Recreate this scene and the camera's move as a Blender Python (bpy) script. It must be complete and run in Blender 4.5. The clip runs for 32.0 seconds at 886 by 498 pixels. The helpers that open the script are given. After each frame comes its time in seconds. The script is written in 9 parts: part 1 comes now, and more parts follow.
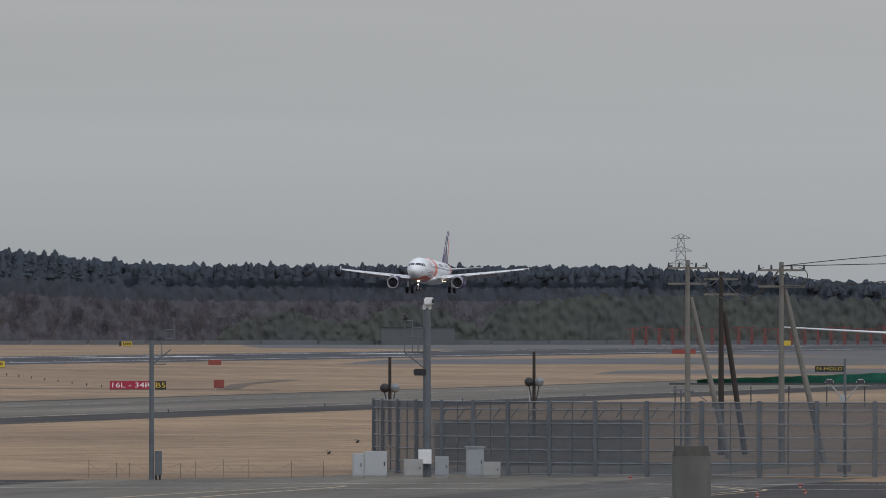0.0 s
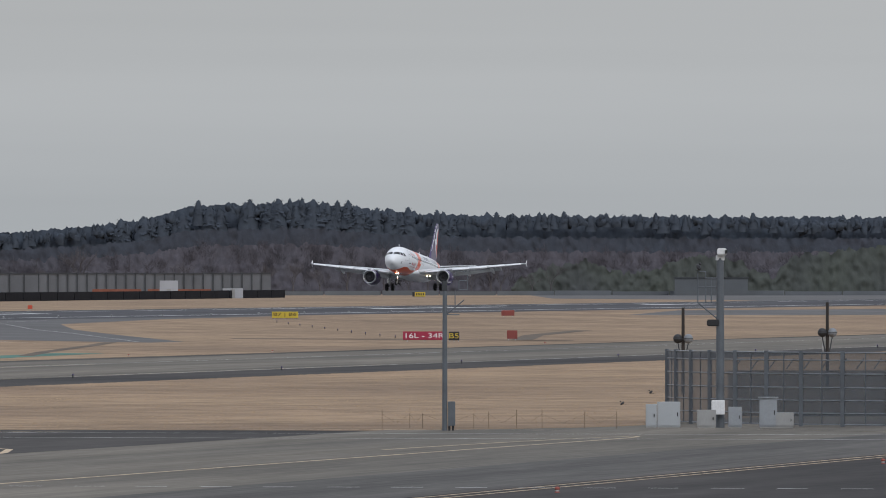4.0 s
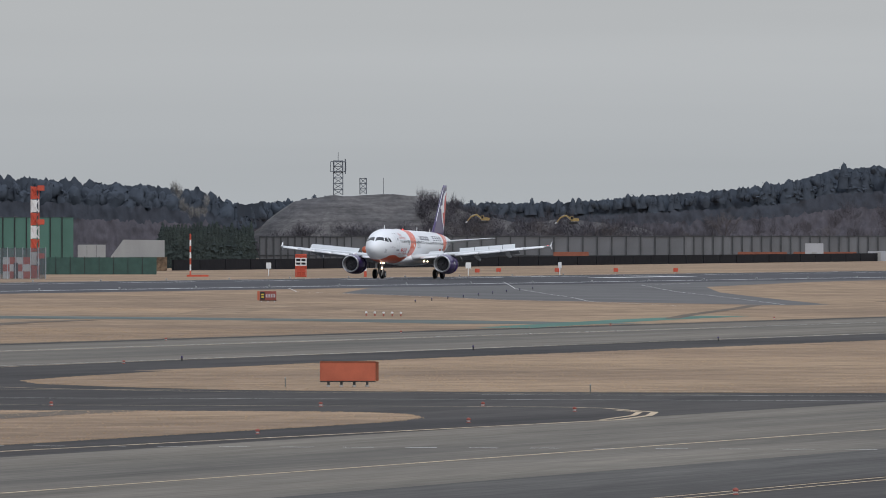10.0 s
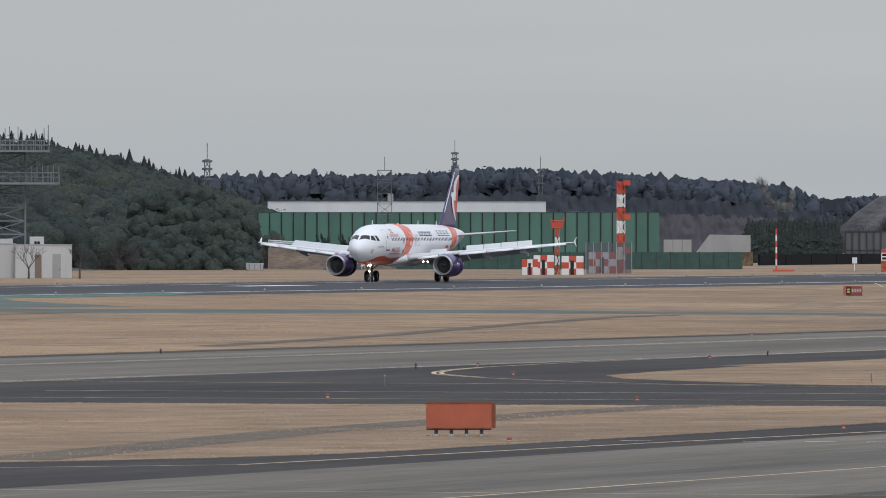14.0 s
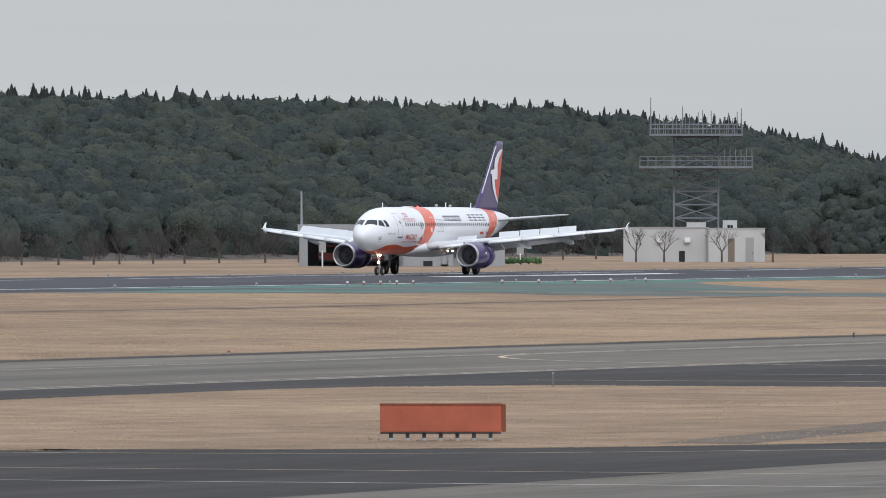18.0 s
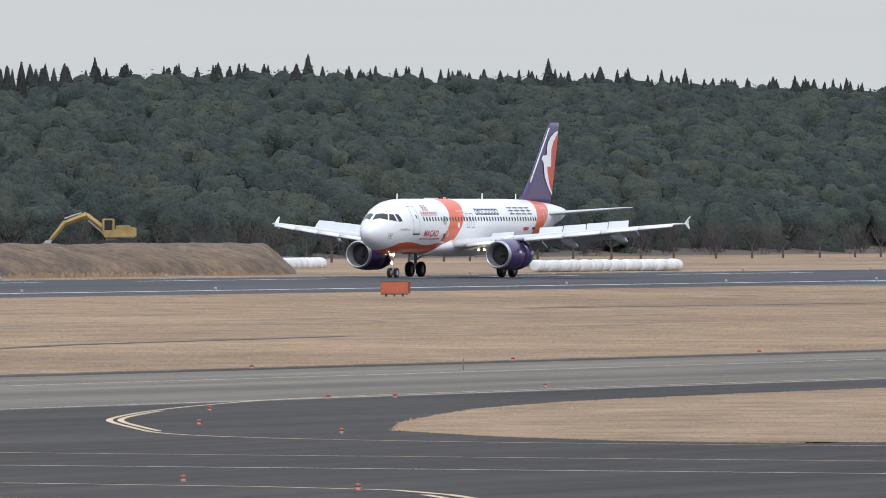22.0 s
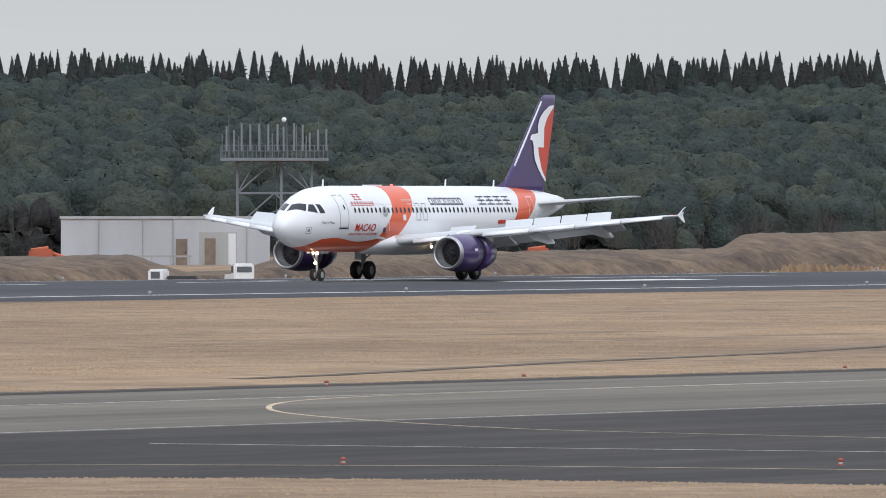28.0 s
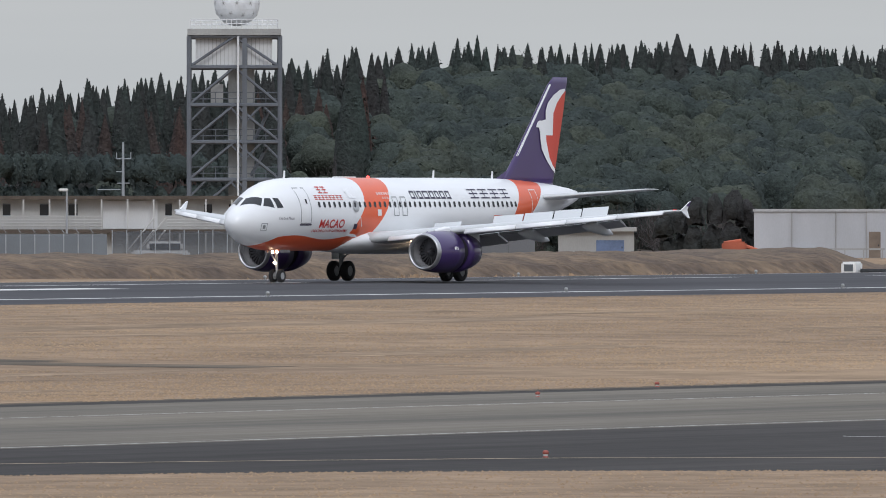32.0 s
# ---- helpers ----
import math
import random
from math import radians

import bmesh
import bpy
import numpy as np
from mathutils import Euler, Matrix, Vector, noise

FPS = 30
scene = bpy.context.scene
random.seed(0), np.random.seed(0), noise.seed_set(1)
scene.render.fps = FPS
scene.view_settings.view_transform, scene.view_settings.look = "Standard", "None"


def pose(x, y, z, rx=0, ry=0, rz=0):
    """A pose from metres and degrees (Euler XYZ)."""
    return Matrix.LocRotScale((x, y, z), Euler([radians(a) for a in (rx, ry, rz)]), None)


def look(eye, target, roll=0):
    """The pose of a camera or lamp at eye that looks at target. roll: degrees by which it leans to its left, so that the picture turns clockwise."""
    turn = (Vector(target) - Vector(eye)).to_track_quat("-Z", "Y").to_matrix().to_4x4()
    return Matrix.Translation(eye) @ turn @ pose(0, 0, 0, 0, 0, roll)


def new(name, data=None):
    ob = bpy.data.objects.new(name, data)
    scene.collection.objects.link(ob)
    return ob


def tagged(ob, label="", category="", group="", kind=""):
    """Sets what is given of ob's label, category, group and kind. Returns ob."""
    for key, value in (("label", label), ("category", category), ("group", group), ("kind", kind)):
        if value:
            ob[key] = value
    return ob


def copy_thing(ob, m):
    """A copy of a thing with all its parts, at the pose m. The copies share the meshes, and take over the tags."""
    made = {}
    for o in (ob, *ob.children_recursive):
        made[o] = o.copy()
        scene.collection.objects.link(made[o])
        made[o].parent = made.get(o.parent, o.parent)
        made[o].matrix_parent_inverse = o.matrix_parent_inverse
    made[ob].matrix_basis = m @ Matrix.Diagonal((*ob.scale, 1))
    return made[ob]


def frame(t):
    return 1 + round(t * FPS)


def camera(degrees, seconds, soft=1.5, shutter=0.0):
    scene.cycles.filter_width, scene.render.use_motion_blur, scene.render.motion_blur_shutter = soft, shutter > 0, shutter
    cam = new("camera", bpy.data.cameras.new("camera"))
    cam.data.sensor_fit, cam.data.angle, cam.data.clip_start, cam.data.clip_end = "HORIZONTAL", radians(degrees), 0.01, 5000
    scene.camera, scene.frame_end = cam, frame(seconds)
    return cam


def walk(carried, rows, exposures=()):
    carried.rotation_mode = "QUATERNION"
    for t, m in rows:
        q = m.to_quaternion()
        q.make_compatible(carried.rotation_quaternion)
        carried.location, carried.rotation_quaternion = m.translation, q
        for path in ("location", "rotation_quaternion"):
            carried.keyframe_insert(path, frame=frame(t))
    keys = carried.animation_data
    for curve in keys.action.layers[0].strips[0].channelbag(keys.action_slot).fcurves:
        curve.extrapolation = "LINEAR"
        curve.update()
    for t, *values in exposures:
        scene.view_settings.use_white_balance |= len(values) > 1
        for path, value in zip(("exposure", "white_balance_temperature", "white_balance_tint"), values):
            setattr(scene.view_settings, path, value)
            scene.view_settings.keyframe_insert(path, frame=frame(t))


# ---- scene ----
EYE = (0.0, 0.0, 5.39)          # eye above the crown of the runway; X runs along the runway, Y across it

# seconds, turn from the runway's direction, tilt
TURNS = [
    (0, 9.8898, 0.3391), (0.5, 10.0318, 0.2864), (1, 10.1734, 0.2424), (1.5, 10.3332, 0.2175), (2, 10.5271, 0.2005), (2.5, 10.6933, 0.1869),
    (3, 10.8597, 0.1657), (3.5, 11.0378, 0.1334), (5.5, 12.0245, 0.0445), (6, 12.2199, 0.0163), (6.5, 12.4323, 0.0002), (7, 12.6881, -0.0363),
    (7.5, 12.9381, -0.0567), (8, 13.2033, -0.0608), (8.5, 13.4696, -0.0641), (9, 13.7359, -0.0648), (9.5, 14.0029, -0.0650), (10, 14.2906, -0.0669),
    (10.5, 14.6019, -0.0699), (11, 14.9070, -0.0708), (11.5, 15.2227, -0.0722), (12, 15.5790, -0.0748), (12.5, 15.9691, -0.0796), (13, 16.3013, -0.0825),
    (13.5, 16.6387, -0.0869), (14, 17.0375, -0.0909), (14.5, 17.4618, -0.0942), (15, 17.9081, -0.1028), (15.5, 18.3260, -0.1112), (17.5, 19.8402, -0.1632),
    (18, 20.2864, -0.1674), (18.5, 20.7287, -0.1705), (19, 21.1669, -0.1724), (19.5, 21.5654, -0.1756), (20, 21.9705, -0.1796), (20.5, 22.4227, -0.1870),
    (21, 22.8759, -0.1938), (21.5, 23.3814, -0.1986), (22, 23.8555, -0.2018), (22.5, 24.2986, -0.2046), (23, 24.7225, -0.2110), (23.5, 25.1343, -0.2179),
    (24, 25.5400, -0.2249), (24.5, 25.9172, -0.2303), (25, 26.2963, -0.2392), (25.5, 26.6963, -0.2467), (27.5, 28.3282, -0.2558), (28, 28.7873, -0.2558),
    (28.5, 29.2322, -0.2558), (29, 29.6710, -0.2641), (29.5, 30.1135, -0.2752), (30, 30.5105, -0.2791), (30.5, 30.8507, -0.2839), (31, 31.2430, -0.2869),
    (31.5, 31.6674, -0.2895), (32, 32.0365, -0.2897),
]

cam = camera(4.1527, 32.0, soft=0.95)


def aim(turn, tilt):
    a, e = radians(turn), radians(tilt)
    return look(EYE, (EYE[0] + math.cos(a) * math.cos(e) * 100, EYE[1] + math.sin(a) * math.cos(e) * 100, EYE[2] + math.sin(e) * 100))


walk(cam, [(t, aim(a, e)) for t, a, e in TURNS], exposures=[(0.0, -0.27), (3.0, -0.13), (9.0, -0.01), (15.0, 0.1), (18.0, 0.3), (21.0, 0.48), (24.5, 0.48), (28.0, 0.37), (30.0, 0.27), (32.0, 0.16)])

# ---- world and light ----
world = bpy.data.worlds.new("overcast_sky")
scene.world = world
world.use_nodes = True
wn, wl = world.node_tree.nodes, world.node_tree.links
wn.clear()
w_out, w_bg = wn.new("ShaderNodeOutputWorld"), wn.new("ShaderNodeBackground")
w_sky = wn.new("ShaderNodeTexSky")
w_sky.sky_type, w_sky.sun_disc = "NISHITA", False
w_sky.sun_elevation, w_sky.sun_rotation = radians(38), radians(250)
w_tc, w_sep, w_ramp = wn.new("ShaderNodeTexCoord"), wn.new("ShaderNodeSeparateXYZ"), wn.new("ShaderNodeValToRGB")
w_map, w_noise, w_mix, w_add = wn.new("ShaderNodeMapping"), wn.new("ShaderNodeTexNoise"), wn.new("ShaderNodeMix"), wn.new("ShaderNodeMix")
wl.new(w_tc.outputs["Generated"], w_sep.inputs[0])
wl.new(w_sep.outputs["Z"], w_ramp.inputs[0])
w_ramp.color_ramp.elements[0].position, w_ramp.color_ramp.elements[0].color = 0.0, (0.384, 0.412, 0.446, 1)
w_ramp.color_ramp.elements[1].position, w_ramp.color_ramp.elements[1].color = 1.0, (1.00, 1.09, 1.27, 1)
e = w_ramp.color_ramp.elements.new(0.035)
e.color = (0.420, 0.426, 0.448, 1)
wl.new(w_tc.outputs["Generated"], w_map.inputs[0])
w_map.inputs["Scale"].default_value = (3.0, 3.0, 70.0)
wl.new(w_map.outputs[0], w_noise.inputs["Vector"])
w_noise.inputs["Scale"].default_value, w_noise.inputs["Detail"].default_value = 1.6, 4.0
w_mix.data_type = w_add.data_type = "RGBA"
w_mix.blend_type = "SOFT_LIGHT"
w_mix.inputs["Factor"].default_value = 0.22
wl.new(w_ramp.outputs[0], w_mix.inputs["A"])
wl.new(w_noise.outputs["Fac"], w_mix.inputs["B"])
w_add.inputs["Factor"].default_value = 0.012
wl.new(w_mix.outputs["Result"], w_add.inputs["A"])
wl.new(w_sky.outputs[0], w_add.inputs["B"])
wl.new(w_add.outputs["Result"], w_bg.inputs["Color"])
w_bg.inputs["Strength"].default_value = 1.0
wl.new(w_bg.outputs[0], w_out.inputs["Surface"])

sun = new("sun", bpy.data.lights.new("sun", "SUN"))
sun.data.energy, sun.data.angle, sun.data.color = 0.8, radians(18), (1.0, 0.99, 0.99)
sun.matrix_world = look((0, 0, 0), (0.75, 0.62, -0.75))


# ---- materials ----
def mat(name, color, rough=0.7, metal=0.0, var=0.25, scale=1.0, fine=0.12, fine_scale=12.0, bump=0.0, stretch=(1, 1, 1), emit=0.0, blades=0.0,
        second=None, island=0.0, coat=0.0, spec=None, rand=0.0, deep=0.02, grain=(0.28, 0.9, 1.0)):
    """A surface with variation at two scales, in metres of the object."""
    m = bpy.data.materials.new(name)
    m.use_nodes = True
    n, l = m.node_tree.nodes, m.node_tree.links
    b = n["Principled BSDF"]
    tc, mp = n.new("ShaderNodeTexCoord"), n.new("ShaderNodeMapping")
    l.new(tc.outputs["Object"], mp.inputs[0])
    mp.inputs["Scale"].default_value = stretch
    big, small = n.new("ShaderNodeTexNoise"), n.new("ShaderNodeTexNoise")
    for tex, s, d in ((big, scale, 5.0), (small, fine_scale, 3.0)):
        l.new(mp.outputs[0], tex.inputs["Vector"])
        tex.inputs["Scale"].default_value, tex.inputs["Detail"].default_value = s, d
    mix = n.new("ShaderNodeMix")
    mix.data_type = "RGBA"
    dark = [c * (1 - var) for c in color] if second is None else second
    mix.inputs["A"].default_value = (*dark, 1)
    mix.inputs["B"].default_value = (*[min(1, c * (1 + var * (0.6 if second is None else 0))) for c in color], 1)
    sharp = n.new("ShaderNodeMapRange")
    sharp.inputs["From Min"].default_value, sharp.inputs["From Max"].default_value = 0.32, 0.68
    l.new(big.outputs["Fac"], sharp.inputs["Value"])
    l.new(sharp.outputs[0], mix.inputs["Factor"])
    last = mix.outputs["Result"]

    def scaled(last, source, low, high):
        rng, mul = n.new("ShaderNodeMapRange"), n.new("ShaderNodeVectorMath")
        rng.inputs["To Min"].default_value, rng.inputs["To Max"].default_value = low, high
        l.new(source, rng.inputs["Value"])
        mul.operation = "SCALE"
        l.new(last, mul.inputs[0])
        l.new(rng.outputs[0], mul.inputs["Scale"])
        return mul.outputs[0]

    last = scaled(last, small.outputs["Fac"], 1 - fine * 1.6, 1 + fine * 1.6)
    if blades:
        lay, tight = n.new("ShaderNodeMapping"), n.new("ShaderNodeTexNoise")
        lay.inputs["Scale"].default_value = grain
        l.new(tc.outputs["Object"], lay.inputs[0])
        l.new(lay.outputs[0], tight.inputs["Vector"])
        tight.inputs["Scale"].default_value, tight.inputs["Detail"].default_value, tight.inputs["Roughness"].default_value = 0.45, 9.0, 0.78
        clip = n.new("ShaderNodeMapRange")
        clip.inputs["From Min"].default_value, clip.inputs["From Max"].default_value = 0.3, 0.7
        l.new(tight.outputs["Fac"], clip.inputs["Value"])
        last = scaled(last, clip.outputs[0], 1 - blades, 1 + blades)
    if island:
        last = scaled(last, n.new("ShaderNodeNewGeometry").outputs["Random Per Island"], 1 - island, 1 + island)
    if rand:
        last = scaled(last, n.new("ShaderNodeObjectInfo").outputs["Random"], 1 - rand, 1 + rand)
    l.new(last, b.inputs["Base Color"])
    b.inputs["Roughness"].default_value, b.inputs["Metallic"].default_value = rough, metal
    if coat:
        b.inputs["Coat Weight"].default_value, b.inputs["Coat Roughness"].default_value = coat, 0.12
    if spec is not None:
        b.inputs["Specular IOR Level"].default_value = spec
    if emit:
        l.new(last, b.inputs["Emission Color"])
        b.inputs["Emission Strength"].default_value = emit
    if bump:
        bp = n.new("ShaderNodeBump")
        bp.inputs["Strength"].default_value, bp.inputs["Distance"].default_value = bump, deep
        l.new(small.outputs["Fac"], bp.inputs["Height"])
        l.new(bp.outputs[0], b.inputs["Normal"])
    return m


M = {}
M["exit_asphalt"] = mat("worn_exit_asphalt", (0.135, 0.130, 0.126), 0.92, var=0.2, scale=0.04, fine=0.15, fine_scale=0.7, second=(0.098, 0.094, 0.091), spec=0.2)
M["grass"] = mat("dry_grass", (0.326, 0.230, 0.148), 0.95, var=0.45, scale=0.035, fine=0.3, fine_scale=0.35, second=(0.216, 0.153, 0.105), spec=0.1, stretch=(0.5, 0.8, 1), blades=0.3, grain=(1.2, 1.2, 1.0))
M["grass_tuft"] = mat("grass_tuft", (0.390, 0.280, 0.182), 0.95, var=0.3, scale=0.035, fine=0.1, island=0.10, spec=0.1, second=(0.275, 0.198, 0.134), stretch=(0.5, 0.8, 1))
M["green_grey"] = mat("worn_green_grey_asphalt", (0.085, 0.105, 0.092), 0.9, var=0.3, scale=0.08, fine=0.15, fine_scale=0.7)
M["taxi_dark"] = mat("stained_taxiway_asphalt", (0.108, 0.100, 0.090), 0.92, var=0.25, scale=0.05, fine=0.26, fine_scale=1.8, stretch=(0.1, 1.6, 1), second=(0.062, 0.058, 0.053), spec=0.2, blades=0.45, grain=(0.04, 0.7, 1.0))
M["patch"] = mat("worn_grass_patch", (0.235, 0.172, 0.118), 0.95, var=0.3, scale=0.12, fine=0.25, fine_scale=0.9, second=(0.295, 0.21, 0.138), spec=0.1, blades=0.5)
M["track"] = mat("worn_track", (0.118, 0.098, 0.080), 0.95, var=0.3, scale=0.15, fine=0.2, fine_scale=1.5, second=(0.165, 0.133, 0.103), spec=0.1)
M["soil"] = mat("dark_mottled_ground", (0.082, 0.070, 0.058), 0.95, var=0.3, scale=0.25, fine=0.3, fine_scale=1.5, second=(0.17, 0.135, 0.10), stretch=(1, 0.2, 1), spec=0.1)
M["asphalt"] = mat("asphalt", (0.060, 0.054, 0.049), 0.92, var=0.3, scale=0.035, fine=0.2, fine_scale=1.6, spec=0.2, second=(0.031, 0.028, 0.027), stretch=(0.5, 0.8, 1), blades=0.5, grain=(0.04, 0.7, 1.0))
M["runway"] = mat("runway_asphalt", (0.064, 0.063, 0.068), 0.92, var=0.25, scale=0.05, fine=0.12, fine_scale=0.6, stretch=(0.12, 1.6, 1), spec=0.2, blades=0.3, grain=(0.04, 0.7, 1.0))
M["taxiway"] = mat("worn_taxiway_asphalt", (0.176, 0.155, 0.124), 0.92, var=0.2, scale=0.06, fine=0.22, fine_scale=1.8, stretch=(0.1, 1.6, 1), second=(0.106, 0.096, 0.081), spec=0.2, blades=0.35, grain=(0.04, 0.7, 1.0))
M["line_white"] = mat("worn_white_paint", (0.70, 0.69, 0.66), 0.8, var=0.25, scale=0.3, fine=0.15)
M["line_yellow"] = mat("worn_yellow_paint", (0.56, 0.43, 0.28), 0.8, var=0.25, scale=0.3, fine=0.15)
M["green_paint"] = mat("green_painted_asphalt", (0.058, 0.150, 0.112), 0.9, var=0.3, scale=0.08, fine=0.15, fine_scale=0.7)
M["earth"] = mat("bare_earth", (0.168, 0.114, 0.070), 0.95, var=0.3, scale=0.2, fine=0.35, fine_scale=1.4, bump=0.9, deep=0.3, second=(0.080, 0.055, 0.039), blades=0.55, grain=(1.5, 1.5, 1.6))
LEAFY = (2.4, 2.4, 3.2)
for kind, light, dark in (("", (0.060, 0.073, 0.061), (0.044, 0.054, 0.051)), ("olive_", (0.070, 0.080, 0.061), (0.051, 0.060, 0.053)), ("deep_", (0.051, 0.063, 0.057), (0.039, 0.049, 0.048))):
    M[kind + "leaf"] = mat(kind + "evergreen_leaves", light, 0.85, scale=0.13, fine=0.2, fine_scale=1.6, island=0.10, second=dark, spec=0.1)
    M[kind + "canopy"] = mat(kind + "evergreen_canopy", light, 0.9, scale=0.22, fine=0.35, fine_scale=3.2, second=dark, spec=0.05, bump=1.0, deep=0.35, blades=0.3, grain=(1.8, 1.8, 2.2))
M["conifer"] = mat("conifer_needles", (0.040, 0.052, 0.047), 0.9, var=0.4, scale=0.08, fine=0.35, fine_scale=3.0, island=0.12, second=(0.042, 0.040, 0.040), spec=0.1, bump=1.0, deep=0.3, blades=0.3, grain=LEAFY)
M["rust_conifer"] = mat("rusty_winter_cedar_needles", (0.070, 0.046, 0.040), 0.9, var=0.4, scale=0.12, fine=0.35, fine_scale=3.0, island=0.12, second=(0.046, 0.042, 0.040), spec=0.1, bump=1.0, deep=0.3, blades=0.3, grain=LEAFY)
# far leaves are coloured bluer and greyer than near ones: painted distance haze
M["hazy_leaf"] = mat("haze_toned_wood_leaves", (0.062, 0.074, 0.091), 0.95, var=0.15, scale=0.06, fine=0.12, fine_scale=0.8, second=(0.058, 0.067, 0.082), spec=0.0, bump=0.3, deep=0.5)
M["hazy_mixed"] = mat("haze_toned_mixed_wood", (0.056, 0.063, 0.076), 0.95, var=0.15, scale=0.06, fine=0.12, fine_scale=0.8, second=(0.057, 0.059, 0.069), spec=0.0, bump=0.3, deep=0.5)
# lighter copy of the far leaves, offsets the shade between skyline crowns
M["hazy_crown"] = mat("haze_toned_crown_leaves", (0.072, 0.085, 0.104), 0.95, var=0.15, scale=0.06, fine=0.12, fine_scale=0.8, second=(0.066, 0.077, 0.094), spec=0.0)
M["far_panel"] = mat("pale_grey_barrier_panel", (0.150, 0.155, 0.165), 0.8, var=0.12, scale=0.15, rand=0.08)
M["far_black"] = mat("black_wall_sheet", (0.016, 0.016, 0.019), 0.9, var=0.2, spec=0.1)
M["bare"] = mat("bare_branches", (0.068, 0.060, 0.060), 0.95, var=0.25, scale=0.2, island=0.25)
# paler, bluer copy of the near bare branches, with haze in the colour
M["hazy_bare"] = mat("haze_toned_bare_branches", (0.100, 0.092, 0.103), 0.95, var=0.2, scale=0.07, fine=0.15, fine_scale=0.7, second=(0.080, 0.077, 0.087), spec=0.0, bump=0.3, deep=0.5, blades=0.2, grain=(2.0, 2.0, 0.5))
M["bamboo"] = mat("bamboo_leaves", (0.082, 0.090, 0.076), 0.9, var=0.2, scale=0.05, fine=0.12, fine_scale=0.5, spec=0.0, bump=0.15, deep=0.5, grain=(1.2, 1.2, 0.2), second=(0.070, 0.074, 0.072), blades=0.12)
M["bark"] = mat("bark", (0.10, 0.08, 0.065), 0.95)
M["concrete"] = mat("concrete", (0.42, 0.41, 0.39), 0.9, var=0.15, scale=0.4, fine=0.08, bump=0.1)
M["pale_cladding"] = mat("pale_grey_cladding", (0.44, 0.45, 0.475), 0.7, var=0.12, scale=0.3, fine=0.05, stretch=(1, 1, 0.3))
M["white_wall"] = mat("white_painted_wall", (0.68, 0.69, 0.70), 0.85, var=0.08, scale=0.25, fine=0.05, stretch=(1, 1, 0.3))
M["grey_wall"] = mat("weathered_grey_wall", (0.36, 0.36, 0.35), 0.9, var=0.15, scale=0.3, fine=0.08, stretch=(1, 1, 0.3))
M["steel"] = mat("galvanised_steel", (0.34, 0.36, 0.38), 0.55, 0.3, var=0.15, scale=1.0, fine=0.08)
M["dark"] = mat("dark_opening", (0.02, 0.02, 0.022), 0.8, var=0.2)
M["glass"] = mat("dark_window_glass", (0.018, 0.02, 0.024), 0.12, var=0.2)
M["dull_red"] = mat("dull_red_panel", (0.26, 0.062, 0.050), 0.7, var=0.15, scale=0.8)
M["red"] = mat("signal_red_paint", (0.55, 0.085, 0.045), 0.6, var=0.15, scale=0.8)
M["orange"] = mat("faded_orange_panel", (0.45, 0.112, 0.058), 0.65, var=0.18, scale=0.9, fine=0.06, rand=0.12)
M["yellow"] = mat("sign_yellow", (0.62, 0.46, 0.05), 0.6, var=0.1)
M["black"] = mat("black_paint", (0.022, 0.022, 0.024), 0.6, var=0.2)
M["white"] = mat("white_paint", (0.78, 0.78, 0.77), 0.55, var=0.08)
M["maroon"] = mat("sign_red", (0.36, 0.022, 0.06), 0.5, var=0.08)
M["green_wall"] = mat("green_noise_barrier_panel", (0.075, 0.172, 0.136), 0.7, var=0.12, scale=0.2, rand=0.12)
M["dark_green"] = mat("dark_green_wall", (0.042, 0.090, 0.076), 0.8, var=0.15)
M["barrier"] = mat("grey_noise_barrier_panel", (0.125, 0.135, 0.145), 0.8, var=0.12, scale=0.15, rand=0.10)
M["barrier_post"] = mat("barrier_post", (0.055, 0.06, 0.065), 0.7)

# ---- small builders ----


def part(name, bm, material, parent=None, label="", smooth=False):
    """Links a bmesh as one mesh object, under a thing or a part if one is given."""
    me = bpy.data.meshes.new(name)
    bm.to_mesh(me)
    bm.free()
    me.materials.append(material)
    if smooth:
        me.polygons.foreach_set("use_smooth", [True] * len(me.polygons))
    ob = new(name, me)
    if parent is not None:
        ob.parent = parent
    if label:
        tagged(ob, label)
    return ob


def mesh_part(name, verts, faces, material, parent=None, label="", smooth=False):
    me = bpy.data.meshes.new(name)
    me.from_pydata(verts, [], faces)
    me.materials.append(material)
    if smooth:
        me.polygons.foreach_set("use_smooth", [True] * len(me.polygons))
    me.update()
    ob = new(name, me)
    if parent is not None:
        ob.parent = parent
    if label:
        tagged(ob, label)
    return ob


def thing(name, label, category, group="", at=(0, 0, 0), turn=0.0):
    ob = new(name)
    ob.empty_display_size = 0.2
    ob.matrix_basis = pose(at[0], at[1], at[2], 0, 0, turn)
    return tagged(ob, label, category, group)


def box(bm, x0, x1, y0, y1, z0, z1, bevel=0.0):
    r = bmesh.ops.create_cube(bm, size=1.0)
    bmesh.ops.scale(bm, vec=(x1 - x0, y1 - y0, z1 - z0), verts=r["verts"])
    bmesh.ops.translate(bm, vec=((x0 + x1) / 2, (y0 + y1) / 2, (z0 + z1) / 2), verts=r["verts"])
    if bevel:
        edges = list({e for v in r["verts"] for e in v.link_edges})
        bmesh.ops.bevel(bm, geom=edges, offset=bevel, segments=2, affect="EDGES")
    return bm


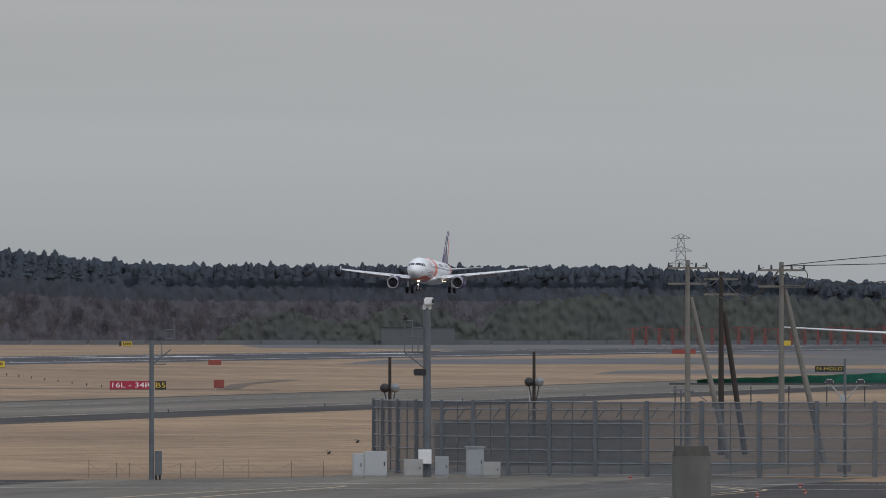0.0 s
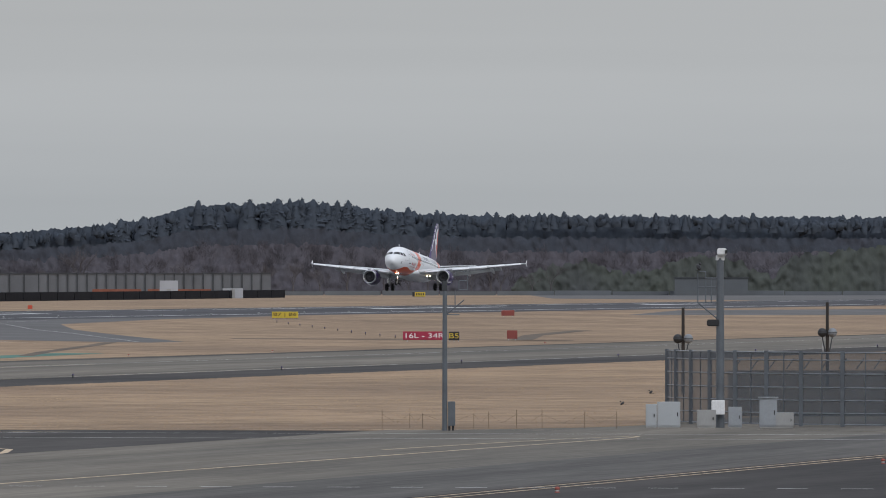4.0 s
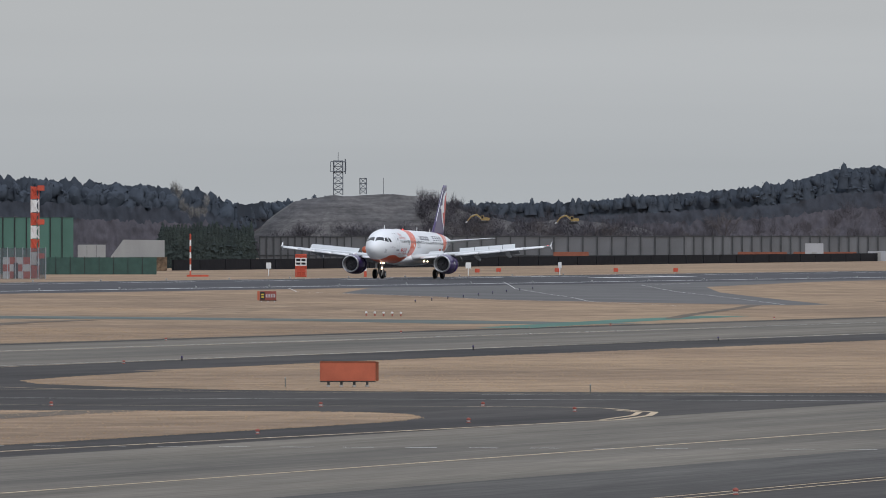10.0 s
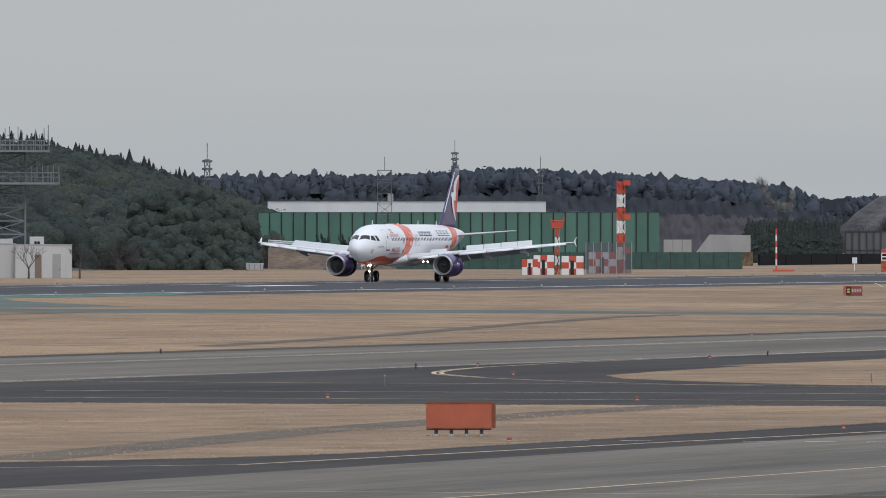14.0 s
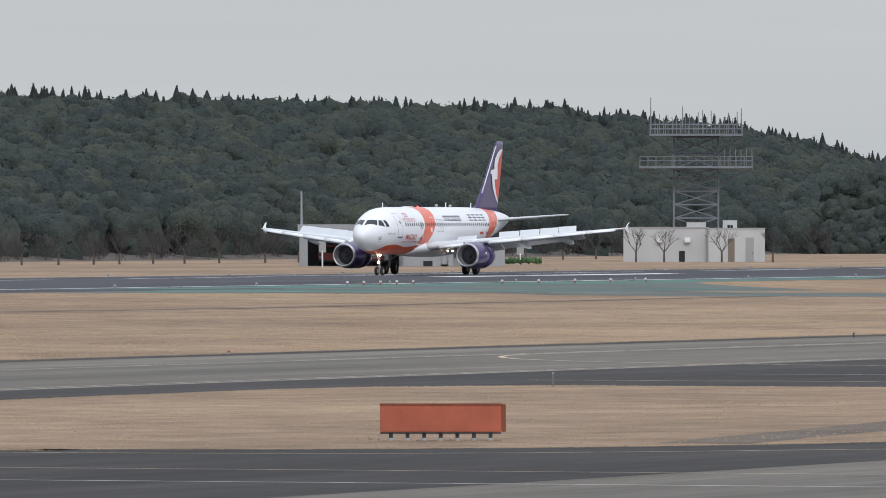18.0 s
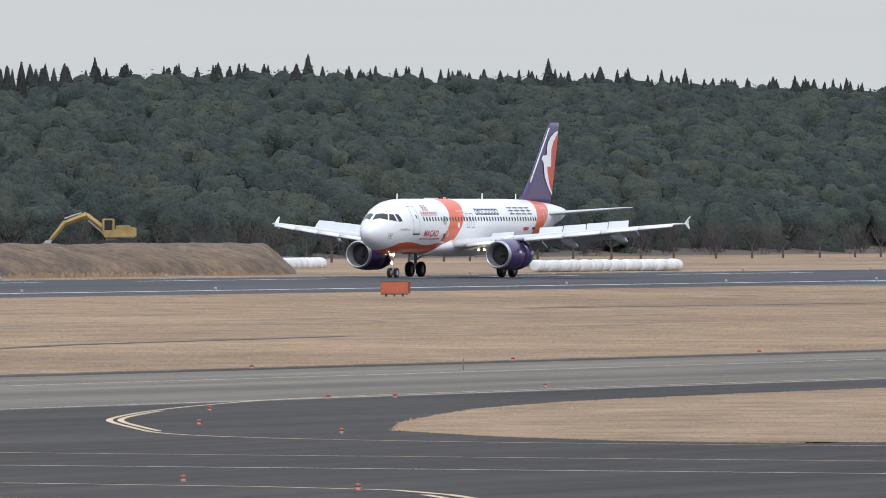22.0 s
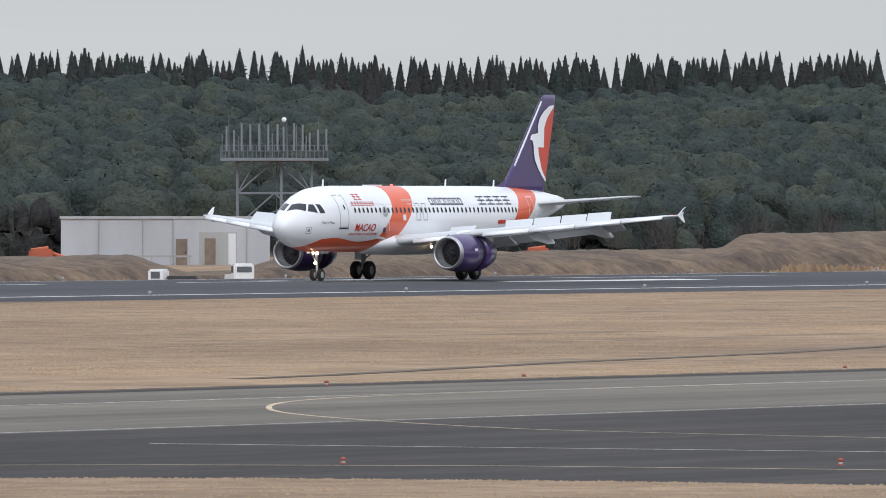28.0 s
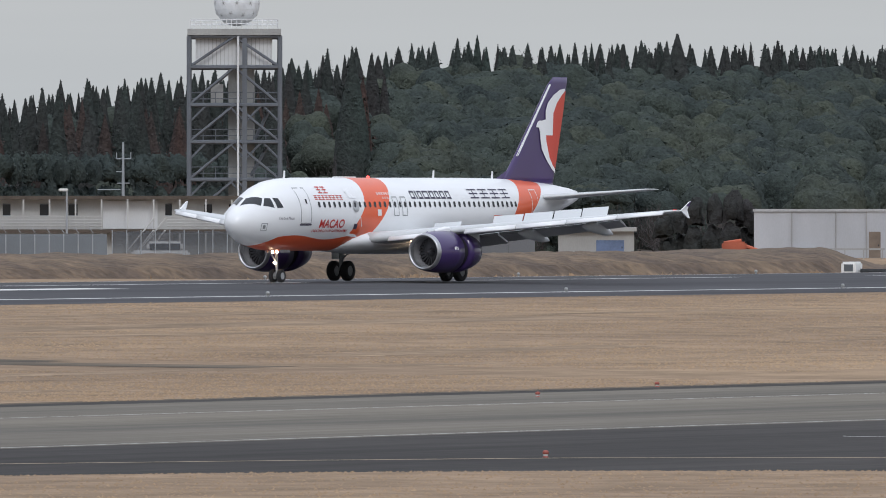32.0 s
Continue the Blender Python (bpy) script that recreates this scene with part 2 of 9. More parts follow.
def rod(bm, a, b, r0, r1=None, n=8):
    """A tapered round bar from a to b."""
    a, b = Vector(a), Vector(b)
    r1 = r0 if r1 is None else r1
    q = (b - a).to_track_quat("Z", "Y").to_matrix().to_4x4()
    bmesh.ops.create_cone(bm, cap_ends=True, segments=n, radius1=r0, radius2=r1, depth=(b - a).length,
                          matrix=Matrix.Translation((a + b) / 2) @ q)
    return bm


def bars(pairs, r, n=6):
    bm = bmesh.new()
    for a, b in pairs:
        rod(bm, a, b, r, n=n)
    return bm


def boxed(*dims, bevel=0.0):
    return box(bmesh.new(), *dims, bevel=bevel)


PROFILE = ((-6000, -1.6), (217, -1.6), (260, -1.35), (300, -0.9), (334, -0.35), (342, -0.26), (373.1, 0.0), (404, -0.26), (412, -0.35),
           (500, -0.4), (9000, -0.4))


def ground_z(y):
    return float(np.interp(y, [p[0] for p in PROFILE], [p[1] for p in PROFILE]))


# ---- ground ----


def dip(x, y):
    """The lowered works yard behind the runway."""
    return 1.2 * float(np.interp(x, [640, 690, 800, 840], [0, 1, 1, 0]) * np.interp(y, [413, 419, 470, 490], [0, 1, 1, 0]))


def strip_mesh(name, x0, x1, ys, lift, material, nx=1, xs=None):
    """A paved or grown sheet between two ends that follows the cross fall."""
    xs = xs or [x0 + (x1 - x0) * i / nx for i in range(nx + 1)]
    nx = len(xs) - 1
    verts = [(x, y, ground_z(y) - dip(x, y) + lift) for y in ys for x in xs]
    faces = [(j * (nx + 1) + i, j * (nx + 1) + i + 1, (j + 1) * (nx + 1) + i + 1, (j + 1) * (nx + 1) + i) for j in range(len(ys) - 1) for i in range(nx)]
    return mesh_part(name, verts, faces, material)


def outline_mesh(name, ring, lift, material, label=""):
    """A flat sheet inside a ring of corners, cut along the cross fall's breaks."""
    bm = bmesh.new()
    bm.faces.new([bm.verts.new((x, y, 0)) for x, y in ring])
    lo, hi = min(p[1] for p in ring), max(p[1] for p in ring)
    for y in [p[0] for p in PROFILE] + [225, 235, 245, 270, 285, 315, 325]:
        if lo < y < hi:
            bmesh.ops.bisect_plane(bm, geom=bm.verts[:] + bm.edges[:] + bm.faces[:], plane_co=(0, y, 0), plane_no=(0, 1, 0))
    for v in bm.verts:
        v.co.z = ground_z(v.co.y) + lift
    bmesh.ops.triangulate(bm, faces=bm.faces)
    bmesh.ops.recalc_face_normals(bm, faces=bm.faces)
    return tagged(part(name, bm, material), label, "", "", "structure")


def rounded(x0, x1, y0, y1, ll, hl, hh, lh, n=12, grow=0.0):
    """A rectangle with its own pair of radii at each corner: low x low y, high x low y, high high, low x high y."""
    ring = []
    for cx, cy, (rx, ry), a0 in ((x0 + ll[0], y0 + ll[1], ll, 180), (x1 - hl[0], y0 + hl[1], hl, 270), (x1 - hh[0], y1 - hh[1], hh, 0), (x0 + lh[0], y1 - lh[1], lh, 90)):
        for i in range(n + 1):
            a = radians(a0 + 90 * i / n)
            ring.append((cx + (rx + grow) * math.cos(a), cy + (ry + grow) * math.sin(a)))
    return ring


ys = [-6000, -600, 0, 217, 225, 235, 247, 260, 273, 287, 300, 317, 334, 342, 373.1, 404, 412, 413, 419, 440, 470, 490, 500, 560, 700, 1500, 6000]
ground = tagged(strip_mesh("ground", -3000, 6500, ys, 0.0, M["grass"], xs=[-3000, -1000, 0, 300, 500, 640, 665, 690, 750, 800, 820, 840, 1000, 1300, 1700, 2200, 3000, 4500, 6500]), "airfield ground of dry tan winter grass", "ground", kind="structure")
runway = tagged(strip_mesh("runway", -600, 2750, [334, 342, 357, 373.1, 389, 404, 412], 0.008, M["runway"], 4), "dark asphalt runway with a slight crown", "runway", kind="structure")
tagged(strip_mesh("taxiway_shoulder", -300, 2750, [170.5, 183.5], 0.006, M["asphalt"], 4), "dark asphalt shoulder along the taxiway", "pavement", kind="structure")
tagged(strip_mesh("taxiway_shoulder", -300, 2750, [217, 219.5], 0.006, M["asphalt"], 4), "narrow dark shoulder along the taxiway", "pavement", kind="structure")
tagged(strip_mesh("taxiway", -300, 2750, [182.8, 200, 217.4], 0.010, M["taxiway"], 4), "worn grey asphalt taxiway parallel to the runway", "taxiway", kind="structure")
apron = tagged(strip_mesh("pavement", -250, 527, [-250, 60, 115, 172], 0.003, M["asphalt"], 2), "dark asphalt of the cross taxiways and shoulders", "pavement", kind="structure")
tagged(strip_mesh("taxiway", -250, 600, [75, 84.5], 0.007, M["taxi_dark"], 2), "dark stained half of the near taxiway", "taxiway", kind="structure")
tagged(strip_mesh("taxiway", -250, 600, [84.5, 93, 108], 0.007, M["taxiway"], 2), "worn grey asphalt taxiway beside the grass islands", "taxiway", kind="structure")
ISLAND_A = (335, 466, 114.5, 174, (34, 24), (30, 11), (16, 8), (66, 34))
ISLAND_B = (527, 1250, 100, 171, (20, 14), (10, 10), (10, 10), (62, 36))
ISLAND_C = (110, 262, 100, 171, (30, 20), (34, 20), (40, 30), (20, 20))
NOSE_A = ((421, 174), (399, 172.2), (385, 169.3), (374, 165.8), (360, 161), (347, 155.5), (339, 148.4), (334, 142), (333, 136))
NOSE_B = ((680, 171), (640, 170.3), (607, 168.2), (590, 166.8), (576, 165.5), (562, 163.8), (550, 159.5), (539, 152), (531, 145), (527, 137))
RING_A = rounded(*ISLAND_A)[:39] + [(x + 0.2, y - 0.42) for x, y in NOSE_A]
RING_B = rounded(*ISLAND_B)[:39] + list(NOSE_B)
tagged(strip_mesh("pavement", 527, 605, [128, 150, 172], 0.003, M["asphalt"]), "dark asphalt shoulder at the taxiway junction", "pavement", kind="structure")
outline_mesh("grass_island", RING_A, 0.013, M["grass"], "dry grass island between the taxiways")
outline_mesh("grass_island", RING_B, 0.013, M["grass"], "dry grass field between the taxiways")
outline_mesh("grass_island", rounded(*ISLAND_C), 0.013, M["grass"], "dry grass island beside the cross taxiway")
# narrow dark line along the taxiway's far edge
tagged(strip_mesh("bare_verge", -250, 1100, [219.4, 220.6], 0.009, M["soil"], 4), "narrow dark strip between taxiway and grass", "ground", kind="structure")
outline_mesh("grass_verge", ((420, 20), (428, 62.9), (450, 64), (480, 64.5), (520, 66), (537, 74), (545, 84), (600, 84), (640, 20)), 0.014, M["grass"], "dry grass verge before the security fence")
# exits between the taxiway and the runway
outline_mesh("exit_taxiway", ((1280, 334), (1210, 319), (1191, 304), (1163, 290), (1157, 280), (1149, 268), (1142, 256), (1157, 256), (1240, 282), (1300, 300), (1369, 317.5), (1470, 328), (1590, 334)), 0.005, M["exit_asphalt"], "dark asphalt exit taxiway that curves to the runway")
outline_mesh("exit_taxiway", ((1700, 312), (1830, 328), (1950, 318), (2060, 309), (2130, 297), (2200, 270), (1900, 255), (1830, 273), (1800, 290)), 0.005, M["exit_asphalt"], "dark asphalt exit far down the airfield")
outline_mesh("exit_taxiway", ((1560, 252), (1640, 262), (1700, 256), (1730, 242), (1780, 219), (1600, 219), (1600, 225), (1580, 237)), 0.005, M["exit_asphalt"], "dark asphalt exit far down the airfield")
outline_mesh("green_painted_shoulder", ((872, 334.5), (838, 341), (1040, 341), (1010, 334.5)), 0.012, M["green_paint"], "faded green paint on the runway shoulder")
outline_mesh("turning_area", [(d * math.cos(radians(b)), d * math.sin(radians(b))) for b, d in ((10.9, 3250), (10.75, 2650), (9.9, 2500), (9.3, 2170), (7.5, 2150), (6.0, 2150), (6.0, 3300))], 0.004, M["exit_asphalt"], "wide grey asphalt beyond the runway's end")
GREEN_RING = [(815, 334.3), (850, 320), (890, 313), (925, 309), (935, 318), (950, 328), (965, 334.3)]
outline_mesh("green_painted_shoulder", GREEN_RING, 0.0095, M["green_grey"], "worn grey-green paint between runway and exit")
outline_mesh("green_painted_shoulder", ((832, 333.9), (853, 325), (890, 319), (918, 315), (922, 318), (892, 322), (860, 328), (845, 333.9)), 0.0135, M["green_paint"], "faded green painted band beside the runway")
# painted lines


def painted(name, points, width, material, lift=0.016, closed=False, label="", dash=None, step=2.0):
    """A painted line along points on the ground, whole or in dashes."""
    pts = [Vector((x, y, 0)) for x, y in points]
    if closed:
        pts.append(pts[0])
    fine = [pts[0]]
    for p, q in zip(pts, pts[1:]):
        k = max(1, int((q - p).length / step))
        fine += [p.lerp(q, (i + 1) / k) for i in range(k)]
    verts, faces = [], []
    for i, p in enumerate(fine):
        t = (fine[min(i + 1, len(fine) - 1)] - fine[max(i - 1, 0)]).normalized()
        nrm = Vector((-t.y, t.x, 0)) * width / 2
        for q in (p + nrm, p - nrm):
            verts.append((q.x, q.y, ground_z(q.y) + lift))
        if i and (dash is None or i % dash[0] < dash[1]):
            faces.append((2 * i - 2, 2 * i - 1, 2 * i + 1, 2 * i))
    return tagged(mesh_part(name, verts, faces, material), label or "worn painted line on the asphalt", "", "", "structure")


def arc(cx, cy, r, a0, a1, n=14):
    return [(cx + r * math.cos(radians(a0 + (a1 - a0) * i / n)), cy + r * math.sin(radians(a0 + (a1 - a0) * i / n))) for i in range(n + 1)]


def eased(points, times=3):
    """Corners cut again and again into a smooth curve."""
    pts = [tuple(p) for p in points]
    for _ in range(times):
        mid = [q for (x0, y0), (x1, y1) in zip(pts, pts[1:]) for q in ((0.75 * x0 + 0.25 * x1, 0.75 * y0 + 0.25 * y1), (0.25 * x0 + 0.75 * x1, 0.25 * y0 + 0.75 * y1))]
        pts = [pts[0]] + mid + [pts[-1]]
    return pts


TRACKS = ((((398, 227.5), (408, 229), (440, 236.3), (468, 241), (504, 250), (535, 256.7), (575, 260)), 1.0), (((690, 226), (759, 236.5), (830, 250), (899, 262), (922, 263.5)), 2.0),
                    (((350, 121), (403, 128.5), (446, 132), (468, 132.5)), 3.0), (((690, 299.5), (760, 295), (900, 299)), 1.2), (((979, 230), (1020, 238), (1060, 245), (1100, 252), (1140, 259.5)), 1.3), (((1206, 262), (1208, 247), (1212, 228)), 7.0), (((1210, 233), (1290, 247), (1383, 259)), 2.2))
for track, wide in TRACKS:
    painted("service_track", track, wide, M["track"], 0.019, label="narrow worn track through the dry grass")
painted("bare_strip", ((384, 330), (385, 300), (386, 262)), 13.0, M["soil"], 0.006, label="dark strip of bare soil in the grass")
painted("bare_strip", ((386, 264), (387, 250)), 5.5, M["soil"], 0.010, label="dark tapering end of a strip of bare soil")
PATCHES = ((545, 262, 590, 259, 4), (470, 272, 520, 275, 3), (600, 280, 680, 286, 5), (430, 300, 500, 304, 5), (560, 305, 640, 300, 4), (355, 285, 372, 282, 3), (410, 262, 440, 266, 3), (980, 270, 1080, 290, 5), (1010, 262, 1045, 274, 3))
rng = np.random.default_rng(7)
SCUFFS = [(x, y, x + n, y + rng.normal() * 1.5, w) for x, y, n, w in zip(rng.uniform(330, 900, 46), rng.uniform(224, 328, 46), rng.uniform(10, 60, 46), rng.uniform(0.7, 2.2, 46))]
for x0, y0, x1, y1, wide in PATCHES + tuple(SCUFFS):
    painted("worn_patch", ((x0, y0), ((x0 + x1) / 2, (y0 + y1) / 2 + 1), (x1, y1)), wide, M["patch"], 0.004, label="bare brown patch worn into the dry grass")
painted("green_strip", ((886, 221), (905, 223), (933, 226), (967, 229.5), (990, 231), (1010, 232.5)), 4.2, M["green_paint"], 0.013, label="faded green painted strip beside the exit")
painted("green_strip", ((868, 318), (895, 299), (918, 287), (936, 275), (943, 262), (941, 247), (933, 236), (922, 226)), 20.0, M["green_grey"], 0.011, label="worn grey-green painted strip beside the exit")
for y in (343, 403.5):
    painted("runway_edge_line", ((-500, y), (2600, y)), 0.9, M["line_white"], label="white runway edge line")
painted("runway_centre_line", ((-500, 373.1), (2600, 373.1)), 0.9, M["line_white"], dash=(6, 4), step=8.0, label="white dashed runway centre line")
for x, n in ((525, 23), (672, 25), (985, 60), (1120, 23), (1510, 50), (1775, 100), (2000, 60)):
    for y in (364.2, 382.0):
        painted("touchdown_mark", ((x, y), (x + n, y)), 3.0, M["line_white"], 0.014, label="white touchdown zone bar")
for y in (183.5, 207):
    painted("taxiway_edge_line", ((-250, y), (2500, y)), 0.14, M["line_white"], label="thin pale taxiway line")
painted("taxiway_centre_line", eased([(-250, 93), (470, 93), (500, 92.6), (511, 92.9), (508, 94.2), (490, 95.4), (470, 96)]), 0.22, M["line_yellow"], label="worn yellow taxiway centre line")
for y in (73.7, 74.5):
    painted("taxiway_edge_line", eased([(-250, y), (480, y), (494, y - 0.3), (500.5 - (y - 73.7) * 2, y - 0.2), (504, y + 1.0), (513, 78.0 + (y - 73.7) * 0.5), (521, 82.5), (529, 87.0), (533, 92)]), 0.16, M["line_yellow"], label="worn pale yellow taxiway edge line")
painted("crossing_dashes", [(388, 60), (388, 117)], 0.3, M["line_white"], dash=(2, 1), step=1.05, label="short white dashes across the taxiway")
painted("cross_taxiway_line", [(250, 110), (258, 112.5), (265, 116), (270, 119.2), (274, 122.5), (276, 127), (277, 134), (276.5, 142), (276, 150), (273, 158), (269, 164), (262, 169), (255, 173), (235, 178), (150, 183)], 0.3, M["line_yellow"], label="yellow line round the end of the grass")
painted("cross_taxiway_line", [(250, 110.7), (257.9, 113.2), (264.8, 116.6), (269.8, 119.8)], 0.25, M["line_yellow"], label="second yellow line at the curve")
painted("cross_taxiway_line", eased([(310, -100), (310, 149), (313, 157.4), (318, 170.7), (323, 177), (333, 187), (341, 193.5), (349, 198.4), (357, 202.4), (366, 205.4), (380, 206.6), (420, 207)]), 0.2, M["line_yellow"], label="pale lead line that curves into the taxiway")
painted("cross_taxiway_line", [(296, -100), (296, 172)], 0.2, M["line_white"], label="thin pale cross taxiway line")
painted("cross_taxiway_line", [(502, -100), (502, 172)], 0.25, M["line_white"], label="thin pale cross taxiway line")
painted("cross_taxiway_line", [(517, -100), (517, 130)], 0.25, M["line_white"], label="thin pale cross taxiway line")
painted("lead_line", [(530, 100)] + arc(573, 163, 43, 180, 90) + [(900, 206)], 0.3, M["line_yellow"], label="yellow curved taxiway lead line")
LINE_A = ((560, 184.4), (423, 185), (404, 184.4), (395, 182.6), (380, 178.6), (368, 174.4), (360, 171.2), (354, 168), (348, 164.6), (338, 158.9), (333, 152.4), (330, 143.4), (330, 132), (333, 122), (345, 112))
LINE_B = ((900, 184), (640, 183), (598, 180.3), (585, 178.6), (575, 176.6), (566, 174), (560, 171.5), (552, 167.5), (540, 160), (528, 150), (522, 140), (520, 120))


for ring, name in ((LINE_A, "island"), (LINE_B, "field")):
    ring = eased(ring)
    painted("edge_line", ring, 0.22, M["line_yellow"], label="yellow line round the grass %s" % name)
    most = max(math.atan2(y, x) for x, y in ring)
    painted("edge_line", [(x + 0.1, y - 0.36) for x, y in ring if math.atan2(y, x) > most - radians(0.2)], 0.22, M["line_yellow"], 0.020, label="second yellow line at the nose of the grass %s" % name)
painted("edge_line", [(345, 112), (380, 110.8), (448, 107.3), (459, 108.7), (468, 110.6), (472, 112.5), (478, 115), (481, 118), (481.5, 128), (481, 174)], 0.3, M["line_yellow"], label="yellow line round the grass island")
painted("edge_line", [(447.9, 107.9), (458.9, 109.3), (467.9, 111.2), (471.9, 113.1)], 0.25, M["line_yellow"], 0.020, label="second yellow line at the curve")
painted("exit_line", [(1120, 262), (1157, 280), (1200, 292), (1300, 323), (1403, 350)], 0.1, M["line_white"], label="pale exit taxiway line")
painted("exit_line", [(1160, 285), (1175, 298), (1200, 312), (1215, 325), (1260, 338)], 0.1, M["line_white"], label="pale exit taxiway line")
painted("exit_line", [(1150, 259), (1240, 286), (1300, 305), (1377, 327), (1420, 331)], 0.1, M["line_white"], label="pale exit taxiway line")

# ---- the airliner ----
M["purple"] = mat("purple_paint", (0.050, 0.026, 0.115), 0.3, var=0.06, scale=0.5, fine=0.03, coat=0.4)
M["hull_white"] = mat("aircraft_white", (0.84, 0.85, 0.86), 0.32, var=0.03, scale=0.3, fine=0.02, coat=0.3)
M["wing_grey"] = mat("wing_grey", (0.60, 0.62, 0.63), 0.38, var=0.06, scale=0.5, fine=0.04, stretch=(1, 0.3, 1))
M["flap_grey"] = mat("flap_grey", (0.47, 0.48, 0.49), 0.45, var=0.08, scale=0.6, fine=0.05)
M["livery_orange"] = mat("livery_orange", (0.80, 0.112, 0.028), 0.35, var=0.04, scale=0.5, fine=0.02, coat=0.3)
M["tail_red"] = mat("tail_red_paint", (0.60, 0.055, 0.032), 0.35, var=0.04, scale=0.5, fine=0.02, coat=0.3)
M["livery_red"] = mat("livery_red", (0.50, 0.03, 0.025), 0.35, var=0.04, scale=0.5, fine=0.02)
M["tyre"] = mat("tyre_rubber", (0.014, 0.014, 0.015), 0.8, var=0.2, scale=4.0)
M["bare_metal"] = mat("polished_metal", (0.50, 0.50, 0.51), 0.38, 0.9, var=0.08, scale=2.0)
M["gear_grey"] = mat("gear_grey", (0.42, 0.43, 0.44), 0.5, 0.2, var=0.15, scale=3.0)
M["fan_dark"] = mat("fan_blades", (0.11, 0.11, 0.12), 0.45, 0.5, var=0.2, scale=3.0)
M["lamp_glow"] = mat("landing_lamp", (1.0, 0.74, 0.50), 0.3, var=0.0, fine=0.0, emit=13.0)
M["red_glow"] = mat("navigation_lamp", (1.0, 0.06, 0.05), 0.3, var=0.0, fine=0.0, emit=3.0)
M["duct_grey"] = mat("grey_intake_liner", (0.26, 0.26, 0.27), 0.6, var=0.1, scale=2.0)
M["rim_grey"] = mat("dull_wheel_rim", (0.20, 0.20, 0.21), 0.5, 0.3, var=0.15, scale=5.0)
M["ink"] = mat("dark_livery_ink", (0.030, 0.022, 0.055), 0.4, var=0.05)
M["seam"] = mat("panel_seam", (0.25, 0.26, 0.27), 0.5, var=0.1)


def livery():
    """White hull paint with an orange sash, an orange belly and an orange tail band, laid out along the hull (x) and up it (z)."""
    m = bpy.data.materials.new("hull_livery")
    m.use_nodes = True
    n, l = m.node_tree.nodes, m.node_tree.links
    b = n["Principled BSDF"]
    sep = n.new("ShaderNodeSeparateXYZ")
    l.new(n.new("ShaderNodeTexCoord").outputs["Object"], sep.inputs[0])

    def op(kind, p, q=None):
        node = n.new("ShaderNodeMath")
        node.operation = kind
        for i, v in enumerate((p, q)):
            if v is None:
                continue
            if isinstance(v, (int, float)):
                node.inputs[i].default_value = v
            else:
                l.new(v, node.inputs[i])
        return node.outputs[0]

    a, z = op("ADD", sep.outputs["X"], 17.71), sep.outputs["Z"]
    low = op("MAXIMUM", op("SUBTRACT", 4.2, z), 0.0)
    high = op("MAXIMUM", op("SUBTRACT", z, 4.2), 0.0)
    left = op("SUBTRACT", op("ADD", op("MULTIPLY", high, 0.38), 11.2), op("MULTIPLY", low, 0.86))
    right = op("SUBTRACT", op("ADD", op("MULTIPLY", high, 0.70), 13.7), op("MULTIPLY", low, 0.99))
    sash = op("MULTIPLY", op("GREATER_THAN", a, left), op("LESS_THAN", a, right))
    top = op("ADD", 2.55, op("MULTIPLY", op("SINE", op("SUBTRACT", op("MULTIPLY", a, 0.95), 2.7)), 0.12))
    nose = op("GREATER_THAN", a, op("ADD", 1.2, op("MULTIPLY", op("MAXIMUM", op("SUBTRACT", z, 1.7), 0.0), 2.2)))
    belly = op("MULTIPLY", op("MULTIPLY", op("LESS_THAN", z, top), nose), op("LESS_THAN", a, right))
    t_left = op("ADD", 28.0, op("MULTIPLY", op("SUBTRACT", z, 4.2), 0.75))
    t_right = op("ADD", 30.5, op("MULTIPLY", op("SUBTRACT", z, 4.2), 1.2))
    tail = op("MULTIPLY", op("GREATER_THAN", a, t_left), op("LESS_THAN", a, t_right))
    paint = op("MAXIMUM", op("MAXIMUM", sash, belly), tail)
    dirt = n.new("ShaderNodeTexNoise")
    mp = n.new("ShaderNodeMapping")
    mp.inputs["Scale"].default_value = (0.25, 1, 1.4)
    l.new(n["Texture Coordinate"].outputs["Object"], mp.inputs[0])
    l.new(mp.outputs[0], dirt.inputs["Vector"])
    dirt.inputs["Scale"].default_value, dirt.inputs["Detail"].default_value = 1.5, 5.0
    mix, grime = n.new("ShaderNodeMix"), n.new("ShaderNodeMix")
    mix.data_type = grime.data_type = "RGBA"
    mix.inputs["A"].default_value, mix.inputs["B"].default_value = (0.86, 0.87, 0.88, 1), (0.80, 0.112, 0.028, 1)
    l.new(paint, mix.inputs["Factor"])
    grime.blend_type = "MULTIPLY"
    grime.inputs["Factor"].default_value = 0.10
    l.new(mix.outputs["Result"], grime.inputs["A"])
    l.new(dirt.outputs["Fac"], grime.inputs["B"])
    l.new(grime.outputs["Result"], b.inputs["Base Color"])
    b.inputs["Roughness"].default_value, b.inputs["Coat Weight"].default_value, b.inputs["Coat Roughness"].default_value = 0.32, 0.3, 0.12
    return m


